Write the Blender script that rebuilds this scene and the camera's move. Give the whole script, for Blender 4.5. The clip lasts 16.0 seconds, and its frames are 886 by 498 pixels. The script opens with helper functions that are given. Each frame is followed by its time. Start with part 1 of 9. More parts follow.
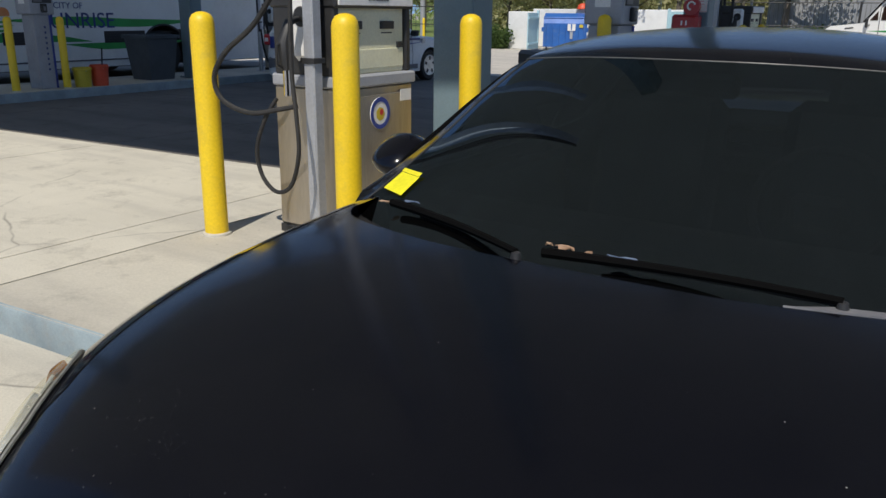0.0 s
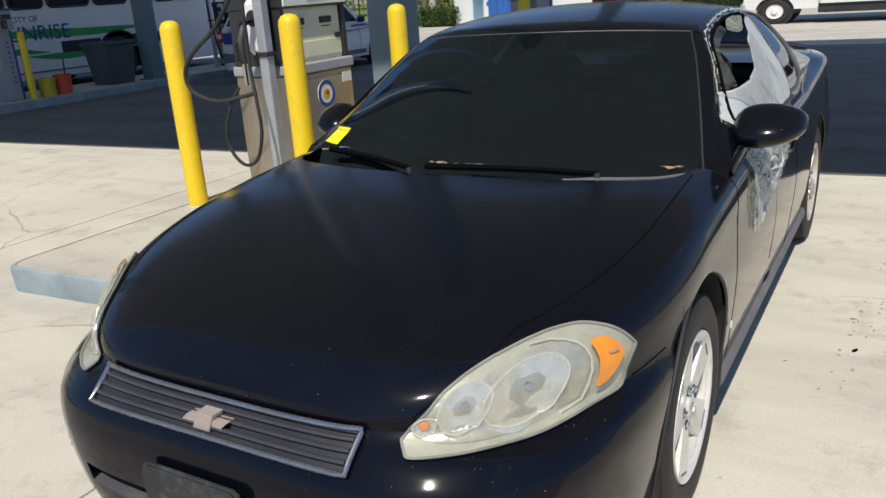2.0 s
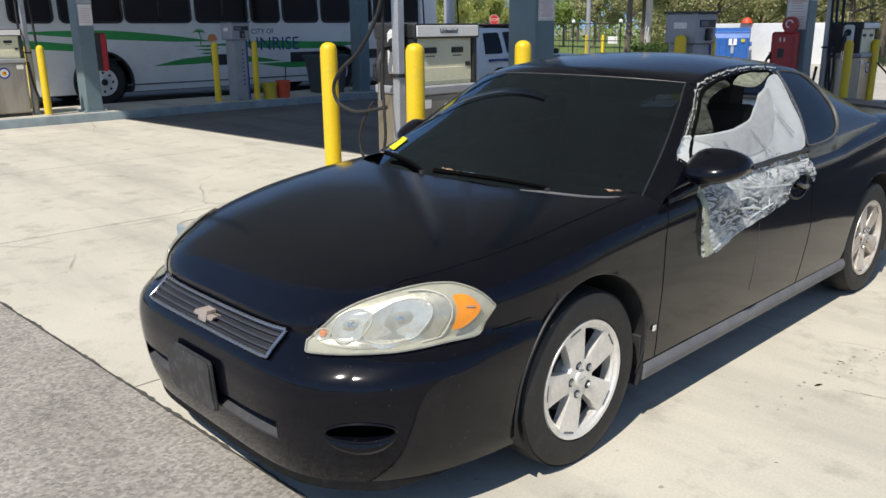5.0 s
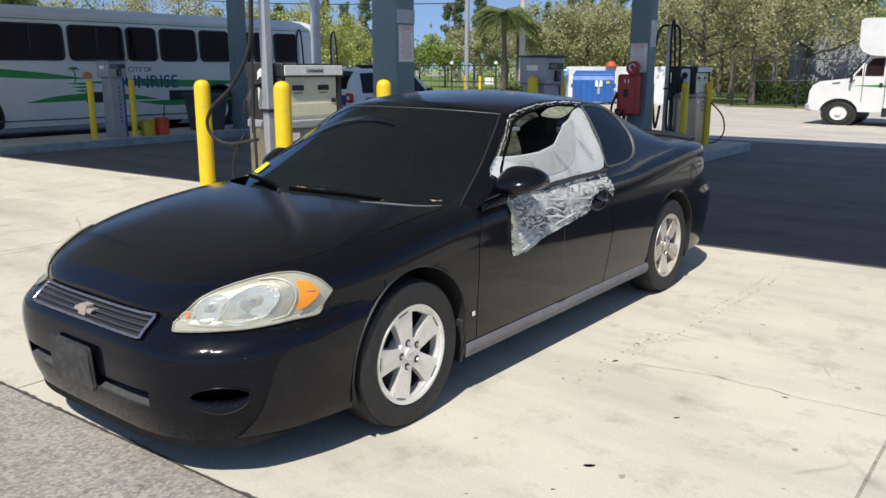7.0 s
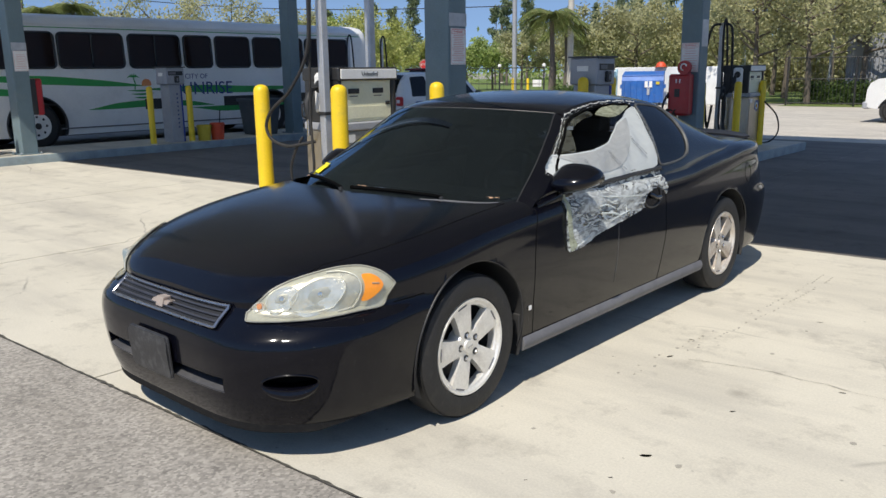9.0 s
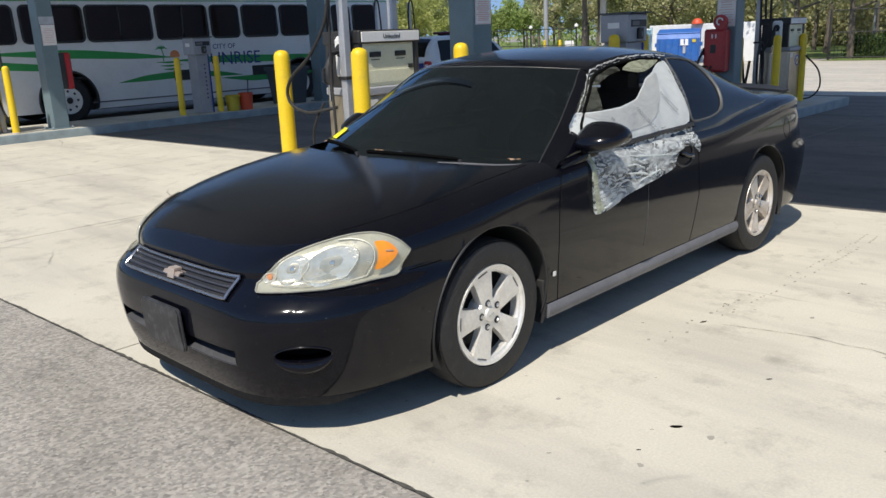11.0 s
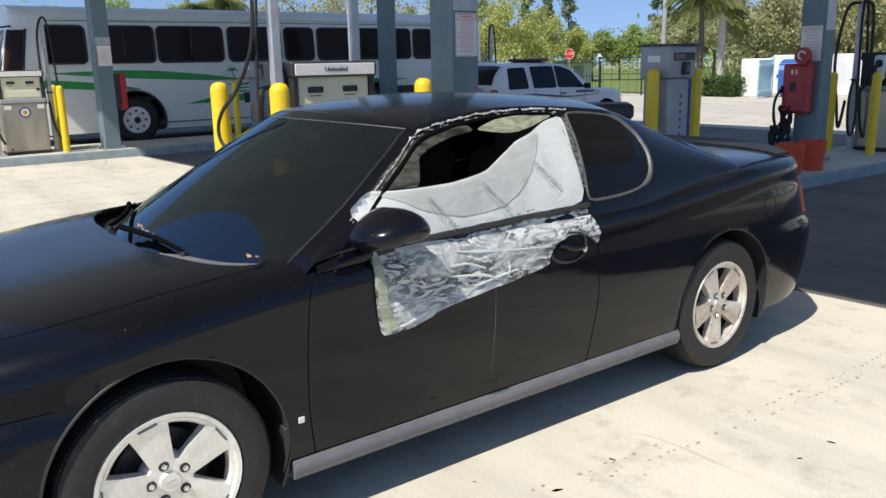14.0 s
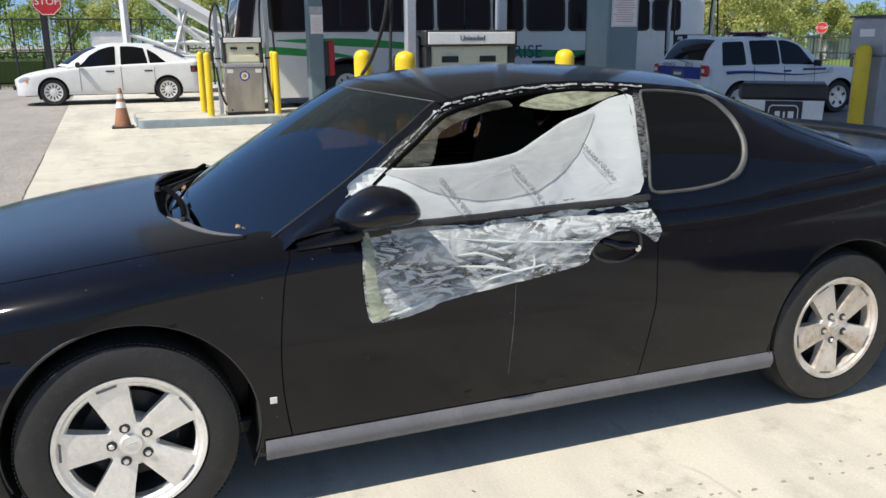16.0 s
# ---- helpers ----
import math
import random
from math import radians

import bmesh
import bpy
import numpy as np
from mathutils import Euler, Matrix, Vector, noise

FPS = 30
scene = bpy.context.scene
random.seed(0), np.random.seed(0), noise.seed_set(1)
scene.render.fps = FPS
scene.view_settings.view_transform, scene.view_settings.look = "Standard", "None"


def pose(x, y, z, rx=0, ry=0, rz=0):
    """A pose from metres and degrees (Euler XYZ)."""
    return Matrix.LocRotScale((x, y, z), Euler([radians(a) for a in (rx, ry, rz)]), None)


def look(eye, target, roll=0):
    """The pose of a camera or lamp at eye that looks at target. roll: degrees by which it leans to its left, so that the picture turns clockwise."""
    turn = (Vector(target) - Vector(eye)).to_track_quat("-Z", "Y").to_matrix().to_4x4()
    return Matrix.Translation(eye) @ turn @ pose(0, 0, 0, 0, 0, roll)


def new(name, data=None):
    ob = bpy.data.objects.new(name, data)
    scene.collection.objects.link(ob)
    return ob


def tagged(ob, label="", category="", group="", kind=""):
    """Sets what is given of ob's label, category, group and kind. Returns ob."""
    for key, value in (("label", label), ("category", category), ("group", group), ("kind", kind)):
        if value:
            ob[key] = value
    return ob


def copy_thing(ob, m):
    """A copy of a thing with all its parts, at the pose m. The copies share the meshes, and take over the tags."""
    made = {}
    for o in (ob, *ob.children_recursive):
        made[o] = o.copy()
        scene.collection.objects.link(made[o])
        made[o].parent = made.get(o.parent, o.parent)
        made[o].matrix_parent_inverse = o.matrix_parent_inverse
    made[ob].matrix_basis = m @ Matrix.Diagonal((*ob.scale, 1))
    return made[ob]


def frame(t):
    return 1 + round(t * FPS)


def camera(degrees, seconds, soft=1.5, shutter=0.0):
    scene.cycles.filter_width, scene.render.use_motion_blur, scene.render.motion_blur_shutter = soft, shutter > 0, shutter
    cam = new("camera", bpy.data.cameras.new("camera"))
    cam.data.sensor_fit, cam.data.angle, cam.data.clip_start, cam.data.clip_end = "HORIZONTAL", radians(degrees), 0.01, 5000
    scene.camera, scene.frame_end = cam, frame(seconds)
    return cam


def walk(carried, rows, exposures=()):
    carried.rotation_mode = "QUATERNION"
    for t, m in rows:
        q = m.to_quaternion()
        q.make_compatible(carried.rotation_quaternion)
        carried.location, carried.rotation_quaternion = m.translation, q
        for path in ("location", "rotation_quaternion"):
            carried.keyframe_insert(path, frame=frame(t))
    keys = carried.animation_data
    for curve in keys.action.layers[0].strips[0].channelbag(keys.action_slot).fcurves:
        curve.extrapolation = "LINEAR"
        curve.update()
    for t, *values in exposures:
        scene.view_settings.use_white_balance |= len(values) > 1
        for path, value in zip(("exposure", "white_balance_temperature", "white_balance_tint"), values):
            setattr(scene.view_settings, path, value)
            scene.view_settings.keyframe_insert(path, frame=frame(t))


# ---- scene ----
cam = camera(58.2, 16.0)
PATH = [
    (0, (0.678, -1.343, 1.465), (-0.376, 0.258, 0.893), 0.6),
    (0.3, (0.812, -1.470, 1.473), (-0.103, 0.242, 0.991), 0.3),
    (0.5, (0.910, -1.491, 1.495), (0.013, 0.104, 0.984), -0.5),
    (1, (1.108, -1.705, 1.546), (0.134, -0.187, 0.949), -2.1),
    (1.5, (1.235, -1.978, 1.519), (0.314, -0.436, 0.899), -1.1),
    (2, (1.375, -2.102, 1.533), (0.436, -0.559, 0.944), -4.0),
    (2.5, (1.658, -2.142, 1.540), (0.599, -0.673, 0.964), -0.9),
    (3, (1.830, -2.057, 1.534), (0.702, -0.638, 0.967), -0.1),
    (3.5, (1.984, -1.912, 1.545), (0.811, -0.515, 1.012), 3.8),
    (3.7, (2.048, -1.911, 1.566), (0.789, -0.605, 1.001), 2.4),
    (5.8, (2.794, -2.431, 1.554), (1.478, -1.146, 1.079), -0.9),
    (6, (2.883, -2.475, 1.530), (1.586, -1.167, 1.065), -0.3),
    (6.5, (2.996, -2.503, 1.570), (1.773, -1.130, 1.095), 0.8),
    (7, (3.057, -2.508, 1.560), (1.912, -1.052, 1.138), 0.1),
    (7.5, (3.078, -2.479, 1.577), (1.986, -0.984, 1.150), -0.2),
    (8, (3.092, -2.470, 1.566), (2.052, -0.932, 1.164), -0.3),
    (8.5, (3.100, -2.581, 1.556), (2.017, -1.080, 1.129), 0.4),
    (9, (3.089, -2.629, 1.549), (1.857, -1.243, 1.135), -0.7),
    (9.2, (3.073, -2.653, 1.539), (1.795, -1.315, 1.103), -0.1),
    (11.3, (3.036, -2.373, 1.508), (1.755, -1.058, 1.018), -2.4),
    (11.5, (2.993, -2.264, 1.519), (1.749, -0.909, 1.043), -0.3),
    (12, (3.009, -2.003, 1.557), (1.720, -0.666, 1.159), -2.5),
    (12.5, (3.074, -1.653, 1.569), (1.738, -0.357, 1.187), -1.5),
    (13, (3.008, -1.274, 1.541), (1.644, -0.030, 1.090), 0.3),
    (13.5, (3.034, -0.929, 1.549), (1.642, 0.285, 1.102), -1.5),
    (14, (3.177, -0.625, 1.558), (1.690, 0.477, 1.127), -1.2),
    (14.5, (3.166, -0.336, 1.531), (1.620, 0.677, 1.093), -2.2),
    (15, (3.190, -0.061, 1.545), (1.628, 0.928, 1.108), -3.1),
    (15.5, (3.296, 0.121, 1.545), (1.630, 0.929, 1.116), 0.1),
    (16, (3.310, 0.153, 1.531), (1.585, 0.785, 1.046), -0.4),
]
EXPOSURES = [(0.0, -0.03, 6650, 9.8), (0.3, 0.47, 6650, 9.8), (0.5, 0.62, 6650, 9.8), (1.0, 0.72, 6650, 9.8), (1.5, 0.5, 6650, 9.8), (2.5, -0.02, 6650, 9.8), (3.5, 0.2, 6650, 9.8), (6, 0.3, 6650, 9.8), (7, 0.33, 6650, 9.8), (7.5, 0.22, 6650, 9.8), (8, 0.3, 6650, 9.8), (9, 0.25, 6650, 9.8), (11.5, 0.28, 6650, 9.8), (12.5, 0.38, 6650, 9.8), (14, 0.5, 6650, 9.8), (14.5, 0.66, 6650, 9.8), (15.5, 0.66, 6650, 9.8), (16, 0.47, 6650, 9.8)]
walk(cam, [(t, look(eye, target, roll)) for t, eye, target, roll in PATH], EXPOSURES)

# ---- light ----
SUN_DIR = Vector((0.30, -0.95, 1.36)).normalized()
world = bpy.data.worlds.new("sky")
scene.world = world
world.use_nodes = True
wn = world.node_tree
sky = wn.nodes.new("ShaderNodeTexSky")
sky.sky_type, sky.sun_disc = "NISHITA", False
sky.sun_elevation = math.asin(SUN_DIR.z)
sky.sun_rotation = math.atan2(SUN_DIR.x, SUN_DIR.y)
sky.altitude, sky.air_density, sky.dust_density, sky.ozone_density = 800, 1.0, 0.05, 2.2
wn.nodes["Background"].inputs[1].default_value = 0.138
# clear dry air: the blue reaches down towards the horizon
ray_way, lifted = wn.nodes.new("ShaderNodeTexCoord"), wn.nodes.new("ShaderNodeVectorMath")
lifted.operation, lifted.inputs[1].default_value = "ADD", (0.0, 0.0, 0.24)
wn.links.new(ray_way.outputs["Generated"], lifted.inputs[0])
wn.links.new(lifted.outputs[0], sky.inputs["Vector"])
deep = wn.nodes.new("ShaderNodeHueSaturation")
deep.inputs["Saturation"].default_value = 1.0
wn.links.new(sky.outputs[0], deep.inputs["Color"])
wn.links.new(deep.outputs[0], wn.nodes["Background"].inputs[0])
sun = new("sun", bpy.data.lights.new("sun", "SUN"))
sun.data.energy, sun.data.angle, sun.data.color = 4.05, radians(0.55), (1.0, 0.95, 0.87)
sun.matrix_world = look(SUN_DIR * 60, (0, 0, 0))

# ---- materials ----
def nodes_of(name):
    m = bpy.data.materials.new(name)
    m.use_nodes = True
    t = m.node_tree
    return m, t, t.nodes["Principled BSDF"]


def add(t, kind, **values):
    n = t.nodes.new("ShaderNode" + kind)
    for k, v in values.items():
        n.inputs[k.replace("_", " ")].default_value = v
    return n


def noise_at(t, co, scale, detail=4.0, rough=0.6):
    n = add(t, "TexNoise", Scale=scale, Detail=detail, Roughness=rough)
    t.links.new(co, n.inputs["Vector"])
    return n.outputs["Fac"]


def ramp(t, fac, lo, hi, a=(0, 0, 0), b=(1, 1, 1)):
    r = t.nodes.new("ShaderNodeValToRGB")
    r.color_ramp.elements[0].position, r.color_ramp.elements[1].position = lo, hi
    r.color_ramp.elements[0].color, r.color_ramp.elements[1].color = (*a, 1), (*b, 1)
    t.links.new(fac, r.inputs[0])
    return r.outputs[0]


def mix(t, fac, a, b, kind="MIX"):
    n = t.nodes.new("ShaderNodeMix")
    n.data_type, n.blend_type = "RGBA", kind
    for value, socket in ((fac, n.inputs[0]), (a, n.inputs[6]), (b, n.inputs[7])):
        if hasattr(value, "is_linked"):
            t.links.new(value, socket)
        elif isinstance(value, tuple):
            socket.default_value = (*value, 1)
        else:
            socket.default_value = value
    return n.outputs[2]


def place_of(t, stretch=(1, 1, 1)):
    c = t.nodes.new("ShaderNodeTexCoord")
    m = t.nodes.new("ShaderNodeMapping")
    m.inputs["Scale"].default_value = stretch
    t.links.new(c.outputs["Object"], m.inputs["Vector"])
    return m.outputs[0]


def surf(name, a, b=None, scale=3.0, rough=0.5, metal=0.0, coat=0.0, bump=0.1, fine=70.0, dirt=None, dirt_amount=0.5, stretch=(1, 1, 1), vary=0.0, rvar=0.12):
    """A procedural surface: colour a to b at large scale, grain at fine scale, optional dirt patches."""
    m, t, p = nodes_of(name)
    co = place_of(t, stretch)
    b = b or tuple(c * 0.8 for c in a)
    big, small = noise_at(t, co, scale), noise_at(t, co, fine, 3.0)
    col = mix(t, ramp(t, big, 0.3, 0.7), a, b)
    grain = ramp(t, small, 0.25, 0.75, (0.86, 0.86, 0.86), (1.1, 1.1, 1.1))
    col = mix(t, 0.7, col, grain, "MULTIPLY")
    if dirt:
        spot = noise_at(t, co, scale * 2.7, 6.0, 0.7)
        f = ramp(t, spot, 0.52, 0.75, (0, 0, 0), (dirt_amount,) * 3)
        col = mix(t, f, col, dirt)
    if vary:
        info = t.nodes.new("ShaderNodeObjectInfo")
        k = ramp(t, info.outputs["Random"], 0.0, 1.0, (1 - vary,) * 3, (1 + vary,) * 3)
        col = mix(t, 1.0, col, k, "MULTIPLY")
    t.links.new(col, p.inputs["Base Color"])
    r = t.nodes.new("ShaderNodeMapRange")
    r.inputs["To Min"].default_value, r.inputs["To Max"].default_value = max(rough - rvar, 0.02), min(rough + rvar, 1)
    t.links.new(big, r.inputs["Value"])
    t.links.new(r.outputs[0], p.inputs["Roughness"])
    p.inputs["Metallic"].default_value = metal
    p.inputs["Coat Weight"].default_value = coat
    p.inputs["Coat Roughness"].default_value = 0.06
    if bump:
        n = add(t, "Bump", Strength=bump, Distance=0.01)
        t.links.new(small, n.inputs["Height"])
        t.links.new(n.outputs[0], p.inputs["Normal"])
    return m


def concrete_mat(name, a, b, stain, streak, vary=0.06, stain_amount=0.75, stones=0.0):
    m, t, p = nodes_of(name)
    geo = t.nodes.new("ShaderNodeNewGeometry")
    co = geo.outputs["Position"]
    mp = t.nodes.new("ShaderNodeMapping")
    mp.inputs["Scale"].default_value, mp.inputs["Rotation"].default_value = (0.25, 1.3, 1), (0, 0, radians(12))
    t.links.new(co, mp.inputs["Vector"])
    base = mix(t, ramp(t, noise_at(t, co, 0.7, 6.0, 0.65), 0.3, 0.7), a, b)
    base = mix(t, ramp(t, noise_at(t, mp.outputs[0], 1.2, 5.0, 0.62), 0.47, 0.72, (0, 0, 0), (stain_amount,) * 3), base, streak)
    base = mix(t, ramp(t, noise_at(t, co, 2.6, 7.0, 0.74), 0.53, 0.78, (0, 0, 0), (0.8,) * 3), base, stain)
    speck = t.nodes.new("ShaderNodeTexVoronoi")
    speck.inputs["Scale"].default_value = 6.0
    t.links.new(co, speck.inputs["Vector"])
    base = mix(t, ramp(t, speck.outputs["Distance"], 0.02, 0.06, (0.5,) * 3, (0, 0, 0)), base, (0.08, 0.075, 0.065))
    drip = t.nodes.new("ShaderNodeTexVoronoi")
    drip.inputs["Scale"].default_value = 1.1
    t.links.new(co, drip.inputs["Vector"])
    base = mix(t, ramp(t, drip.outputs["Distance"], 0.025, 0.075, (0.55,) * 3, (0, 0, 0)), base, stain)
    # hairline cracks that wander
    bend = add(t, "TexNoise", Scale=0.8, Detail=3.0)
    t.links.new(co, bend.inputs["Vector"])
    shift = t.nodes.new("ShaderNodeVectorMath")
    shift.operation = "MULTIPLY_ADD"
    shift.inputs[1].default_value = (0.55, 0.55, 0.0)
    t.links.new(bend.outputs["Color"], shift.inputs[0])
    t.links.new(co, shift.inputs[2])
    crack = t.nodes.new("ShaderNodeTexVoronoi")
    crack.feature, crack.inputs["Scale"].default_value = "DISTANCE_TO_EDGE", 0.33
    t.links.new(shift.outputs[0], crack.inputs["Vector"])
    broken = mix(t, ramp(t, noise_at(t, co, 1.1, 3.0), 0.48, 0.60), (0.0, 0.0, 0.0), ramp(t, crack.outputs["Distance"], 0.0006, 0.0022, (0.6,) * 3, (0, 0, 0)))
    base = mix(t, broken, base, (0.10, 0.095, 0.085))
    fine = noise_at(t, co, 90.0, 3.0, 0.7)
    if stones:
        chips = t.nodes.new("ShaderNodeTexVoronoi")
        chips.inputs["Scale"].default_value = 75.0
        t.links.new(co, chips.inputs["Vector"])
        base = mix(t, stones, base, ramp(t, chips.outputs["Color"], 0.1, 0.9, (0.45, 0.44, 0.42), (1.5, 1.47, 1.42)), "MULTIPLY")
    base = mix(t, 0.8, base, ramp(t, fine, 0.25, 0.8, (0.82, 0.82, 0.82), (1.12, 1.11, 1.1)), "MULTIPLY")
    info = t.nodes.new("ShaderNodeObjectInfo")
    base = mix(t, 1.0, base, ramp(t, info.outputs["Random"], 0, 1, (1 - vary,) * 3, (1 + vary,) * 3), "MULTIPLY")
    t.links.new(base, p.inputs["Base Color"])
    p.inputs["Roughness"].default_value = 0.88
    n = add(t, "Bump", Strength=0.25, Distance=0.004)
    t.links.new(fine, n.inputs["Height"])
    t.links.new(n.outputs[0], p.inputs["Normal"])
    return m


def glass_mat(name, tint, clear, rough=0.02, ior=1.5, gloss=(0.90, 0.95, 1.0)):
    """Tinted pane: lets through a share of light, mirrors the rest by its Fresnel gloss."""
    m, t, p = nodes_of(name)
    t.nodes.remove(p)
    out = t.nodes["Material Output"]
    tr = add(t, "BsdfTransparent", Color=(*tint, 1))
    dark = add(t, "BsdfDiffuse", Color=(0.006, 0.0065, 0.007, 1))
    gl = add(t, "BsdfGlossy", Roughness=rough, Color=(*gloss, 1))
    fr = add(t, "Fresnel", IOR=ior)
    m1, m2 = add(t, "MixShader", Fac=clear), t.nodes.new("ShaderNodeMixShader")
    t.links.new(dark.outputs[0], m1.inputs[1])
    t.links.new(tr.outputs[0], m1.inputs[2])
    t.links.new(fr.outputs[0], m2.inputs[0])
    t.links.new(m1.outputs[0], m2.inputs[1])
    t.links.new(gl.outputs[0], m2.inputs[2])
    t.links.new(m2.outputs[0], out.inputs[0])
    return m


def paint_mat(name, a, b, dust=0.25, flake=0.3, dull=(0.04, 0.11)):
    m, t, p = nodes_of(name)
    co = place_of(t)
    col = mix(t, ramp(t, noise_at(t, co, 2.0, 5.0), 0.3, 0.7), a, b)
    v = t.nodes.new("ShaderNodeTexVoronoi")
    v.inputs["Scale"].default_value = 17.0
    t.links.new(co, v.inputs["Vector"])
    col = mix(t, ramp(t, v.outputs["Distance"], 0.013, 0.028, (0.8,) * 3, (0, 0, 0)), col, (0.35, 0.34, 0.32))
    grit = t.nodes.new("ShaderNodeTexVoronoi")
    grit.inputs["Scale"].default_value = 38.0
    t.links.new(co, grit.inputs["Vector"])
    col = mix(t, mix(t, ramp(t, noise_at(t, co, 1.7, 3.0), 0.46, 0.58), (0.0, 0.0, 0.0), ramp(t, grit.outputs["Distance"], 0.03, 0.07, (0.6,) * 3, (0, 0, 0))), col, (0.20, 0.19, 0.18))
    film = ramp(t, noise_at(t, co, 5.0, 8.0, 0.7), 0.35, 0.8, (0, 0, 0), (dust,) * 3)
    col = mix(t, film, col, (0.035, 0.033, 0.032))
    powder = ramp(t, noise_at(t, co, 210.0, 2.0, 0.7), 0.60, 0.76, (0, 0, 0), (0.26,) * 3)
    patchy = mix(t, ramp(t, noise_at(t, co, 3.1, 4.0), 0.42, 0.66), (0.0, 0.0, 0.0), (1.0, 1.0, 1.0))
    col = mix(t, mix(t, 1.0, powder, patchy, "MULTIPLY"), col, (0.075, 0.072, 0.068))
    t.links.new(col, p.inputs["Base Color"])
    p.inputs["Metallic"].default_value = flake
    r = t.nodes.new("ShaderNodeMapRange")
    r.inputs["To Min"].default_value, r.inputs["To Max"].default_value = 0.28, 0.5
    t.links.new(noise_at(t, co, 7.0, 6.0), r.inputs["Value"])
    t.links.new(r.outputs[0], p.inputs["Roughness"])
    p.inputs["Specular IOR Level"].default_value = 0.03
    p.inputs["Coat Weight"].default_value = 1.0
    p.inputs["Coat IOR"].default_value = 1.38
    c = t.nodes.new("ShaderNodeMapRange")
    c.inputs["To Min"].default_value, c.inputs["To Max"].default_value = dull
    t.links.new(noise_at(t, co, 3.0, 7.0, 0.7), c.inputs["Value"])
    t.links.new(c.outputs[0], p.inputs["Coat Roughness"])
    wave = add(t, "Bump", Strength=0.12, Distance=0.012)
    t.links.new(noise_at(t, co, 3.5, 2.0), wave.inputs["Height"])
    t.links.new(wave.outputs[0], p.inputs["Coat Normal"])
    return m


def leaf_mat(name, a, b):
    m, t, p = nodes_of(name)
    geo = t.nodes.new("ShaderNodeNewGeometry")
    col = mix(t, ramp(t, geo.outputs["Random Per Island"], 0.0, 1.0), a, b)
    col = mix(t, ramp(t, noise_at(t, geo.outputs["Position"], 0.5), 0.35, 0.65, (0, 0, 0), (0.5,) * 3), col, tuple(c * 0.75 for c in a))
    t.links.new(col, p.inputs["Base Color"])
    p.inputs["Roughness"].default_value = 0.7
    tr = add(t, "BsdfTranslucent")
    t.links.new(col, tr.inputs["Color"])
    mx = add(t, "MixShader", Fac=0.45)
    t.links.new(p.outputs[0], mx.inputs[1])
    t.links.new(tr.outputs[0], mx.inputs[2])
    t.links.new(mx.outputs[0], t.nodes["Material Output"].inputs[0])
    return m


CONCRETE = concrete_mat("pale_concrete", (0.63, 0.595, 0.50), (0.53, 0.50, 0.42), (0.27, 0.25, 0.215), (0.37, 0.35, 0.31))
# dark slabs, with the canopy's shade put into their colour as well
DARKCON = concrete_mat("dark_shade_concrete", (0.19, 0.176, 0.158), (0.14, 0.13, 0.117), (0.05, 0.048, 0.045), (0.085, 0.08, 0.074))
ASPHALT = concrete_mat("worn_asphalt", (0.36, 0.34, 0.31), (0.29, 0.275, 0.25), (0.17, 0.16, 0.145), (0.24, 0.225, 0.20), stones=0.65)
LOT = concrete_mat("bleached_asphalt", (0.60, 0.56, 0.485), (0.50, 0.465, 0.405), (0.26, 0.245, 0.22), (0.36, 0.34, 0.30), stones=0.3)
ISLAND = concrete_mat("island_concrete", (0.62, 0.585, 0.495), (0.52, 0.49, 0.415), (0.27, 0.25, 0.215), (0.37, 0.35, 0.31))
KERB = surf("kerb_paint_blue_grey", (0.31, 0.38, 0.405), (0.21, 0.26, 0.28), 4, 0.7, dirt=(0.3, 0.29, 0.26), bump=0.2)
BLACKPAINT = paint_mat("black_car_paint", (0.0015, 0.0018, 0.0046), (0.0020, 0.0023, 0.0052), 0.05, 0.0)
DULLPAINT = paint_mat("sun_dulled_black_paint", (0.0015, 0.0018, 0.0046), (0.0020, 0.0023, 0.0052), 0.07, 0.0, (0.09, 0.19))
DUSTBLACK = surf("black_plastic", (0.02, 0.02, 0.021), (0.03, 0.03, 0.03), 6, 0.5, bump=0.1, dirt=(0.08, 0.075, 0.07), dirt_amount=0.25)
RUBBER = surf("tyre_rubber", (0.014, 0.0135, 0.013), (0.022, 0.021, 0.020), 9, 0.68, bump=0.2, dirt=(0.10, 0.09, 0.075), dirt_amount=0.22)
ALLOY = surf("dull_alloy", (0.86, 0.84, 0.79), (0.76, 0.74, 0.69), 5, 0.38, 0.45, bump=0.05, dirt=(0.35, 0.28, 0.2), dirt_amount=0.3)
RUSTALLOY = surf("rust_stained_alloy", (0.78, 0.75, 0.70), (0.55, 0.47, 0.38), 9, 0.42, 0.4, bump=0.06, dirt=(0.30, 0.16, 0.07), dirt_amount=0.8)
CHROME = surf("chrome", (0.75, 0.75, 0.76), (0.65, 0.65, 0.66), 8, 0.14, 1.0, bump=0.02, rvar=0.06)
SHELFGREY = surf("dusty_intake_plastic", (0.075, 0.075, 0.08), (0.05, 0.05, 0.055), 9, 0.7, bump=0.1, dirt=(0.16, 0.15, 0.14), dirt_amount=0.3)
GREYTRIM = surf("faded_grey_trim", (0.16, 0.16, 0.17), (0.12, 0.12, 0.13), 5, 0.6, bump=0.08, dirt=(0.25, 0.235, 0.21), dirt_amount=0.3)
SEALRUBBER = surf("grey_weatherstrip", (0.105, 0.105, 0.10), (0.05, 0.05, 0.05), 14, 0.5, bump=0.1)
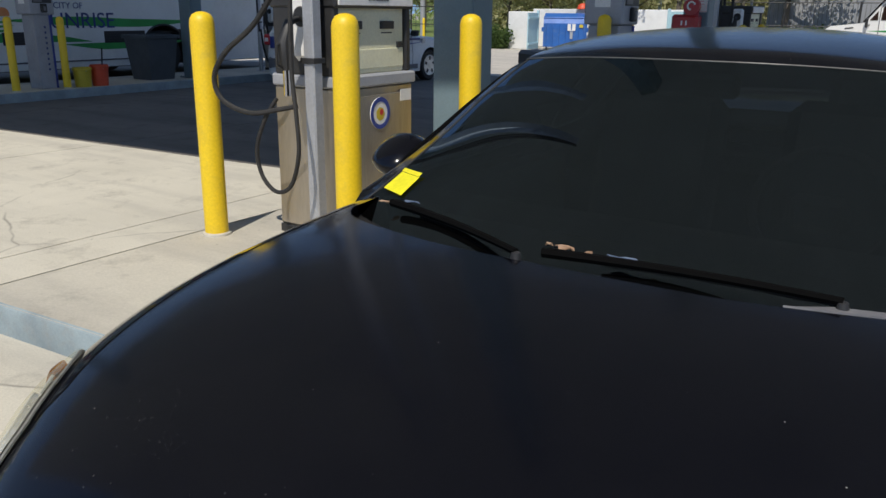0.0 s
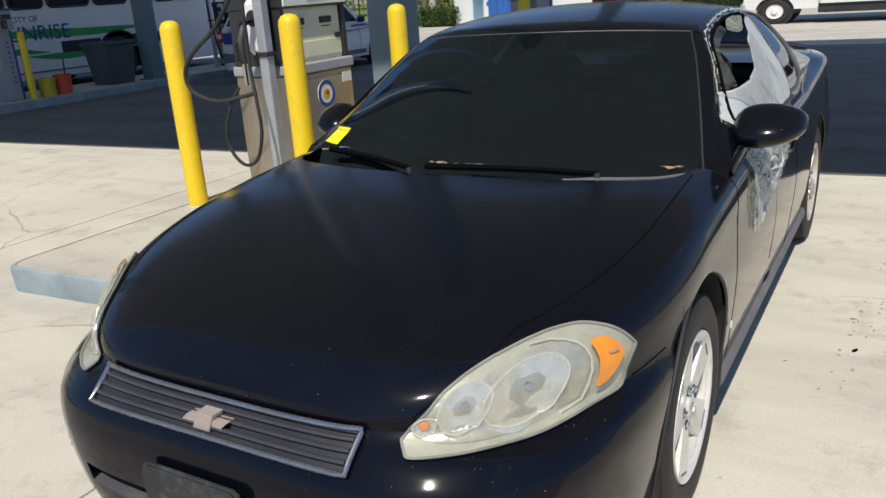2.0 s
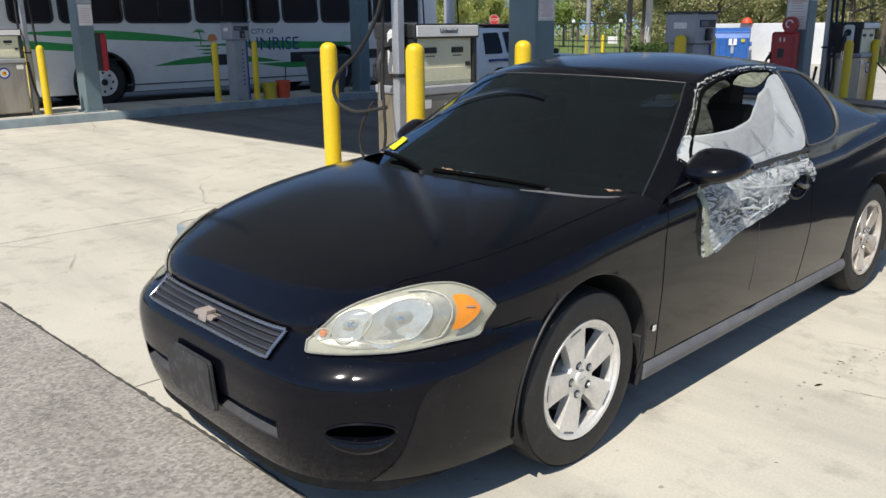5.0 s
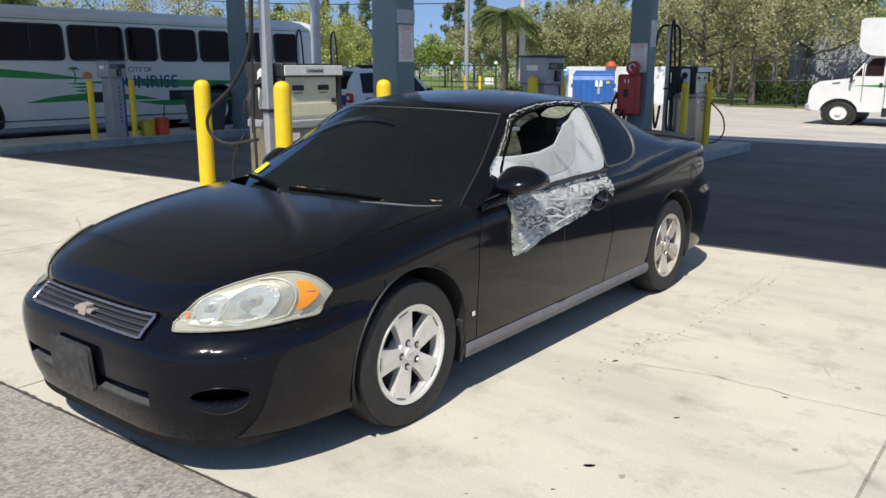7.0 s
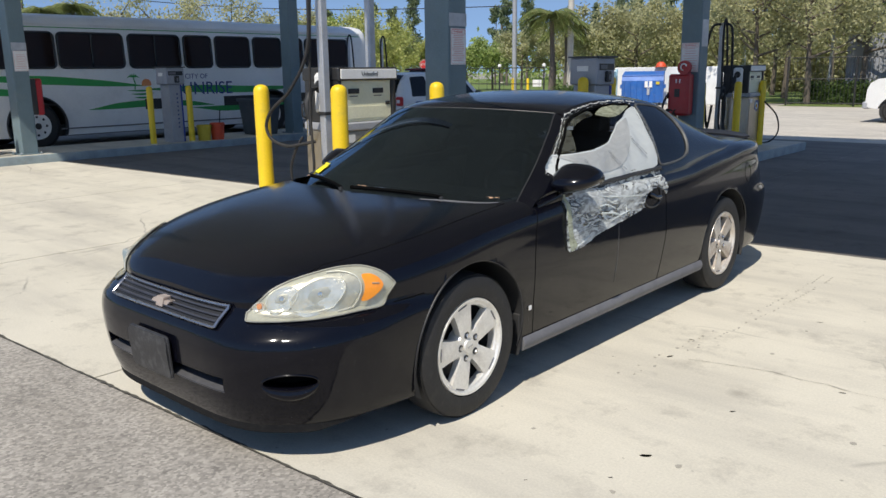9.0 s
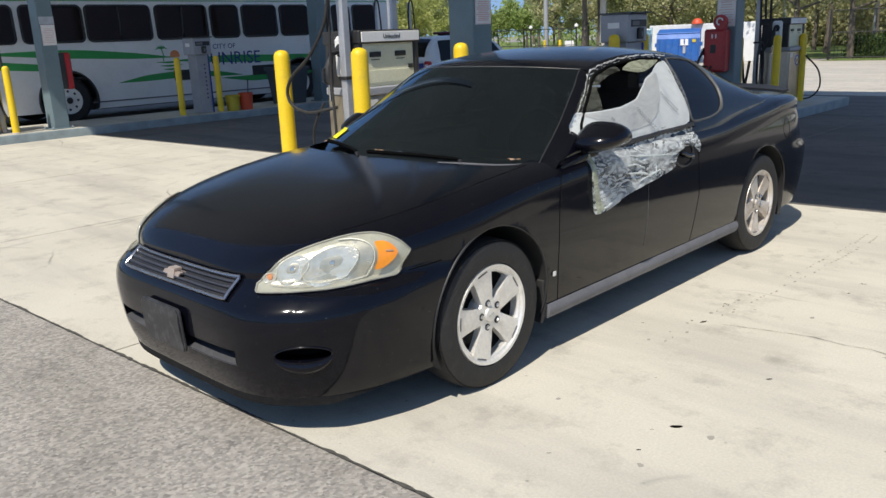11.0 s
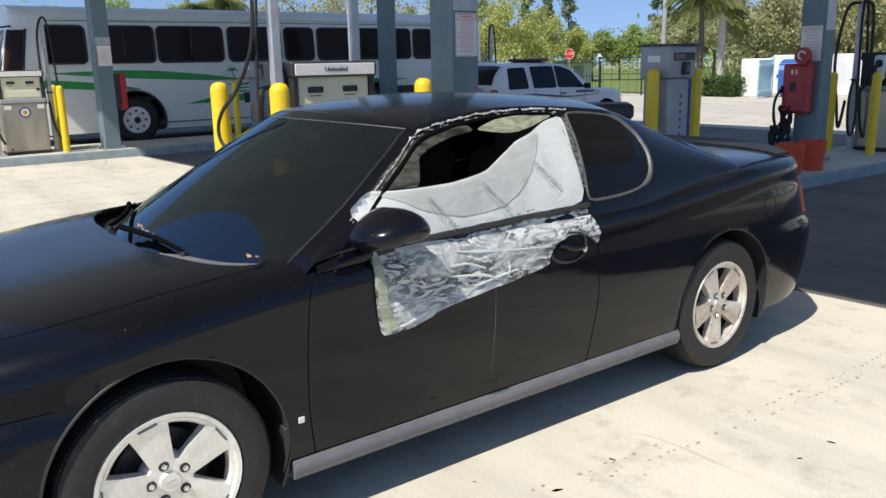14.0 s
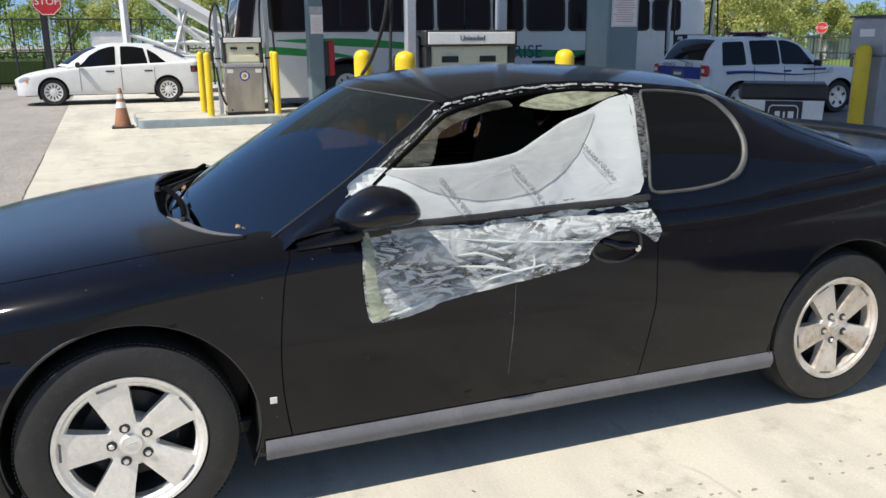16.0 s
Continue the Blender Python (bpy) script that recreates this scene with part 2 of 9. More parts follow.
COWLBLACK = surf("dusty_cowl_plastic", (0.012, 0.012, 0.013), (0.018, 0.018, 0.018), 14, 0.85, bump=0.05, dirt=(0.04, 0.038, 0.034))
COWLBLACK.node_tree.nodes["Principled BSDF"].inputs["Specular IOR Level"].default_value = 0.12
TINT = glass_mat("tinted_glass", (0.125, 0.13, 0.135), 0.75, 0.010, 1.90, (0.68, 0.86, 1.0))
DOORTINT = glass_mat("brown_tinted_glass", (0.50, 0.34, 0.24), 0.75)
DARKTINT = glass_mat("dark_tinted_glass", (0.05, 0.05, 0.055), 0.25, 0.02, 1.38)
BUSGLASS = glass_mat("smoked_bus_glass", (0.27, 0.20, 0.18), 0.7, 0.02, 1.20)
INTERIOR = surf("dark_upholstery", (0.035, 0.034, 0.034), (0.05, 0.048, 0.047), 8, 0.85, bump=0.2)
YELLOW = surf("bollard_yellow_paint", (0.86, 0.60, 0.02), (0.80, 0.54, 0.015), 3, 0.45, bump=0.08, dirt=(0.45, 0.36, 0.1), dirt_amount=0.35)
TEAL = surf("teal_column_paint", (0.16, 0.225, 0.25), (0.125, 0.18, 0.20), 2, 0.55, bump=0.06, dirt=(0.2, 0.22, 0.22), dirt_amount=0.4)
STEEL = surf("brushed_stainless", (0.52, 0.47, 0.40), (0.42, 0.38, 0.32), 2, 0.34, 0.8, bump=0.06, stretch=(1, 1, 0.15), dirt=(0.25, 0.21, 0.16))
GALV = surf("galvanised_steel", (0.52, 0.53, 0.55), (0.42, 0.43, 0.45), 7, 0.5, 0.5, bump=0.05)
CREAM = surf("cream_panel", (0.78, 0.76, 0.55), (0.70, 0.68, 0.48), 4, 0.5, bump=0.03, dirt=(0.4, 0.37, 0.28), dirt_amount=0.3)
WHITE = surf("white_paint", (0.78, 0.78, 0.76), (0.70, 0.70, 0.69), 1.5, 0.42, bump=0.03, dirt=(0.5, 0.49, 0.46), dirt_amount=0.3, coat=0.3)
BUSWHITE = surf("bus_white_paint", (0.78, 0.78, 0.76), (0.70, 0.70, 0.68), 0.8, 0.45, bump=0.02, dirt=(0.45, 0.44, 0.41), dirt_amount=0.3, coat=0.2)
SIGNWHITE = surf("sign_white", (0.80, 0.79, 0.76), (0.72, 0.71, 0.68), 6, 0.5, bump=0.0)
GREEN = surf("bus_green_stripe", (0.03, 0.32, 0.07), (0.025, 0.26, 0.055), 2, 0.45, bump=0.0)
NAVY = surf("navy_lettering", (0.02, 0.04, 0.16), (0.02, 0.05, 0.2), 4, 0.45, bump=0.0)
SUNSETRED = surf("sunset_orange", (0.7, 0.22, 0.08), (0.75, 0.3, 0.1), 6, 0.5, bump=0.0)
RED = surf("red_cabinet_plastic", (0.42, 0.02, 0.025), (0.34, 0.018, 0.02), 3, 0.4, bump=0.03, dirt=(0.3, 0.08, 0.08), dirt_amount=0.3)
SIGNRED = surf("sign_red", (0.60, 0.03, 0.03), (0.5, 0.025, 0.025), 6, 0.5, bump=0.0)
ORANGE = surf("orange_plastic", (0.70, 0.085, 0.03), (0.58, 0.07, 0.025), 4, 0.5, bump=0.03, dirt=(0.4, 0.15, 0.06), dirt_amount=0.3)
AMBER = surf("amber_lens", (0.90, 0.31, 0.02), (0.80, 0.25, 0.02), 9, 0.2, bump=0.02, coat=0.6)
PAILYELLOW = surf("yellow_pail_plastic", (0.62, 0.48, 0.04), (0.5, 0.38, 0.03), 4, 0.5, bump=0.03)
GREYBOX = surf("grey_enamel", (0.36, 0.37, 0.40), (0.30, 0.31, 0.33), 3, 0.5, bump=0.05, dirt=(0.22, 0.21, 0.2), dirt_amount=0.4)
BINGREY = surf("dark_grey_bin_plastic", (0.07, 0.08, 0.09), (0.05, 0.06, 0.065), 3, 0.55, bump=0.05)
DUMPBLUE = surf("dumpster_blue", (0.02, 0.14, 0.48), (0.02, 0.11, 0.38), 2, 0.5, bump=0.05, dirt=(0.2, 0.25, 0.35), dirt_amount=0.35)
WALLWHITE = surf("white_stucco", (0.78, 0.79, 0.78), (0.68, 0.69, 0.68), 1, 0.8, bump=0.2, dirt=(0.5, 0.5, 0.47), dirt_amount=0.4)
PALEBLUE = surf("pale_blue_gate_paint", (0.42, 0.62, 0.68), (0.36, 0.54, 0.6), 2, 0.6, bump=0.06, dirt=(0.5, 0.55, 0.55))
BLACKIRON = surf("black_iron", (0.015, 0.015, 0.016), (0.03, 0.03, 0.03), 4, 0.5, bump=0.05)
GRASS = surf("grass", (0.10, 0.17, 0.03), (0.16, 0.20, 0.05), 0.6, 0.9, bump=0.6, fine=25, dirt=(0.28, 0.24, 0.13), dirt_amount=0.6)
BARK = surf("bark", (0.17, 0.14, 0.11), (0.10, 0.085, 0.07), 4, 0.9, bump=0.6, fine=25, stretch=(1, 1, 0.3))
POLEMAT = surf("pole_concrete", (0.55, 0.52, 0.46), (0.46, 0.43, 0.38), 3, 0.85, bump=0.2)
CANOPY = surf("canopy_soffit", (0.43, 0.465, 0.49), (0.37, 0.40, 0.42), 0.8, 0.6, bump=0.05)
SUVBLUE = surf("police_blue_stripe", (0.03, 0.06, 0.30), (0.03, 0.05, 0.24), 3, 0.4, bump=0.0)
TAILRED = surf("red_lamp_lens", (0.13, 0.007, 0.012), (0.09, 0.006, 0.009), 9, 0.2, bump=0.02, coat=0.5)
PAPERYELLOW = surf("yellow_sticker", (0.85, 0.78, 0.02), (0.75, 0.68, 0.02), 10, 0.6, bump=0.03)
SCRAPBLUE = surf("pale_blue_scrap", (0.09, 0.13, 0.21), (0.13, 0.17, 0.25), 30, 0.6, bump=0.06)
DEADLEAF = surf("dead_leaf", (0.44, 0.29, 0.19), (0.20, 0.11, 0.06), 30, 0.8, bump=0.1)
LEAF_GREY = leaf_mat("winter_foliage", (0.40, 0.40, 0.20), (0.58, 0.55, 0.32))
LEAF_GREEN = leaf_mat("green_foliage", (0.28, 0.38, 0.11), (0.46, 0.53, 0.19))
LEAF_YELLOW = leaf_mat("yellow_green_foliage", (0.44, 0.48, 0.14), (0.62, 0.61, 0.24))
LEAF_PINE = leaf_mat("pine_foliage", (0.19, 0.25, 0.14), (0.30, 0.34, 0.20))
LEAF_PALM = leaf_mat("palm_foliage", (0.15, 0.21, 0.06), (0.33, 0.34, 0.13))
LEAF_HEDGE = leaf_mat("hedge_foliage", (0.05, 0.10, 0.02), (0.11, 0.16, 0.04))

# ---- mesh tools ----
def box(size, at=(0, 0, 0), bevel=0.0, turn=None):
    """A block with chamfered edges, as (points, faces)."""
    h = [s / 2 for s in size]
    b = min(bevel, *(0.45 * s for s in size))
    if b <= 0:
        pts = [(sx * h[0], sy * h[1], sz * h[2]) for sx in (-1, 1) for sy in (-1, 1) for sz in (-1, 1)]
        faces = [(0, 1, 3, 2), (4, 6, 7, 5), (0, 4, 5, 1), (2, 3, 7, 6), (0, 2, 6, 4), (1, 5, 7, 3)]
    else:
        pts, index, faces = [], {}, []
        for sx in (-1, 1):
            for sy in (-1, 1):
                for sz in (-1, 1):
                    for ax in range(3):
                        s = (sx, sy, sz)
                        index[s, ax] = len(pts)
                        pts.append(tuple(s[i] * (h[i] if i == ax else h[i] - b) for i in range(3)))
        for ax in range(3):
            i, j = [k for k in range(3) if k != ax]
            for s in (-1, 1):
                loop = []
                for a, c in ((-1, -1), (1, -1), (1, 1), (-1, 1)):
                    v = [0, 0, 0]
                    v[ax], v[i], v[j] = s, a, c
                    loop.append(index[tuple(v), ax])
                faces.append(tuple(loop if (s > 0) == (ax != 1) else loop[::-1]))
            for a in (-1, 1):
                for c in (-1, 1):
                    ends = []
                    for s in (-1, 1):
                        v = [0, 0, 0]
                        v[ax], v[i], v[j] = s, a, c
                        ends.append(tuple(v))
                    faces.append((index[ends[0], i], index[ends[1], i], index[ends[1], j], index[ends[0], j]))
        for sx in (-1, 1):
            for sy in (-1, 1):
                for sz in (-1, 1):
                    faces.append(tuple(index[(sx, sy, sz), k] for k in range(3)))
    m = (turn or Matrix()).to_3x3()
    return [tuple(m @ Vector(p) + Vector(at)) for p in pts], faces


def tube(points, radius, seg=8, closed=False):
    """A round bar along points; radius a number or one per point."""
    pts = [Vector(p) for p in points]
    n = len(pts)
    rad = radius if hasattr(radius, "__len__") else [radius] * n
    out, faces, side = [], [], None
    for i, p in enumerate(pts):
        a, b = pts[(i - 1) % n if closed else max(i - 1, 0)], pts[(i + 1) % n if closed else min(i + 1, n - 1)]
        d = (b - a).normalized()
        if side is None:
            side = d.cross(Vector((0, 0, 1)) if abs(d.z) < 0.9 else Vector((1, 0, 0))).normalized()
        side = (side - d * side.dot(d)).normalized()
        up = d.cross(side)
        for k in range(seg):
            w = 2 * math.pi * k / seg
            out.append(tuple(p + rad[i] * (math.cos(w) * side + math.sin(w) * up)))
    rows = n if closed else n - 1
    for i in range(rows):
        for k in range(seg):
            j, l = (i + 1) % n, (k + 1) % seg
            faces.append((i * seg + k, i * seg + l, j * seg + l, j * seg + k))
    if not closed:
        faces += [tuple(range(seg))[::-1], tuple((n - 1) * seg + k for k in range(seg))]
    return out, faces


def lathe(profile, axis=2, seg=32, at=(0, 0, 0)):
    """Turns (radius, height) pairs round an axis."""
    out, faces = [], []
    for r, h in profile:
        for k in range(seg):
            w = 2 * math.pi * k / seg
            p = [0, 0, 0]
            p[axis], p[(axis + 1) % 3], p[(axis + 2) % 3] = h, r * math.cos(w), r * math.sin(w)
            out.append(tuple(p[i] + at[i] for i in range(3)))
    for i in range(len(profile) - 1):
        for k in range(seg):
            l = (k + 1) % seg
            faces.append((i * seg + k, i * seg + l, (i + 1) * seg + l, (i + 1) * seg + k))
    return out, faces


def prism(outline, axis, lo, hi):
    """An outline (two coordinates in axis order) pushed from lo to hi along an axis."""
    n, out = len(outline), []
    for h in (lo, hi):
        for a, b in outline:
            p = [a, b]
            p.insert(axis, h)
            out.append(tuple(p))
    faces = [tuple(range(n))[::-1], tuple(range(n, 2 * n))] + [(i, (i + 1) % n, n + (i + 1) % n, n + i) for i in range(n)]
    return out, faces


def sheet(fn, us, vs, flip=False, skip=None):
    """A grid of points fn(u, v)."""
    out = [fn(u, v) for u in us for v in vs]
    nv, faces = len(vs), []
    for i in range(len(us) - 1):
        for j in range(nv - 1):
            if skip and skip((us[i] + us[i + 1]) / 2, (vs[j] + vs[j + 1]) / 2):
                continue
            f = (i * nv + j, (i + 1) * nv + j, (i + 1) * nv + j + 1, i * nv + j + 1)
            faces.append(f[::-1] if flip else f)
    return out, faces


def join(*pieces):
    pts, faces = [], []
    for p, f in pieces:
        faces += [tuple(i + len(pts) for i in q) for q in f]
        pts += list(p)
    return pts, faces


def mirror(piece):
    p, f = piece
    return [(-x, y, z) for x, y, z in p], [q[::-1] for q in f]


def moved(piece, m):
    return [tuple(m @ Vector(p)) for p in piece[0]], piece[1]


def thicken(piece, depth):
    """Gives an open sheet a back and rim."""
    bm = bmesh.new()
    vs = [bm.verts.new(p) for p in piece[0]]
    for f in piece[1]:
        if len(set(f)) > 2:
            try:
                bm.faces.new([vs[i] for i in f])
            except ValueError:
                pass
    bmesh.ops.remove_doubles(bm, verts=bm.verts[:], dist=1e-5)
    bm.normal_update()
    bmesh.ops.solidify(bm, geom=bm.faces[:], thickness=depth)
    bm.verts.index_update()
    out = [tuple(v.co) for v in bm.verts], [tuple(v.index for v in f.verts) for f in bm.faces]
    bm.free()
    return out


def mesh_of(name, piece, material, smooth=True, weld=False):
    me = bpy.data.meshes.new(name)
    me.from_pydata(piece[0], [], piece[1])
    me.validate()
    if weld:
        bm = bmesh.new()
        bm.from_mesh(me)
        bmesh.ops.remove_doubles(bm, verts=bm.verts[:], dist=1e-5)
        bmesh.ops.recalc_face_normals(bm, faces=bm.faces[:])
        bm.to_mesh(me)
        bm.free()
    me.materials.append(material)
    if smooth:
        me.shade_smooth()
        me.set_sharp_from_angle(angle=radians(35))
    return me


def part(name, piece, material, parent=None, label="", smooth=True, weld=False):
    ob = new(name, mesh_of(name, piece, material, smooth, weld))
    ob.parent = parent
    return tagged(ob, label)


def thing(name, label, category, at=(0, 0, 0), turn=0.0, group="", kind=""):
    ob = new(name)
    ob.empty_display_size = 0.1
    ob.location, ob.rotation_euler = at, (0, 0, radians(turn))
    return tagged(ob, label, category, group, kind)


def words(name, text, size, m, material, parent, depth=0.002, align="CENTER"):
    """Raised lettering in the built-in font."""
    c = bpy.data.curves.new(name, "FONT")
    c.body, c.size, c.extrude, c.align_x, c.align_y = text, size, depth, align, "CENTER"
    c.resolution_u = 3
    o = bpy.data.objects.new(name, c)
    me = bpy.data.meshes.new_from_object(o)
    bpy.data.objects.remove(o)
    me.transform(m)
    me.materials.clear()
    me.materials.append(material)
    ob = new(name, me)
    ob.parent = parent
    return ob


FACE_X = Matrix(((0, 0, 1), (1, 0, 0), (0, 1, 0))).to_4x4()   # lettering that reads from +x
FACE_FRONT = Matrix(((1, 0, 0), (0, 0, -1), (0, 1, 0))).to_4x4()   # lettering that reads from -y


def arc(cx, cy, r, a0, a1, n=12):
    return [(cx + r * math.cos(radians(a0 + (a1 - a0) * i / n)), cy + r * math.sin(radians(a0 + (a1 - a0) * i / n))) for i in range(n + 1)]


def round_rect(w, h, r, n=5, cx=0.0, cy=0.0):
    out = []
    for sx, sy, a in ((1, 1, 0), (-1, 1, 90), (-1, -1, 180), (1, -1, 270)):
        out += arc(cx + sx * (w / 2 - r), cy + sy * (h / 2 - r), r, a, a + 90, n)
    return out


def span(a, b, n):
    return [a + (b - a) * i / n for i in range(n + 1)]


# ---- ground ----
def ground_sheet():
    pts, faces = sheet(lambda x, y: (x, y, -0.005), [-400, -120, -60, -40, -30, -20, -10, 0, 10, 20, 60, 200], [-200, -60, -20, -10, -5, -0.9, 5, 15, 20, 31, 45, 80, 400])
    return part("ground", (pts, faces), ASPHALT, label="worn grey asphalt reaching to the horizon", smooth=False)


tagged(ground_sheet(), category="ground", kind="structure")
pavement = part("pavement", box((46, 17.2, 0.04), (-9, 7.6, -0.035)), ASPHALT, label="bed under the pale concrete forecourt slabs", smooth=False)
tagged(pavement, category="pavement", kind="structure")
lot = part("road", box((70, 16.0, 0.05), (-11, 23.52, -0.024)), LOT, label="bleached grey lot behind the forecourt", smooth=False)
tagged(lot, category="road", kind="structure")

# ---- pump islands ----
def island(name, x0, x1, y0, y1, label):
    """A kerbed island whose ends run slightly askew, as the slabs do."""
    xc, yc = (x0 + x1) / 2, (y0 + y1) / 2
    def rim_at(r):
        return [(x, y + 0.055 * (x - xc)) for x, y in round_rect(x1 - x0 + 2 * r, y1 - y0 + 2 * r, 0.12, 4, xc, yc)]
    ob = part(name, prism(rim_at(0.0), 2, 0.0, 0.15), ISLAND, label=label, smooth=False)
    tagged(ob, category="pump island", kind="structure")
    rim = [[(x, y, z) for x, y in rim_at(r)] for r, z in ((0.006, 0.0), (0.012, 0.12), (0.008, 0.145), (-0.012, 0.154))]
    n = len(rim[0])
    pts = [p for row in rim for p in row]
    faces = [(i * n + k, i * n + (k + 1) % n, (i + 1) * n + (k + 1) % n, (i + 1) * n + k) for i in range(3) for k in range(n)]
    part("kerb", (pts, faces), KERB, ob, "blue-grey painted kerb edge")
    return ob


island("island_1", -3.19, -1.84, 0.43, 13.4, "raised concrete pump island with blue-grey painted kerb")
island("island_2", -13.75, -12.05, -0.05, 14.0, "raised concrete pump island with blue-grey painted kerb")

# ---- canopy ----
can = part("ceiling", box((25.0, 11.64, 0.80), (0, 0, 0), 0.03), CANOPY, label="flat canopy roof with a plain soffit over the pumps", smooth=False)
can.location, can.rotation_euler = (-6.5, 4.92, 7.40), (0, 0, radians(3.2))
tagged(can, category="canopy", kind="structure")
for cx, cy in ((-2.54, 3.78), (-2.69, 10.09), (-12.45, 3.32), (-12.45, 9.5)):
    col = thing("canopy_column", "teal painted square steel canopy column on a pump island", "column", (cx, cy, 0.15), group="canopy columns")
    part("shaft", box((0.34, 0.28, 6.86), (0, 0, 3.43), 0.012), TEAL, col)
    part("base_plate", box((0.44, 0.40, 0.02), (0, 0, 0.01), 0.004), TEAL, col)
    for sx in (-1, 1):
        for sy in (-1, 1):
            part("bolt", lathe([(0.0, 0.045), (0.014, 0.045), (0.014, 0.02)], 2, 6, (sx * 0.195, sy * 0.175, 0)), GALV, col)


def notice(at, w, h, faces_x, label, title, lines=9, head=SIGNRED):
    ob = thing("warning_sign", label, "sign", at)
    m = FACE_X if faces_x else FACE_FRONT
    def put(piece):
        return moved(piece, m)
    part("plate", put(box((w, h, 0.004), (0, 0, 0.002), 0.001)), SIGNWHITE, ob)
    part("border", put(tube([(a, b, 0.004) for a, b in round_rect(w * 0.94, h * 0.96, 0.008, 2)], 0.0016, 4, True)), SIGNPINK, ob)
    if title:
        part("heading", put(tube([(a, b + h * 0.405, 0.004) for a, b in round_rect(w * 0.86, h * 0.115, 0.006, 2)], 0.0022, 4, True)), head, ob, "red frame round the heading")
        words("title", title, h * 0.088, m @ Matrix.Translation((0, h * 0.405, 0.0045)), head, ob, 0.0006)
    rng = random.Random(int(w * 1000) + lines)
    for i in range(lines):
        y = h * (0.30 - 0.74 * i / lines)
        k = rng.uniform(0.55, 0.85)
        part("text_bar", put(box((w * k, h * 0.016, 0.001), (rng.uniform(-0.03, 0.03) * w, y, 0.005))), SIGNPINK, ob)
    return ob


SIGNPINK = surf("faded_red_print", (0.62, 0.25, 0.22), (0.66, 0.36, 0.32), 9, 0.6, bump=0.0)
notice((-2.366, 3.78, 1.795), 0.235, 0.36, True, "white warning notice with red print on the column", "WARNING", 15)
notice((-12.276, 3.335, 1.82), 0.24, 0.36, True, "white notice with faded print on the column", "", 9)
notice((-2.69, 9.946, 1.72), 0.30, 0.46, False, "white warning notice with red heading on the column", "WARNING", 9)
for at, size in (((-12.275, 3.33, 2.075), (0.006, 0.26, 0.13)), ((-2.518, 10.09, 2.1), (0.006, 0.22, 0.42)), ((-2.367, 3.78, 2.06), (0.006, 0.27, 0.13))):
    part("number_plate_sign", box(size, at, 0.002), GALV, label="blank grey metal plate fixed to the column", smooth=False)["category"] = "plate"

# ---- bollards ----
def bollard(at, r=0.070, h=1.30, label="yellow painted steel bollard with domed top"):
    ob = thing("bollard", label, "bollard", at, group="yellow bollards")
    part("post", lathe([(0.0, 0.0), (r, 0.0), (r, h - 0.06), (r * 0.93, h - 0.035), (r * 0.72, h - 0.012), (r * 0.35, h), (0.0, h + 0.003)], 2, 20), YELLOW, ob)
    part("collar", lathe([(r + 0.018, 0.0), (r + 0.016, 0.012), (r, 0.018)], 2, 20), ISLAND, ob, "mortar ring at its foot")
    return ob


first = bollard((-3.05, 1.81, 0.15))
for x, y in ((-2.02, 1.84), (-2.04, 3.08), (-2.60, 6.58), (-2.70, 7.48)):
    copy_thing(first, pose(x, y, 0.15))
slim = bollard((-2.33, 11.12, 0.15), 0.062, 1.17, "slim yellow painted bollard with domed top")
for x, y in ((-2.31, 12.2), (-13.3, 1.22), (-12.32, 1.28), (-12.3, 2.52), (-13.2, 2.6), (-12.28, 5.75), (-12.25, 6.62), (-3.0, 11.2), (-12.6, 13.2)):
    copy_thing(slim, pose(x, y, 0.15))

# ---- fuel pumps ----
def hose(name, label, points, r, at=(0, 0, 0), parent=None):
    pts = [Vector(p) for p in points]
    fine = []
    for i in range(len(pts) - 1):
        a, b, c, d = pts[max(i - 1, 0)], pts[i], pts[i + 1], pts[min(i + 2, len(pts) - 1)]
        for k in range(8):
            s = k / 8
            fine.append(0.5 * ((2 * b) + (c - a) * s + (2 * a - 5 * b + 4 * c - d) * s * s + (3 * b - a - 3 * c + d) * s ** 3))
    fine.append(pts[-1])
    ob = part(name, tube(fine, r, 8), RUBBER, parent, label)
    if parent is None:
        ob["category"] = "hose"
        ob.location = at
    return ob


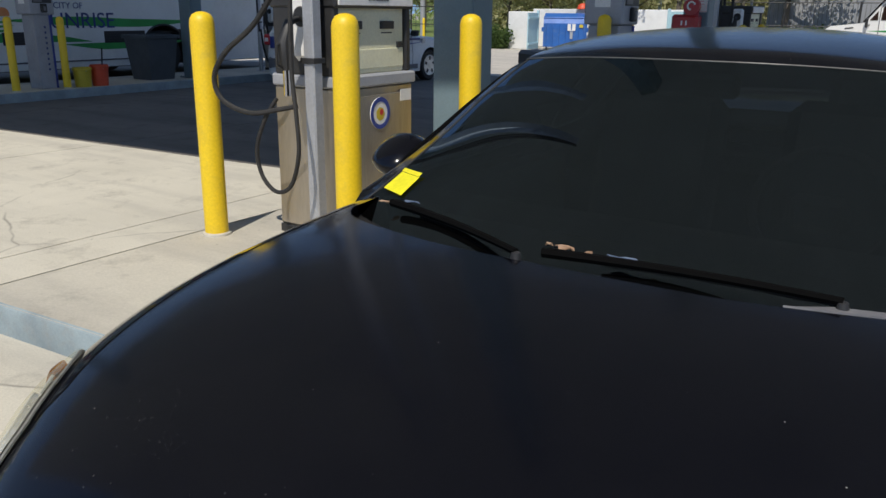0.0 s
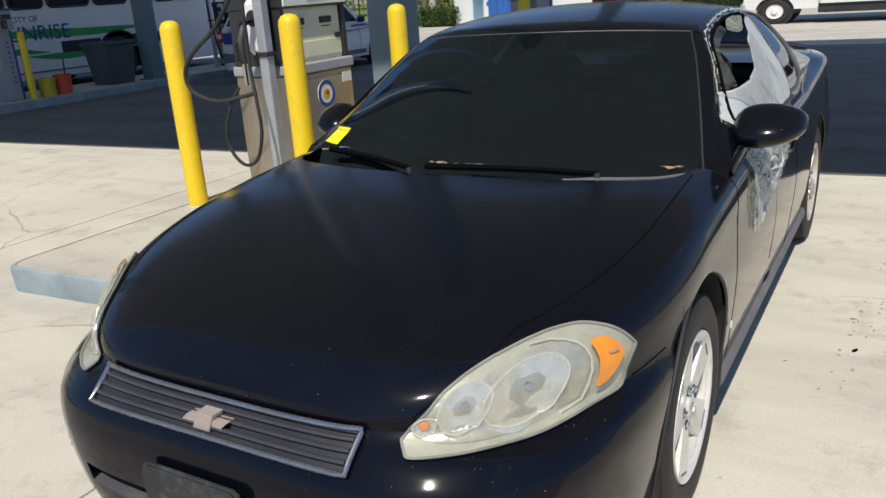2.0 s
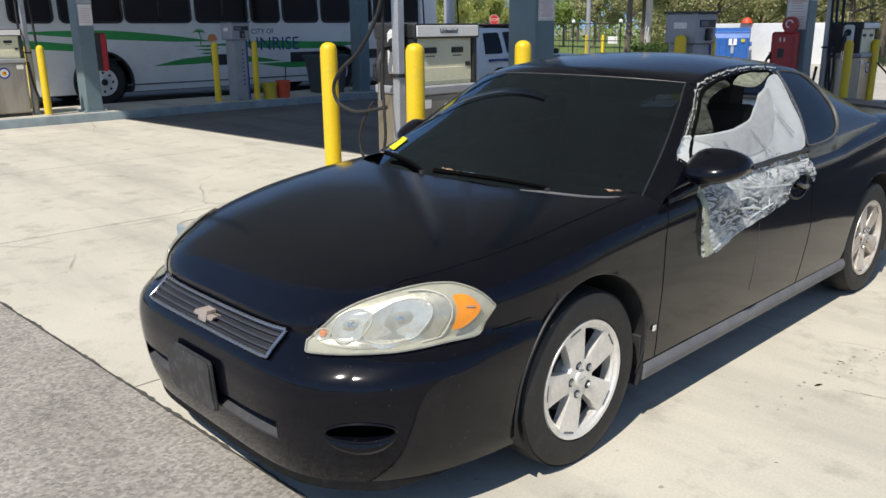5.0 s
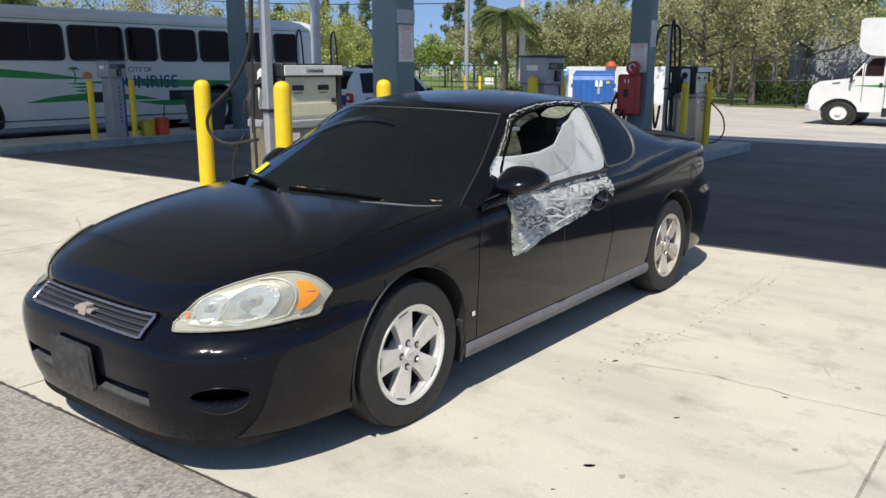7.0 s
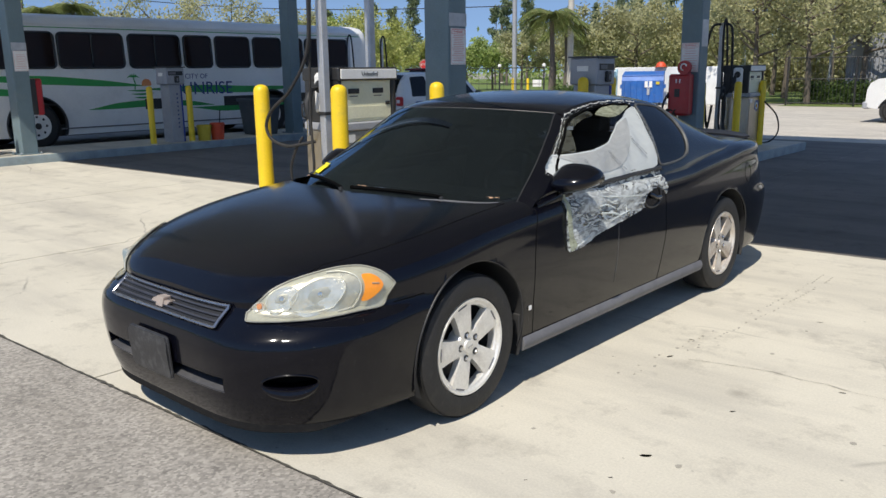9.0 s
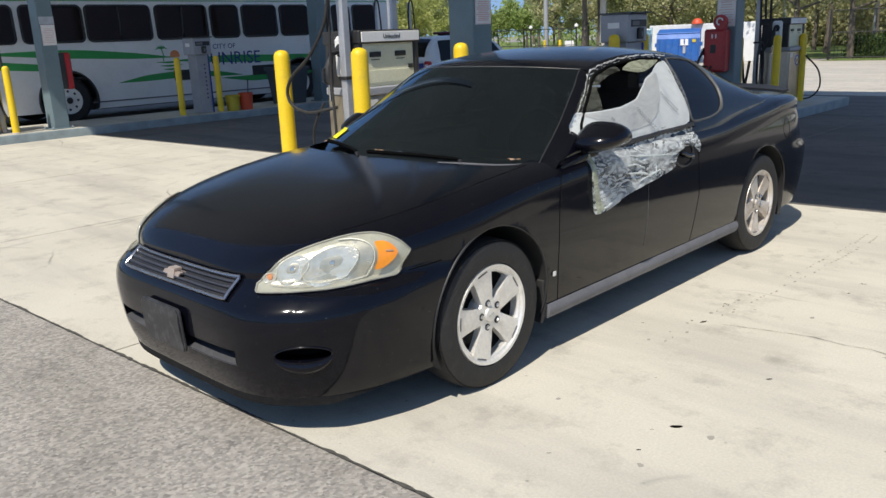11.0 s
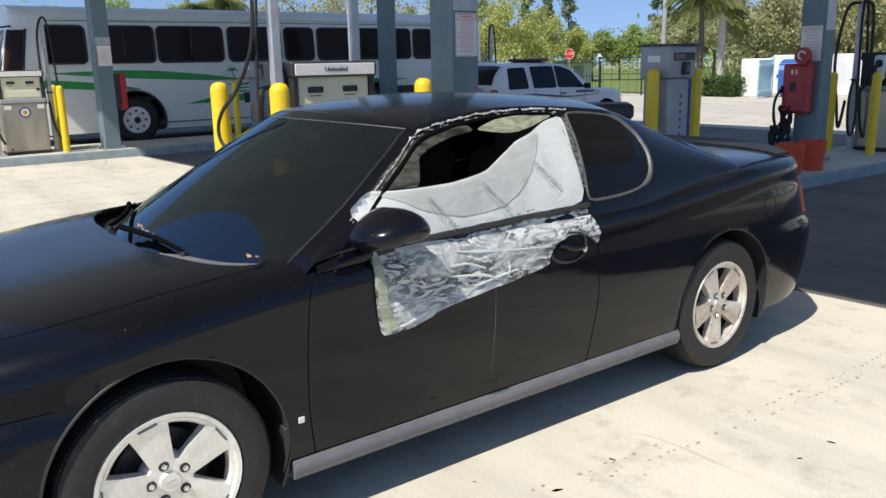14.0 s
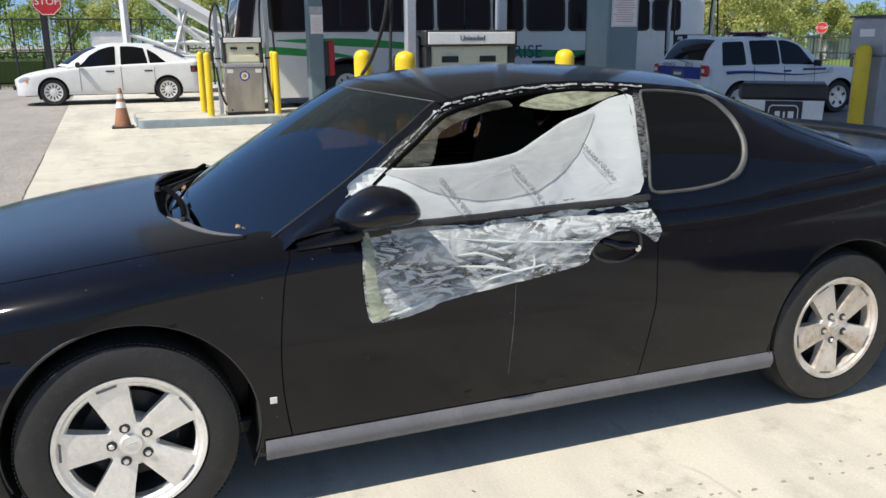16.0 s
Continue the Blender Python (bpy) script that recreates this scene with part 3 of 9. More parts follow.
def fuel_pump(at, turn, label, title="Unleaded"):
    """Cabinet that faces +x before its turn: 0.71 wide along y, 0.5 deep."""
    ob = thing("fuel_pump", label, "fuel pump", at, turn, "fuel pumps")
    part("base", box((0.50, 0.71, 0.05), (-0.25, 0, 0.025), 0.006), DUSTBLACK, ob)
    part("lower_cabinet", box((0.50, 0.70, 0.84), (-0.25, 0, 0.47), 0.012), STEEL, ob, "brushed stainless lower cabinet")
    part("door_panel", box((0.012, 0.64, 0.76), (0.006, 0, 0.46), 0.004), STEEL, ob)
    part("ledge", box((0.53, 0.72, 0.07), (-0.245, 0, 0.925), 0.01), GREYBOX, ob)
    for s in (-1, 1):
        part("post", box((0.46, 0.05, 0.42), (-0.25, s * 0.335, 1.17), 0.008), DUSTBLACK, ob)
    part("head", box((0.43, 0.62, 0.42), (-0.255, 0, 1.17), 0.01), CREAM, ob, "cream painted meter panel")
    part("header", box((0.50, 0.74, 0.115), (-0.25, 0, 1.385), 0.012), DUSTBLACK, ob)
    part("name_strip", box((0.012, 0.685, 0.085), (0.004, 0, 1.385), 0.003), SIGNWHITE, ob, "white name strip")
    if title:
        words("title", title, 0.052, Matrix.Translation((0.012, 0, 1.385)) @ FACE_X, BLACKIRON, ob, 0.001)
    for s in (-1, 1):
        d = part("display", box((0.012, 0.13, 0.045), (-0.036, s * 0.15 - 0.01, 1.235), 0.003), DUSTBLACK, ob, "dark counter window")
        part("display_glass", box((0.003, 0.11, 0.026), (-0.0295, s * 0.15 - 0.01, 1.235)), BLACKIRON, d)
        part("display_text", box((0.003, 0.10, 0.007), (-0.0385, s * 0.15 - 0.01, 1.19)), DUSTBLACK, ob)
    part("label_strip", box((0.006, 0.60, 0.11), (-0.038, 0, 1.045), 0.002), CREAM, ob)
    part("keypad", box((0.012, 0.05, 0.035), (-0.034, 0.26, 1.12), 0.002), BLACKIRON, ob)
    for s in (-1, 1):
        part("sticker", box((0.003, 0.11, 0.07), (0.0135, s * 0.26, 0.82)), SIGNWHITE, ob, "small white instruction sticker")
    seal = part("seal", lathe([(0.0, 0.016), (0.092, 0.016), (0.094, 0.012)], 0, 28, (0, 0.0, 0.73)), SIGNWHITE, ob, "round blue and white city seal")
    part("seal_ring", lathe([(0.094, 0.0165), (0.094, 0.0185), (0.068, 0.0185), (0.068, 0.0165)], 0, 28, (0, 0.0, 0.73)), SUVBLUE, seal)
    part("seal_mark", lathe([(0.0, 0.0175), (0.042, 0.0175), (0.042, 0.0165)], 0, 7, (0, 0.0, 0.725)), PAILYELLOW, seal)
    part("seal_heart", lathe([(0.0, 0.0185), (0.020, 0.0185), (0.020, 0.0165)], 0, 5, (0, 0.01, 0.735)), SIGNRED, seal)
    part("lock", lathe([(0.0, 0.02), (0.018, 0.02), (0.018, 0.01)], 0, 12, (0, -0.27, 0.10)), BLACKIRON, ob)
    # nozzle boot on the end
    boot = part("nozzle_boot", box((0.17, 0.07, 0.36), (-0.2, -0.39, 1.22), 0.03), SIGNWHITE, ob, "worn white nozzle boot")
    part("boot_mouth", lathe([(0.0, -0.432), (0.05, -0.432), (0.06, -0.42)], 1, 16, (-0.2, 0, 1.28)), BLACKIRON, boot)
    noz = part("nozzle", tube([(-0.2, -0.44, 1.27), (-0.2, -0.52, 1.25), (-0.2, -0.56, 1.14), (-0.2, -0.55, 1.0)], [0.016, 0.024, 0.042, 0.030], 10), BLACKIRON, ob, "black rubber-sleeved nozzle")
    part("trigger_guard", tube([(-0.2, -0.56, 1.16), (-0.2, -0.62, 1.13), (-0.2, -0.62, 1.03), (-0.2, -0.56, 1.0)], 0.008, 6), DUSTBLACK, noz)
    part("swivel", tube([(-0.2, -0.55, 1.0), (-0.2, -0.55, 0.86)], 0.02, 10), CHROME, noz)
    return ob


fuel_pump((-2.29, 2.445, 0.15), 0, "old stainless and cream fuel pump marked Unleaded")
fuel_pump((-12.45, 1.95, 0.15), 0, "old stainless fuel pump standing on the far island", "")
fuel_pump((-12.5, 12.3, 0.15), 0, "dark old fuel pump standing at the far island's end", "")
fuel_pump((-2.34, 12.0, 0.15), 0, "old fuel pump in the shade at the island's end", "")


def hose_mast(at, h, label):
    ob = thing("hose_mast", label, "mast", at, group="hose masts")
    part("pole", box((0.075, 0.075, h), (0, 0, h / 2), 0.008), GALV, ob)
    part("foot", box((0.16, 0.16, 0.012), (0, 0, 0.006), 0.003), GALV, ob)
    part("clamp", box((0.10, 0.10, 0.03), (0, 0, 1.05), 0.004), DUSTBLACK, ob)
    part("cap", box((0.09, 0.09, 0.02), (0, 0, h + 0.01), 0.004), GALV, ob)
    return ob


hose_mast((-2.39, 2.0, 0.15), 4.42, "tall grey square hose post beside the pump")
hose_mast((-2.70, 2.86, 0.15), 4.42, "tall grey square hose post beside the pump")
hose("fuel_hose", "black fuel hose looped over the post at the island's end", [(-2.74, 11.45, 2.30), (-2.62, 11.42, 2.2), (-2.58, 11.40, 1.6), (-2.60, 11.40, 1.2), (-2.70, 11.42, 1.05)], 0.022)
hose("fuel_hose", "black fuel hose looped over the post at the island's end", [(-2.84, 11.45, 2.30), (-3.00, 11.42, 2.2), (-3.10, 11.40, 1.5), (-3.02, 11.38, 0.9), (-2.96, 11.38, 0.5), (-2.9, 11.4, 0.9)], 0.022)
hose_mast((-2.85, 11.55, 0.15), 2.15, "grey hose post with a black hose looped over it")
hose_mast((-12.62, 1.5, 0.15), 1.95, "short grey hose post beside the far pump")
hose_mast((-12.62, 2.42, 0.15), 2.25, "grey hose post beside the far pump")
hose_mast((-12.75, 11.6, 0.15), 2.25, "grey hose post at the far island")
hose_mast((-12.75, 12.8, 0.15), 2.25, "grey hose post at the far island")
hose("fuel_hose", "black rubber fuel hose hanging from above and looping past a bollard", [(-2.30, 1.90, 4.5), (-2.33, 1.86, 3.2), (-2.36, 1.84, 2.3), (-2.38, 1.82, 1.75), (-2.55, 1.76, 1.42), (-2.76, 1.71, 1.24), (-2.85, 1.70, 1.10), (-2.80, 1.71, 0.98), (-2.64, 1.75, 0.92), (-2.50, 1.83, 0.94), (-2.42, 1.90, 0.96)], 0.0145)
hose("fuel_hose", "black rubber fuel hose hanging in a loop beside the pump", [(-2.34, 1.93, 4.5), (-2.40, 1.90, 2.4), (-2.40, 1.86, 1.7), (-2.40, 1.84, 1.2), (-2.34, 1.80, 0.92), (-2.315, 1.78, 0.72), (-2.38, 1.78, 0.54), (-2.495, 1.78, 0.49), (-2.60, 1.78, 0.57), (-2.63, 1.78, 0.72), (-2.58, 1.80, 0.88), (-2.52, 1.84, 1.0)], 0.012)
for x0, y0, h in ((-2.85, 11.55, 2.2), (-12.62, 1.5, 2.0), (-12.62, 2.42, 2.3), (-12.75, 11.6, 2.3), (-12.75, 12.8, 2.3)):
    hose("fuel_hose", "black fuel hose looped over its post", [(x0 + 0.1, y0 - 0.10, 1.0), (x0 + 0.09, y0 - 0.12, 1.6), (x0 + 0.07, y0 - 0.1, h - 0.1), (x0 + 0.05, y0, h + 0.18), (x0 + 0.05, y0 + 0.09, h), (x0 + 0.09, y0 + 0.13, 1.3), (x0 + 0.12, y0 + 0.16, 0.7), (x0 + 0.14, y0 + 0.1, 0.35), (x0 + 0.12, y0, 0.6), (x0 + 0.1, y0 - 0.05, 1.05)], 0.02)

# ---- the black coupe ----
def pchip(xs, ys):
    """Smooth monotone curve through a few control values."""
    xs, ys = np.array(xs, float), np.array(ys, float)
    h, d = np.diff(xs), np.diff(ys) / np.diff(xs)
    m = np.zeros(len(xs))
    m[0], m[-1] = d[0], d[-1]
    for i in range(1, len(xs) - 1):
        if d[i - 1] * d[i] > 0:
            w1, w2 = 2 * h[i] + h[i - 1], h[i] + 2 * h[i - 1]
            m[i] = (w1 + w2) / (w1 / d[i - 1] + w2 / d[i])

    def f(x):
        i = int(min(max(np.searchsorted(xs, x) - 1, 0), len(h) - 1))
        t = min(max((x - xs[i]) / h[i], 0.0), 1.0)
        return float((1 + 2 * t) * (1 - t) ** 2 * ys[i] + t * (1 - t) ** 2 * h[i] * m[i] + t * t * (3 - 2 * t) * ys[i + 1] + t * t * (t - 1) * h[i] * m[i + 1])
    return f


# the coupe's shell: origin on the ground under the front axle, nose towards -y
Y_FRONT, Y_REAR = 0.05, 3.05
nose = pchip([0.12, 0.2, 0.3, 0.45, 0.53, 0.58, 0.62, 0.68], [-0.945, -0.985, -1.01, -1.022, -1.010, -0.972, -0.935, -0.885])
tail = pchip([0.2, 0.3, 0.5, 0.66, 0.9, 1.02], [3.80, 3.88, 3.93, 3.94, 3.88, 3.86])
side_w = pchip([0.15, 0.25, 0.4, 0.58, 0.7, 0.85, 0.95], [0.862, 0.892, 0.913, 0.925, 0.919, 0.905, 0.88])
shoulder = pchip([-1.05, -0.6, -0.2, 0.4, 1.0, 2.0, 2.6, 3.3, 3.95], [0.635, 0.636, 0.668, 0.748, 0.80, 0.81, 0.85, 0.89, 0.90])
crest = pchip([-1.05, -0.93, -0.85, -0.72, -0.58, -0.4, 0.0, 0.3, 0.6, 2.8, 3.2, 3.8, 3.95], [0.635, 0.668, 0.738, 0.797, 0.836, 0.870, 0.925, 0.952, 0.97, 1.012, 1.036, 1.026, 0.985])
sill = pchip([-1.05, -0.4, 0.4, 2.4, 3.2, 3.95], [0.17, 0.19, 0.20, 0.21, 0.22, 0.26])
front_n = pchip([0.15, 0.5, 0.575, 0.63, 0.9], [3.5, 3.6, 3.3, 2.5, 2.5])
rear_n = pchip([0.15, 0.62, 0.70, 0.95], [4.2, 4.2, 3.3, 3.2])


def plan(t, z):
    """Outline of the shell at height z: t 0..1 nose to front corner, 1..2 the flank, 2..3 rear corner to tail."""
    w = side_w(z)
    if t <= 1:
        a, n = t * math.pi / 2, front_n(z)
        s = math.sin(a) ** (2 / n)
        n += 0.9 * min(max((0.75 - s) / 0.35, 0.0), 1.0)
        return w * s, Y_FRONT - (Y_FRONT - nose(z)) * max(1 - s ** n, 0.0) ** (1 / n)
    if t <= 2:
        return w, Y_FRONT + (t - 1) * (Y_REAR - Y_FRONT)
    a, n = (t - 2) * math.pi / 2, rear_n(z)
    return w * max(math.cos(a), 0.0) ** (2 / n), Y_REAR + (tail(z) - Y_REAR) * math.sin(a) ** (2 / n)


def shell(t, q):
    """Point of the shell: q 0..1 from the sill up to the shoulder, 1..2 over the bonnet or deck to the middle."""
    y0 = plan(t, 0.66)[1]
    zs = shoulder(y0)
    if q <= 1:
        z = sill(y0) + q * (zs - sill(y0))
        x, y = plan(t, z)
        return x, y, z
    x, y = plan(t, zs)
    zc, a = crest(y), (q - 1) * math.pi / 2
    k = 3.2 + 0.8 * min(max((y + 0.8) / 0.9, 0.0), 1.0) + 2.2 * min(max((y - 2.3) / 0.8, 0.0), 1.0)
    return x * max(math.cos(a), 0.0) ** (2 / k), y, zs + (zc - zs) * math.sin(a) ** (2 / k)


# the cabin: its upper edge from the foot of the windscreen pillar over the roof to the deck
CAB = [(0.838, 0.555, 0.935), (0.774, 0.770, 1.058), (0.700, 0.990, 1.208), (0.634, 1.175, 1.314), (0.612, 1.65, 1.362), (0.625, 2.20, 1.325), (0.66, 2.60, 1.195), (0.70, 3.0, 1.068)]
cab_s = [0.0, 0.12, 0.24, 0.36, 0.56, 0.78, 0.9, 1.0]
cab_x, cab_y, cab_z = (pchip(cab_s, [p[i] for p in CAB]) for i in range(3))
sag = pchip([0, 0.36, 0.56, 0.78, 1.0], [-0.27, -0.20, 0.0, 0.10, 0.17])
roof_crown = pchip([0.36, 0.56, 0.78, 1.0], [0.042, 0.05, 0.05, 0.02])


def crown(u):
    """Rise of the middle over the edges; the windscreen's middle line is one even curve."""
    if u >= 0.36:
        return roof_crown(u)
    d = cab_y(u) + sag(u) - 0.285
    return 0.953 + 0.687 * d - 0.124 * d * d - cab_z(u) - 0.012



def lid(u, w):
    """Windscreen, roof and rear window: u 0..1 from front to back, w -1..1 across."""
    k = 1 - abs(w) ** 2.4
    return (cab_x(u) - 0.02) * w, cab_y(u) + sag(u) * (1 - w * w), cab_z(u) + 0.012 + crown(u) * k


def flank(u, v):
    """Side of the cabin: v 0 at the belt line, 1 at the roof's edge."""
    y = cab_y(u)
    d = max(0.0, (0.80 - y) / 0.3)
    x0, z0 = 0.872 - 0.05 * max(0.0, y - 2.2) - 0.033 * d, 0.930 + 0.025 * (y - 0.5) - 0.018 * d
    b = 0.035 * 4 * v * (1 - v)
    return x0 + (cab_x(u) - x0) * v + b, y - 0.0, z0 + (cab_z(u) - z0) * v


GAP = surf("shut_line", (0.003, 0.003, 0.003), (0.004, 0.004, 0.004), 5, 0.95, bump=0.0)
GAP.node_tree.nodes["Principled BSDF"].inputs["Specular IOR Level"].default_value = 0.05
coupe = thing("car", "black two-door coupe with a broken side window under plastic film", "car")
HUB_Z, ARCH = 0.335, 0.378
ARCH_Y, ARCH_Z = 0.028, 0.345
WHEELS_Y = (0.0, 2.807)


FOG = (0.457, 0.432, 0.103, 0.074)
INTAKE = (0.200, 0.30, 0.435)


def bumper_hole(t, q):
    """Fog lamp recesses and the lower intake."""
    return ((t - FOG[0]) / FOG[2]) ** 2 + ((q - FOG[1]) / FOG[3]) ** 2 < 1 or (t < INTAKE[0] and INTAKE[1] < q < INTAKE[2])


def skin(ta, tb, qa, qb, nt, nq):
    """A piece of the shell with the wheel openings cut out and their edges drawn onto the arch."""
    us, vs = span(ta, tb, nt), span(qa, qb, nq)
    pts, faces = sheet(shell, us, vs)
    inside = [any(math.hypot(y - c - ARCH_Y, z - ARCH_Z) < ARCH for c in WHEELS_Y) and x > 0.55 and z < 0.78 for x, y, z in pts]
    nv = len(vs)
    keep = []
    for f in faces:
        i, j = divmod(f[0], nv)
        if not all(inside[k] for k in f) and not bumper_hole((us[i] + us[i + 1]) / 2, (vs[j] + vs[j + 1]) / 2):
            keep.append(f)
    out = []
    for k, (x, y, z) in enumerate(pts):
        if inside[k]:
            c = min(WHEELS_Y, key=lambda w: abs(w - y))
            c += ARCH_Y
            d = max(math.hypot(y - c, z - ARCH_Z), 1e-4)
            y, z = c + (y - c) * ARCH / d, ARCH_Z + (z - ARCH_Z) * ARCH / d
        out.append((x, y, z))
    return out, keep


# rear edge of the bonnet: it bows back towards the wings round the cowl
hood_end = pchip([0.0, 0.30, 0.42, 0.56, 0.68, 0.745, 0.79, 0.95], [0.148, 0.156, 0.174, 0.212, 0.272, 0.345, 0.44, 0.80])


def bonnet_z(x, y):
    """Height of the bonnet over a point of the plan."""
    zs, zc = shoulder(y), crest(y)
    return zs + (zc - zs) * max(1 - (abs(x) / side_w(zs)) ** 4, 0.0) ** 0.25


def trimmed(piece):
    """A piece of the bonnet, ended at its rear edge."""
    pts, faces = piece
    past = [y > hood_end(abs(x)) for x, y, z in pts]
    out = [(x, hood_end(abs(x)), bonnet_z(x, hood_end(abs(x)))) if p else (x, y, z) for (x, y, z), p in zip(pts, past)]
    return out, [f for f in faces if not all(past[k] for k in f)]


def both(piece):
    return join(piece, mirror(piece))


part("front_bumper", both(skin(0, 0.80, 0, 1.0, 170, 64)), BLACKPAINT, coupe, weld=True)
hood = part("hood", both(join(trimmed(skin(0, 1.13, 1.47, 2.0, 130, 36)), skin(0, 0.30, 1.0, 1.47, 30, 12))), DULLPAINT, coupe, weld=True)
part("hood_lip", sheet(lambda x, k: (x, hood_end(abs(x)) + 0.008 * math.sin(math.pi * k / 2), bonnet_z(x, hood_end(abs(x))) - 0.022 * k * k), span(-0.775, 0.775, 60), [0.0, 0.25, 0.5, 0.75, 1.0], True), DULLPAINT, hood)
part("rear_bumper", both(skin(2.3, 3.0, 0, 0.62, 40, 14)), BLACKPAINT, coupe, weld=True)
part("trunk_lid", both(skin(1.93, 3.0, 1.5, 2.0, 70, 14)), DULLPAINT, coupe, weld=True)
left_fender = join(skin(0.30, 0.80, 1.0, 1.47, 50, 14), skin(0.80, 1.15, 0, 1.0, 50, 32), skin(0.80, 1.15, 1.0, 1.47, 50, 14))
left_quarter = join(skin(1.609, 2.3, 0, 0.62, 110, 30), skin(1.609, 3.0, 0.62, 1.5, 150, 36))
for label, turn in (("driver side", False), ("passenger side", True)):
    for name, piece in (("front_fender", left_fender), ("door", skin(1.15, 1.609, 0, 1.36, 60, 40)), ("rear_quarter", left_quarter)):
        part(name, mirror(piece) if turn else piece, BLACKPAINT, coupe, weld=True)
part("underbody", box((1.36, 4.1, 0.06), (0, 1.50, 0.22), 0.01), DUSTBLACK, coupe)
part("front_valance", both(sheet(lambda t, k: tuple(np.array(plan(t, 0.19)) * (0.995, 1 - 0.012 * k) * (1, 1)) + (0.195 - 0.05 * k * min(1.0, max(0.0, (0.78 - t) / 0.25)),), span(0, 0.78, 48), span(0, 1, 3))), COWLBLACK, coupe, "matt black air dam")


def on_shell(t, q, off=0.0, side=1):
    a, b = Vector(shell(t + 0.004, q)), Vector(shell(t, q + 0.01 if q < 1.97 else q - 0.01))
    p = Vector(shell(t, q))
    n = (a - p).cross(b - p) * (1 if q < 1.97 else -1)
    n.normalize()
    p = p + n * off
    return (side * p.x, p.y, p.z)


def seam(path, name="panel_gap", r=0.0032, off=-0.0016, material=GAP, parent=coupe):
    part(name, tube([on_shell(t, q, off) for t, q in path], r, 6), material, parent)
    part(name, tube([on_shell(t, q, off, -1) for t, q in path], r, 6), material, parent)


seam([(1.155 - 0.012 * math.sin(math.pi * min(q / 1.15, 1.0)) + 0.02 * max(0.0, q - 1.0), q) for q in span(0.02, 1.30, 26)])
seam([(1.609 - 0.03 * max(0, 0.6 - q), q) for q in span(0.06, 1.3, 26)])
seam([(0.31 + 0.27 * k, 1.0 + 0.47 * k ** 0.5) for k in span(0, 1, 14)] + [(t, 1.47) for t in span(0.6, 1.12, 30)])
seam([(t, 0.97) for t in span(0.73, 0.83, 6)])
seam([(t, 0.62) for t in span(2.10, 2.6, 16)])
seam([(t, 1.5) for t in span(2.0, 2.6, 16)])
# fuel door, driver side
part("fuel_door_gap", tube([on_shell(2.036 + 0.021 * math.cos(a), 0.87 + 0.105 * math.sin(a), 0.0) for a in span(0, 2 * math.pi, 24)][:-1], 0.0016, 6, True), GAP, coupe)
# grey sill strips
for s in (1, -1):
    def strip(u, v, s=s):
        y, z = 0.415 + u * 2.06, 0.195 + 0.012 * u + 0.07 * v
        return (s * (0.90 + 0.014 * math.sin(math.pi * v)), y, z)
    part("sill_trim", thicken(sheet(strip, span(0, 1, 24), span(0, 1, 6), s < 0), 0.03), GREYTRIM, coupe, "faded grey plastic sill strip")
# wheel wells
for c in WHEELS_Y:
    for s in (1, -1):
        def well(a, k, c=c, s=s):
            return (s * (0.56 + 0.345 * k), c + ARCH_Y + (ARCH + 0.004) * math.cos(a), ARCH_Z + (ARCH + 0.004) * math.sin(a))
        w = part("wheel_well", sheet(well, span(radians(-25), radians(205), 40), [0, 0.5, 1.0], s > 0), DUSTBLACK, coupe)
        part("inner_wall", prism([(c + ARCH_Y + p, q) for p, q in arc(0, ARCH_Z, ARCH, -25, 205, 30)], 0, s * 0.555, s * 0.56), DUSTBLACK, coupe)
        part("arch_lip", tube([(s * (side_w(min(max(ARCH_Z + ARCH * math.sin(a), 0.2), 0.9)) - 0.006), c + ARCH_Y + ARCH * math.cos(a), ARCH_Z + ARCH * math.sin(a)) for a in span(radians(-18), radians(198), 44)], 0.005, 8), DUSTBLACK, coupe)
        if c == 0:
            part("mud_flap", box((0.10, 0.012, 0.17), (s * 0.84, 0.405, 0.30), 0.004), DUSTBLACK, coupe)


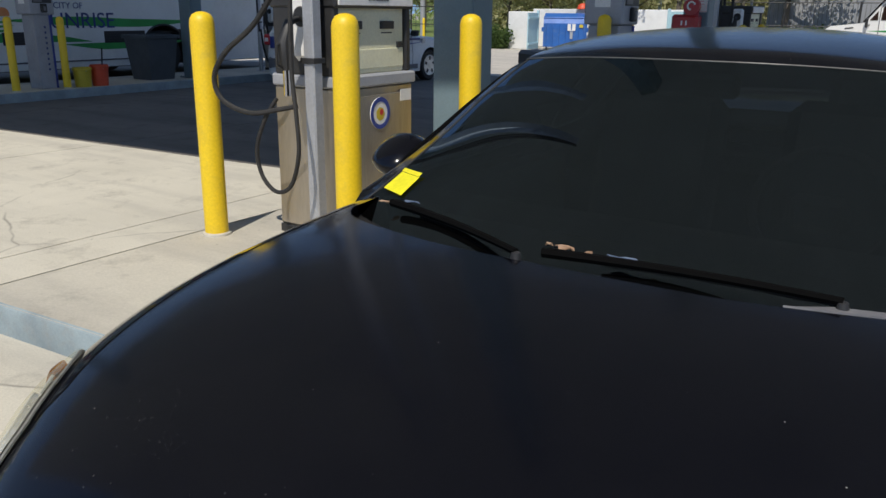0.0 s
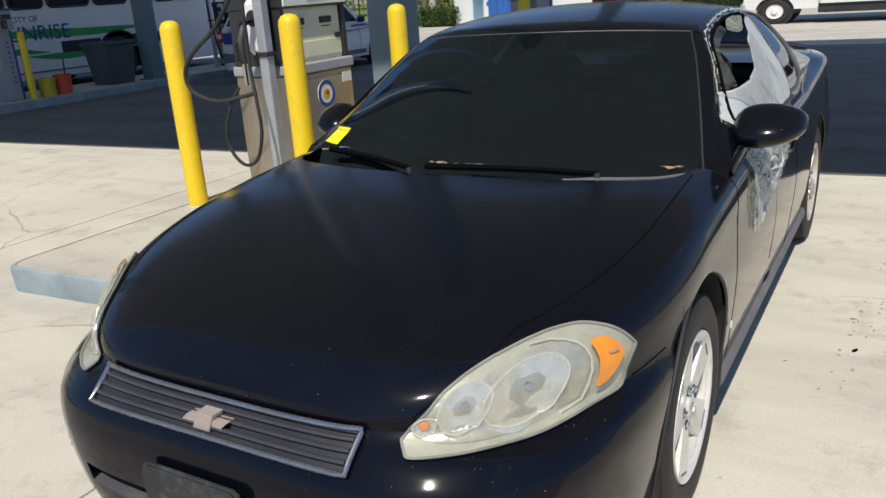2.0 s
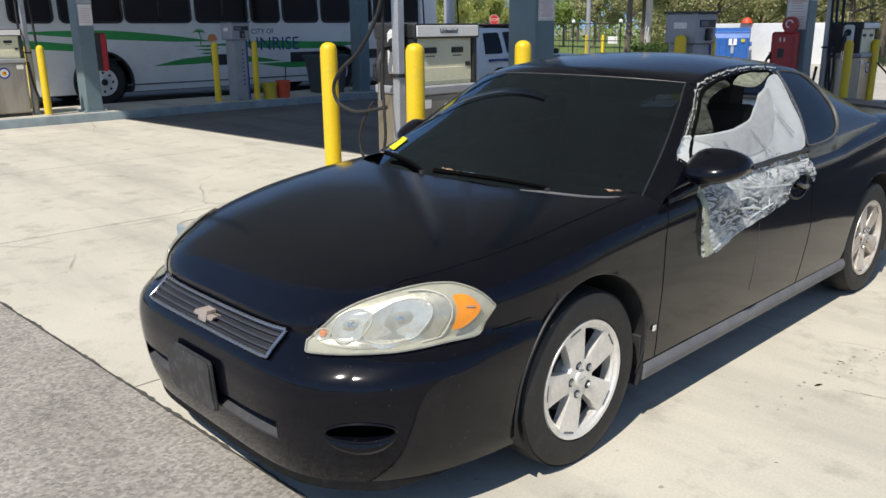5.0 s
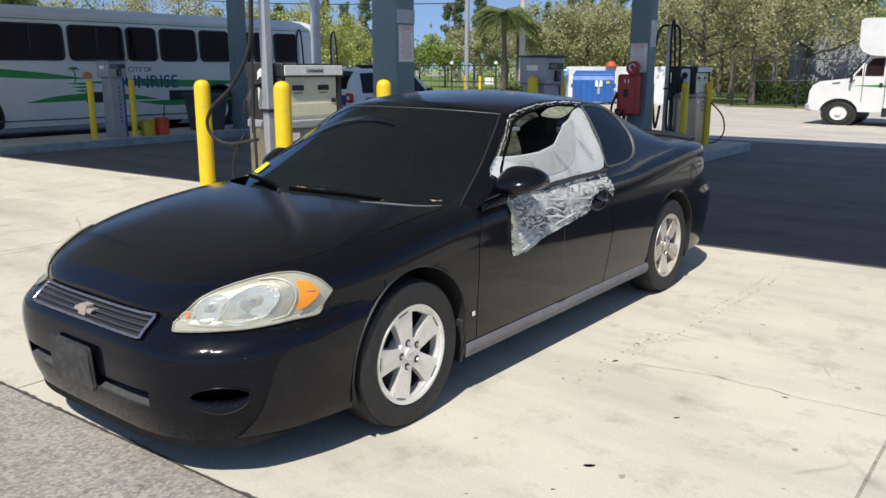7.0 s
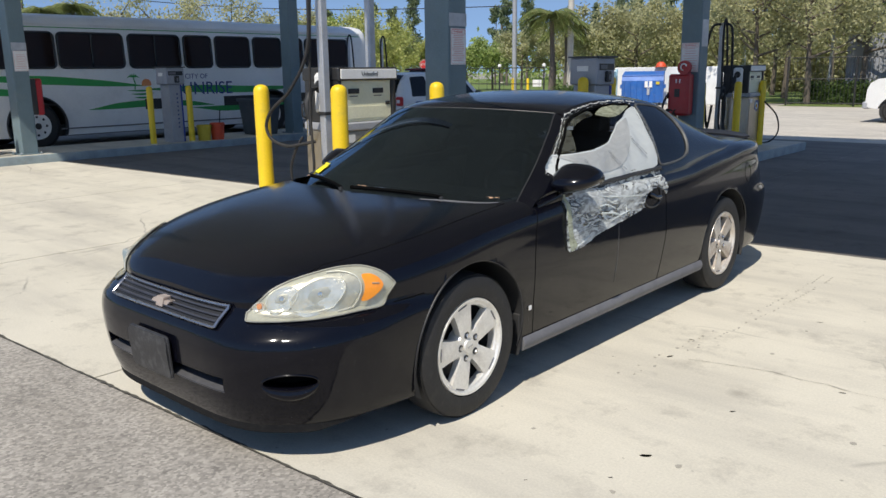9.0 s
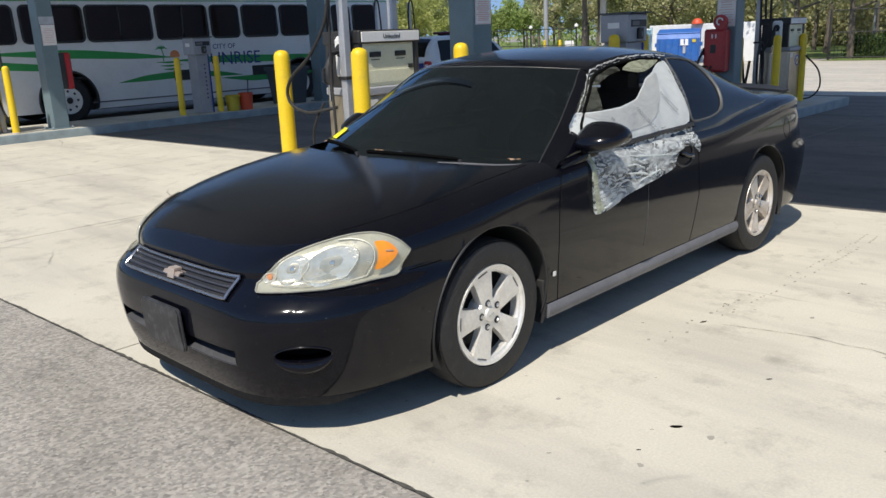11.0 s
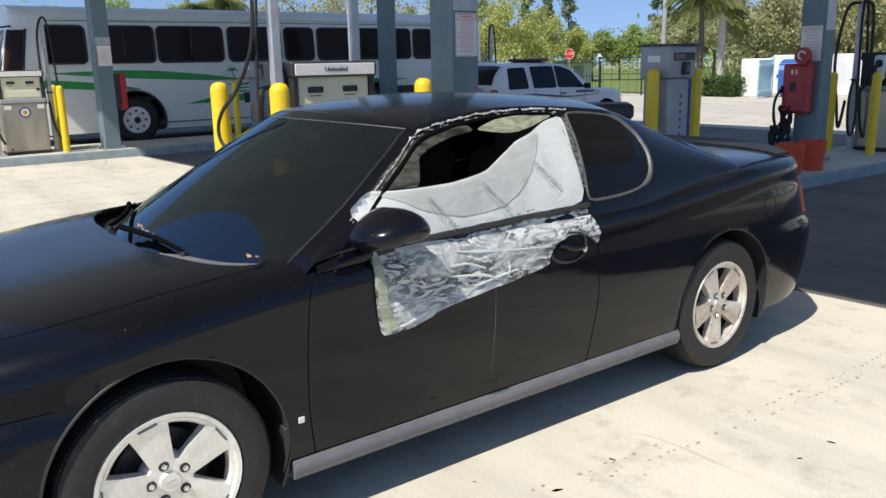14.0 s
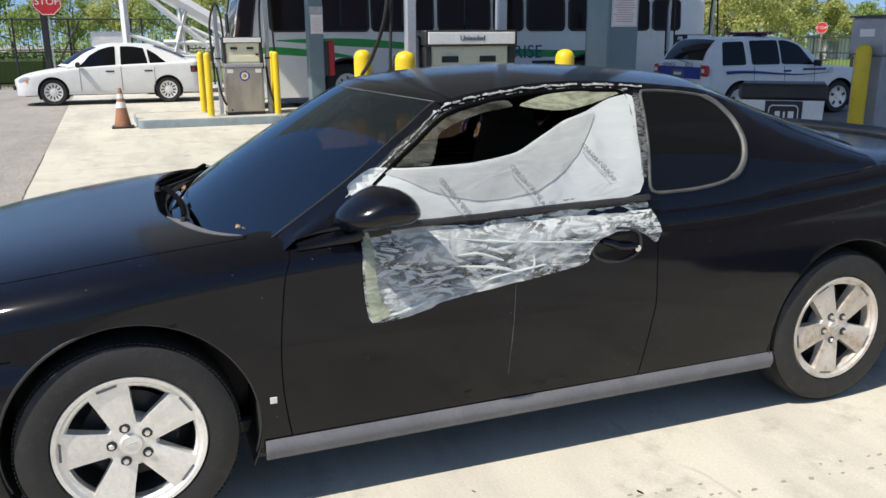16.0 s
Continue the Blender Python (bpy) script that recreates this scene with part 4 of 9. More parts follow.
def wheel(at, turn, phase, alloy=ALLOY):
    """Five-spoke alloy wheel whose face looks to +x before its turn."""
    rim = part("wheel", lathe([(0.192, -0.035), (0.190, 0.002), (0.196, 0.010), (0.204, 0.012), (0.212, 0.022), (0.224, 0.024), (0.228, 0.012), (0.226, -0.01), (0.226, -0.12), (0.21, -0.14)], 0, 48), alloy, coupe, "dull five-spoke alloy wheel")
    rim.location, rim.rotation_euler = at, (radians(phase), 0, radians(turn))
    part("tyre", lathe([(0.222, -0.17), (0.26, -0.185), (0.300, -0.183), (0.322, -0.165), (0.333, -0.13), (0.336, -0.08), (0.333, -0.02), (0.322, 0.015), (0.300, 0.027), (0.262, 0.029), (0.232, 0.022), (0.224, 0.006)], 0, 64), RUBBER, rim, "worn black tyre")
    blocks = []
    for k in range(130):
        w = 2 * math.pi * k / 130
        m = Matrix.Rotation(w, 4, "X")
        blocks.append(moved(box((0.026, 0.010, 0.0025), (0.0, 0, 0.3215), 0.0, Matrix.Rotation(radians(-38), 4, "Y")), m))
    part("tread", join(*blocks), RUBBER, rim, smooth=False)
    part("brake_disc", lathe([(0.0, -0.075), (0.145, -0.075), (0.145, -0.09), (0.0, -0.09)], 0, 32), DUSTBLACK, rim, "rusty grey brake disc")
    part("barrel", lathe([(0.0, -0.135), (0.18, -0.135), (0.19, -0.12), (0.194, -0.03)], 0, 32), BLACKIRON, rim)
    part("hub", lathe([(0.0, 0.014), (0.030, 0.014), (0.034, 0.010), (0.036, 0.006), (0.072, 0.004), (0.082, -0.012), (0.082, -0.06)], 0, 32), alloy, rim)
    badge = part("badge", box((0.004, 0.034, 0.008), (0.0155, 0, 0), 0.001), CHROME, rim)
    for k in range(5):
        w = 2 * math.pi * k / 5
        m = Matrix.Rotation(w, 4, "X")
        ring = []
        for r, half, x in ((0.055, 0.036, 0.004), (0.10, 0.043, 0.008), (0.15, 0.052, 0.010), (0.19, 0.061, 0.012), (0.208, 0.066, 0.012)):
            ring.append([(x, -half, r), (x + 0.002, -half * 0.55, r), (x + 0.002, half * 0.55, r), (x, half, r), (x - 0.035, half * 1.02, r), (x - 0.035, -half * 1.02, r)])
        pts = [p for row in ring for p in row]
        faces = [(i * 6 + j, i * 6 + (j + 1) % 6, (i + 1) * 6 + (j + 1) % 6, (i + 1) * 6 + j) for i in range(4) for j in range(6)]
        part("spoke", moved((pts, faces), m), alloy, rim, smooth=False)
        part("spoke_notch", moved(box((0.004, 0.06, 0.007), (0.0145, 0, 0.200), 0.001), m), GREYTRIM, rim)
        n = m
        part("lug_seat", moved(lathe([(0.0, 0.0075), (0.0165, 0.0075), (0.0165, -0.01)], 0, 14, (0, 0, 0.0575)), n), BLACKIRON, rim)
        part("lug_nut", moved(lathe([(0.0, 0.017), (0.008, 0.017), (0.0105, 0.013), (0.0105, 0.0)], 0, 6, (0, 0, 0.0575)), n), CHROME, rim)
    return rim


wheel((0.885, 0.012, HUB_Z - 0.006), 0, 15)
wheel((0.885, 2.807, HUB_Z), 0, 28, RUSTALLOY)
wheel((-0.885, 0.0, HUB_Z), 180, 0)
wheel((-0.885, 2.807, HUB_Z), 180, 30)

# cabin
us_ws, us_roof, us_rear = span(0.0, 0.335, 24), span(0.335, 0.80, 30), span(0.80, 1.0, 14)
ws_ = span(-1, 1, 40)
def screen(u, w):
    if u >= 0:
        return lid(u, w)
    a, b = np.array(lid(0.0, w)), np.array(lid(0.04, w))
    return tuple(a + (b - a) / np.linalg.norm(b - a) * 0.115 * u)


part("windshield", sheet(screen, [-1.0, -0.66, -0.33] + us_ws, span(-0.965, 0.965, 40), True), TINT, coupe, "dark tinted windscreen")
part("roof", sheet(lid, us_roof, ws_, True), DULLPAINT, coupe)
part("rear_window", sheet(lid, span(0.815, 0.985, 12), span(-0.93, 0.93, 30), True), DARKTINT, coupe, "dark tinted rear window")
part("rear_frame", join(sheet(lid, [0.80, 0.815], ws_, True), sheet(lid, [0.985, 1.0], ws_, True), sheet(lid, us_rear, [-1, -0.93], True), sheet(lid, us_rear, [0.93, 1], True)), BLACKPAINT, coupe)
part("windshield_trim", tube([lid(0.335, w) for w in span(-0.965, 0.965, 30)], 0.0028, 6), SEALRUBBER, coupe)
for s in (1, -1):
    part("pillar_trim", tube([screen(u, s * 0.965) for u in [-0.5, -0.25] + span(0.0, 0.335, 20)], 0.0036, 6), DUSTBLACK, coupe)
    part("pillar", sheet(lambda u, k, s=s: tuple(np.array(lid(u, s * 0.965)) * (1 - k) + np.array((s * cab_x(u), cab_y(u), cab_z(u))) * k), us_ws, [0, 0.5, 1.0], s > 0), BLACKPAINT, coupe)
    part("roof_edge", sheet(lambda u, k, s=s: tuple(np.array(lid(u, s)) * (1 - k) + np.array((s * cab_x(u), cab_y(u), cab_z(u))) * k), us_roof + us_rear[1:], [0, 0.5, 1.0], s > 0), BLACKPAINT, coupe)

DOOR_WIN = [(0.120, 0.05), (0.108, 0.38), (0.118, 0.62), (0.15, 0.78), (0.20, 0.86), (0.27, 0.90), (0.36, 0.925), (0.46, 0.945), (0.58, 0.945), (0.655, 0.945), (0.640, 0.5), (0.628, 0.05)]
QUARTER = [(0.646, 0.03), (0.655, 0.3), (0.669, 0.65), (0.681, 0.945), (0.697, 0.955), (0.72, 0.965), (0.755, 0.965), (0.79, 0.955), (0.808, 0.90), (0.822, 0.74), (0.824, 0.5), (0.815, 0.28), (0.80, 0.13), (0.773, 0.06), (0.735, 0.03), (0.70, 0.025)]


def dense(loop, n=4):
    out = []
    for (a, b), (c, d) in zip(loop, loop[1:] + loop[:1]):
        out += [(a + (c - a) * k / n, b + (d - b) * k / n) for k in range(n)]
    return out


def soften(loop, rounds=2):
    loop = dense(loop)
    for _ in range(rounds):
        n = len(loop)
        loop = [((loop[i - 1][0] + 2 * loop[i][0] + loop[(i + 1) % n][0]) / 4, (loop[i - 1][1] + 2 * loop[i][1] + loop[(i + 1) % n][1]) / 4) for i in range(n)]
    return loop


def fill(outer, holes=(), step=0.03, aspect=1.0):
    """Triangles over an outline with holes, with inner points on a grid."""
    from mathutils import geometry
    pts, edges = [], []
    def ring(loop):
        base = len(pts)
        pts.extend(Vector((a * aspect, b)) for a, b in loop)
        edges.extend((base + i, base + (i + 1) % len(loop)) for i in range(len(loop)))
    def inside(p, loop):
        c = False
        for i in range(len(loop)):
            (x1, y1), (x2, y2) = loop[i - 1], loop[i]
            if (y1 > p[1]) != (y2 > p[1]) and p[0] < (x2 - x1) * (p[1] - y1) / (y2 - y1) + x1:
                c = not c
        return c
    ring(outer)
    for h in holes:
        ring(h)
    xs, ys = [p[0] for p in outer], [p[1] for p in outer]
    a = min(xs) + step / aspect * 0.5
    while a < max(xs):
        b = min(ys) + step * 0.5
        while b < max(ys):
            p = (a, b)
            if inside(p, outer) and not any(inside(p, h) for h in holes):
                pts.append(Vector((a * aspect, b)))
            b += step
        a += step / aspect
    co, _, tris, *_ = geometry.delaunay_2d_cdt(pts, edges, [], 0, 1e-6)
    keep = []
    for t in tris:
        c = (sum(co[i].x for i in t) / 3 / aspect, sum(co[i].y for i in t) / 3)
        if inside(c, outer) and not any(inside(c, h) for h in holes):
            keep.append(tuple(t))
    return [(p.x / aspect, p.y) for p in co], keep


win_loop, quarter_loop = soften(DOOR_WIN, 1), soften(QUARTER, 2)
side_outer = [(u, -0.12 - 0.5 * max(0.0, min(1.0, (u - 0.66) / 0.1)) * (1 + max(0.0, u - 0.85) * 6)) for u in span(0.0, 1.0, 50)] + [(1.0, v) for v in span(0.0, 1.0, 8)][1:] + [(u, 1.0) for u in span(1.0, 0.0, 50)][1:] + [(0.0, v) for v in span(1.0, -0.12, 8)][1:-1]
flat, tris = fill(side_outer, (win_loop, quarter_loop), 0.07, 2.4)
for s in (1, -1):
    def lay(u, v, off=0.0, s=s):
        p, a, b = (Vector(flank(*k)) for k in ((u, v), (u + 0.004, v), (u, v + 0.01)))
        n = (a - p).cross(b - p).normalized()
        p += n * off
        return (s * p.x, p.y, p.z)
    turned = [t[::-1] for t in tris] if s < 0 else tris
    part("cabin_side", ([lay(u, v) for u, v in flat], turned), BLACKPAINT, coupe)
    qf, qt = fill(quarter_loop, (), 0.06, 2.4)
    part("quarter_glass", ([lay(u, v, 0.002) for u, v in qf], [t[::-1] for t in qt] if s < 0 else qt), DARKTINT if s > 0 else DOORTINT, coupe, "dark tinted quarter window")
    part("quarter_seal", tube([lay(u, v, 0.003) for u, v in quarter_loop], [0.0125 if u > 0.79 else 0.0065 for u, v in quarter_loop], 8, True), SEALRUBBER, coupe, "weathered grey window seal")
    part("window_seal", tube([lay(u, v, 0.003) for u, v in win_loop], 0.0085, 8, True), GAP, coupe)
    part("belt_moulding", tube([lay(u, 0.0, 0.010) for u in span(0.02, 0.642, 36)], [0.006 if u < 0.16 else 0.012 for u in span(0.02, 0.642, 36)], 8), BLACKIRON, coupe, "black belt moulding")
    part("belt_gap", sheet(lambda u, k, s=s: (s * (0.872 + 0.012 * k), cab_y(u), flank(u, 0.0)[2] - 0.03 + 0.02 * k), span(0.0, 0.66, 30), [0, 1], s > 0), BLACKPAINT, coupe)
    if s < 0:
        df, dt = fill(win_loop, (), 0.06, 2.4)
        part("door_glass", ([lay(u, v, -0.004) for u, v in df], [t[::-1] for t in dt]), DOORTINT, coupe, "dark brown-tinted door window")
    # plain corner panel between the pillar's foot and the mirror
    def sail(u, k, s=s):
        a = np.array(flank(u, 0.12))
        b = np.array(shell(1 + (a[1] - Y_FRONT) / (Y_REAR - Y_FRONT), 1.24))
        p = a * (1 - k) + b * k
        return (s * (p[0] + 0.004 + 0.006 * math.sin(math.pi * k)), p[1], p[2] + 0.002)
    part("sail_panel", sheet(sail, span(0.0, 0.17, 12), span(0, 1, 6), s < 0), BLACKPAINT, coupe)
    # mirror
    pts, faces = [], []
    for i in range(13):
        a = math.pi * i / 12
        for k in range(24):
            w = 2 * math.pi * k / 24
            x = -math.cos(a)
            r = math.sin(a) ** 0.75
            c = math.cos(w)
            yy = r * (c * 0.132 if c < 0 else 0.125 * c ** 0.6)
            zz = r * math.sin(w) * (0.078 if math.sin(w) > 0 else 0.064) * (1.0 - 0.18 * x) * (1.0 - 0.10 * max(0.0, c)) - 0.012 * r * max(0.0, c)
            ahead = max(0.0, -c)
            zz = zz * (1.0 - 0.30 * ahead if zz > 0 else 1.0 - 0.15 * (1 - ahead)) - 0.020 * r * ahead
            pts.append((s * ((0.953 if s > 0 else 0.975) + (0.118 if s > 0 else 0.10) * x), (0.801 if s > 0 else 0.905) + yy + 0.02 * x, (1.012 if s > 0 else 0.978) + zz + 0.008 * x))
    for i in range(12):
        for k in range(24):
            f = (i * 24 + k, i * 24 + (k + 1) % 24, (i + 1) * 24 + (k + 1) % 24, (i + 1) * 24 + k)
            faces.append(f if s > 0 else f[::-1])
    mir = part("wing_mirror", (pts, faces), DULLPAINT, coupe, "sun-dulled black wing mirror")
    part("mirror_stalk", tube([(s * 0.80, 0.73, 0.965), (s * 0.86, 0.755 if s > 0 else 0.81, 0.968), (s * 0.90, 0.77 if s > 0 else 0.875, 0.970)], [0.03, 0.026, 0.024], 10), DUSTBLACK, mir)
    part("mirror_glass", lathe([(0.0, 0.0), (0.05, 0.0)], 1, 20, (s * (0.953 if s > 0 else 0.975), 0.85 if s > 0 else 0.954, 1.0 if s > 0 else 0.968)), CHROME, mir)
    # door handle
    ring = [on_shell(1.550 + 0.034 * math.cos(a), 0.985 + 0.085 * math.sin(a), 0.003, s) for a in span(0, 2 * math.pi, 28)][:-1]
    hd = part("door_handle", tube(ring, 0.006, 8, True), DUSTBLACK, coupe, "recessed oval black door handle")
    part("pull", tube([on_shell(1.527 + 0.012 * k, 1.01 - 0.006 * k, 0.018, s) for k in range(5)], [0.008, 0.014, 0.015, 0.014, 0.010], 8), BLACKPAINT, hd)
    lock_at = on_shell(1.577, 0.97, 0.012, s)
    part("key_lock", lathe([(0.0, s * 0.006), (0.012, s * 0.006), (0.013, 0.0)], 0, 14, lock_at), CHROME, hd)
part("side_marker", box((0.004, 0.022, 0.022), (0.921, 0.447, 0.414), 0.001), SIGNWHITE, coupe, "small pale square inspection sticker")

# spoiler, cowl, wipers
def wing(u, v):
    x = -0.74 + 1.48 * u
    e = 1 - abs(2 * u - 1) ** 6
    return (x, 3.69 + 0.12 * v - 0.19 * (2 * u - 1) ** 2, 1.020 + 0.022 * v * e + 0.008 * e)


part("spoiler", thicken(sheet(wing, span(0, 1, 30), span(0, 1, 6)), -0.014), BLACKIRON, coupe, "low black boot spoiler")
for s in (1, -1):
    part("spoiler_leg", box((0.10, 0.14, 0.05), (s * 0.62, 3.56, 1.008), 0.012), BLACKPAINT, coupe)
    def lamp(u, v, s=s):
        t, q = 2.47 + 0.45 * u, 0.66 + 0.30 * v
        return on_shell(t, q, 0.004, s)
    part("tail_lamp", thicken(sheet(lamp, span(0, 1, 16), span(0, 1, 8), s < 0), -0.02), TAILRED, coupe, "red tail lamp")


def cowl(w, k):
    """Sunken shelf from under the bonnet's edge to the foot of the glass."""
    b = np.array(screen(-1.0, w))
    x = 0.80 * w
    a = np.array((x, hood_end(abs(x)) - 0.03, bonnet_z(x, hood_end(abs(x))) - 0.045))
    p = a * (1 - k) + b * k
    return (p[0], p[1], p[2] - 0.014 * math.sin(math.pi * k))


part("cowl", thicken(sheet(cowl, span(-0.965, 0.965, 40), [0.0, 0.3, 0.7, 1.05]), 0.010), COWLBLACK, coupe, "dusty black plastic cowl")
part("cowl_strip", thicken(sheet(lambda x, k: (x, hood_end(x) + 0.006 + 0.034 * k * min(1.0, (x - 0.44) / 0.08), bonnet_z(x, hood_end(x)) + 0.003 - 0.002 * k), span(0.44, 0.765, 16), [0.0, 0.5, 1.0]), 0.004), GREYTRIM, coupe, "faded grey cowl end strip")
for s in (1, -1):
    rim_ = [screen(-0.5, 0.96), screen(-0.25, 0.962), lid(0.0, 0.965), (cab_x(0), cab_y(0), cab_z(0)), flank(0.0, 0.55), flank(0.0, 0.12)]
    def foot(i, k, s=s):
        x, y, z = rim_[i]
        yy = y - 0.05 * k
        return (s * x, yy, z * (1 - k) + (bonnet_z(x, yy) - 0.006) * k)
    part("pillar_foot", sheet(foot, range(6), span(0, 1, 5), s > 0), BLACKPAINT, coupe, weld=True)
    corner = skin(1.10, 1.18, 1.30, 1.52, 12, 10)
    part("cowl_corner", corner if s > 0 else mirror(corner), BLACKPAINT, coupe, weld=True)
for x0, y0, x1, y1 in ((-0.63, 0.385, -0.12, 0.165), (-0.07, 0.195, 0.535, 0.235)):
    def glass_z(x, y):
        return 0.944 + 0.60 * max(0.0, y - (0.285 + 0.27 * (x / 0.80) ** 2))
    path = [(x0 + (x1 - x0) * k, y0 + (y1 - y0) * k + 0.02 * math.sin(math.pi * k), glass_z(x0 + (x1 - x0) * k, y0 + (y1 - y0) * k) + 0.010) for k in span(0, 1, 10)]
    wp = part("wiper", tube(path, [0.012 - 0.004 * k for k in span(0, 1, 10)], 6), GAP, coupe, "dusty black wiper arm")
    part("blade", tube([(x, y + 0.015, z - 0.012) for x, y, z in path[2:]], 0.006, 5), RUBBER, wp)
    part("pivot", lathe([(0.0, 0.022), (0.010, 0.018), (0.013, 0.0)], 2, 12, (x1, y1, path[-1][2] - 0.02)), DUSTBLACK, wp)

# lamps, grille, bumper details
LAMP = [(0.283, 0.918), (0.290, 0.935), (0.327, 1.064), (0.384, 1.267), (0.442, 1.342), (0.495, 1.366), (0.559, 1.385), (0.617, 1.380), (0.668, 1.336), (0.705, 1.224), (0.732, 1.09), (0.736, 1.077), (0.732, 1.062), (0.719, 1.032), (0.703, 1.004), (0.697, 0.962), (0.692, 0.953), (0.680, 0.952), (0.641, 0.951), (0.588, 0.940), (0.533, 0.928), (0.472, 0.921), (0.413, 0.920), (0.353, 0.918), (0.300, 0.916)]
TURN_SIGNAL = [(0.641, 1.222), (0.668, 1.211), (0.684, 1.170), (0.694, 1.117), (0.697, 1.083), (0.685, 1.049), (0.656, 1.015), (0.622, 1.010), (0.636, 1.057), (0.643, 1.125)]
lamp_loop, signal_loop = soften(LAMP, 2), soften(TURN_SIGNAL, 2)

def film_mat(name, colour, see, swirl, twist=2.5, edge=(0.36, 0.62), patch=0.0, rough=0.62, rumple=0.25):
    m, t, p = nodes_of(name)
    co = place_of(t)
    warp = add(t, "TexNoise", Scale=5.0, Detail=3.0)
    t.links.new(co, warp.inputs["Vector"])
    w = add(t, "TexNoise", Scale=swirl, Detail=8.0, Roughness=rough, Distortion=twist)
    pull = t.nodes.new("ShaderNodeMapping")
    pull.inputs["Scale"].default_value, pull.inputs["Rotation"].default_value = (1.0, 0.55, 1.5), (radians(-8), 0, 0)
    t.links.new(co, pull.inputs["Vector"])
    t.links.new(pull.outputs[0], w.inputs["Vector"])
    p.inputs["Roughness"].default_value = 0.25
    p.inputs["Base Color"].default_value = (*colour, 1)
    n = add(t, "Bump", Strength=rumple, Distance=0.02)
    crease = add(t, "TexNoise", Scale=7.0, Detail=3.0, Distortion=3.0)
    t.links.new(pull.outputs[0], crease.inputs["Vector"])
    t.links.new(crease.outputs["Fac"], n.inputs["Height"])
    t.links.new(n.outputs[0], p.inputs["Normal"])
    tl = add(t, "BsdfTranslucent", Color=(*colour, 1))
    body = add(t, "MixShader", Fac=0.35)
    t.links.new(p.outputs[0], body.inputs[1])
    t.links.new(tl.outputs[0], body.inputs[2])
    clear = add(t, "BsdfTransparent", Color=(0.93, 0.95, 0.95, 1))
    last = t.nodes.new("ShaderNodeMixShader")
    fac = ramp(t, w.outputs["Fac"], *edge, (see[0],) * 3, (see[1],) * 3)
    if patch:
        fac = mix(t, ramp(t, noise_at(t, pull.outputs[0], patch, 3.0), 0.36, 0.52), (0.12, 0.12, 0.12), fac)
    t.links.new(fac, last.inputs[0])
    t.links.new(body.outputs[0], last.inputs[1])
    t.links.new(clear.outputs[0], last.inputs[2])
    t.links.new(last.outputs[0], t.nodes["Material Output"].inputs[0])
    return m


FILM = film_mat("milky_plastic_film", (0.78, 0.82, 0.81), (0.0, 0.06), 4.0)
CLEARFILM = film_mat("clinging_clear_film", (0.86, 0.90, 0.89), (0.04, 0.80), 11.0, 4.0, (0.46, 0.53), 4.0, 0.62, 0.8)
DARKTAPE = film_mat("crackled_tape", (0.22, 0.23, 0.23), (0.0, 0.85), 22.0, 3.0, (0.42, 0.60))
GREYFILM = film_mat("grey_band_film", (0.57, 0.58, 0.57), (0.02, 0.2), 5.0)
TAPEFILM = film_mat("yellowed_masking_film", (0.60, 0.63, 0.45), (0.10, 0.55), 12.0)
DIMFILM = film_mat("dusty_masking_film", (0.26, 0.27, 0.22), (0.52, 0.90), 9.0)
m_, t_, p_ = nodes_of("hazy_lamp_lens")
p_.inputs["Base Color"].default_value, p_.inputs["Roughness"].default_value = (0.72, 0.71, 0.62, 1), 0.10
_tr = add(t_, "BsdfTransparent", Color=(0.97, 0.96, 0.90, 1))
_mx = t_.nodes.new("ShaderNodeMixShader")
t_.links.new(ramp(t_, noise_at(t_, place_of(t_), 9.0), 0.3, 0.7, (0.80,) * 3, (0.92,) * 3), _mx.inputs[0])
t_.links.new(p_.outputs[0], _mx.inputs[1])
t_.links.new(_tr.outputs[0], _mx.inputs[2])
t_.links.new(_mx.outputs[0], t_.nodes["Material Output"].inputs[0])
LENS = m_
LAMPCREAM = surf("yellowed_lamp_plastic", (0.50, 0.50, 0.43), (0.38, 0.38, 0.32), 22, 0.32, 0.25, bump=0.05, coat=0.6)
LAMPEDGE = surf("lamp_edge_plastic", (0.27, 0.27, 0.24), (0.16, 0.16, 0.14), 16, 0.4, bump=0.03)
LAMPRING = surf("bright_lamp_ring", (0.85, 0.85, 0.80), (0.72, 0.72, 0.67), 22, 0.22, 0.5, bump=0.03)
BEZEL = surf("grey_lamp_bezel", (0.66, 0.65, 0.59), (0.42, 0.41, 0.36), 14, 0.3, 0.7, bump=0.10)
bezel_loop = soften([(0.322, 0.955), (0.352, 1.075), (0.435, 1.255), (0.545, 1.325), (0.605, 1.300), (0.630, 1.22), (0.634, 1.13), (0.620, 1.04), (0.590, 0.985), (0.54, 0.955), (0.43, 0.938)], 2)
REFLECTOR = surf("lamp_reflector", (0.93, 0.92, 0.88), (0.66, 0.65, 0.60), 26, 0.22, 0.70, bump=0.30, fine=60, rvar=0.16)
CHROMEDULL = surf("tarnished_chrome", (0.42, 0.42, 0.44), (0.30, 0.30, 0.32), 12, 0.28, 0.9, bump=0.05, dirt=(0.2, 0.18, 0.15))
EMBLEM = surf("faded_gold_emblem", (0.62, 0.53, 0.47), (0.50, 0.42, 0.37), 25, 0.35, 0.4, bump=0.05)
GRILLE = surf("grille_bar_grey", (0.10, 0.10, 0.11), (0.07, 0.07, 0.08), 9, 0.35, 0.5, bump=0.03)

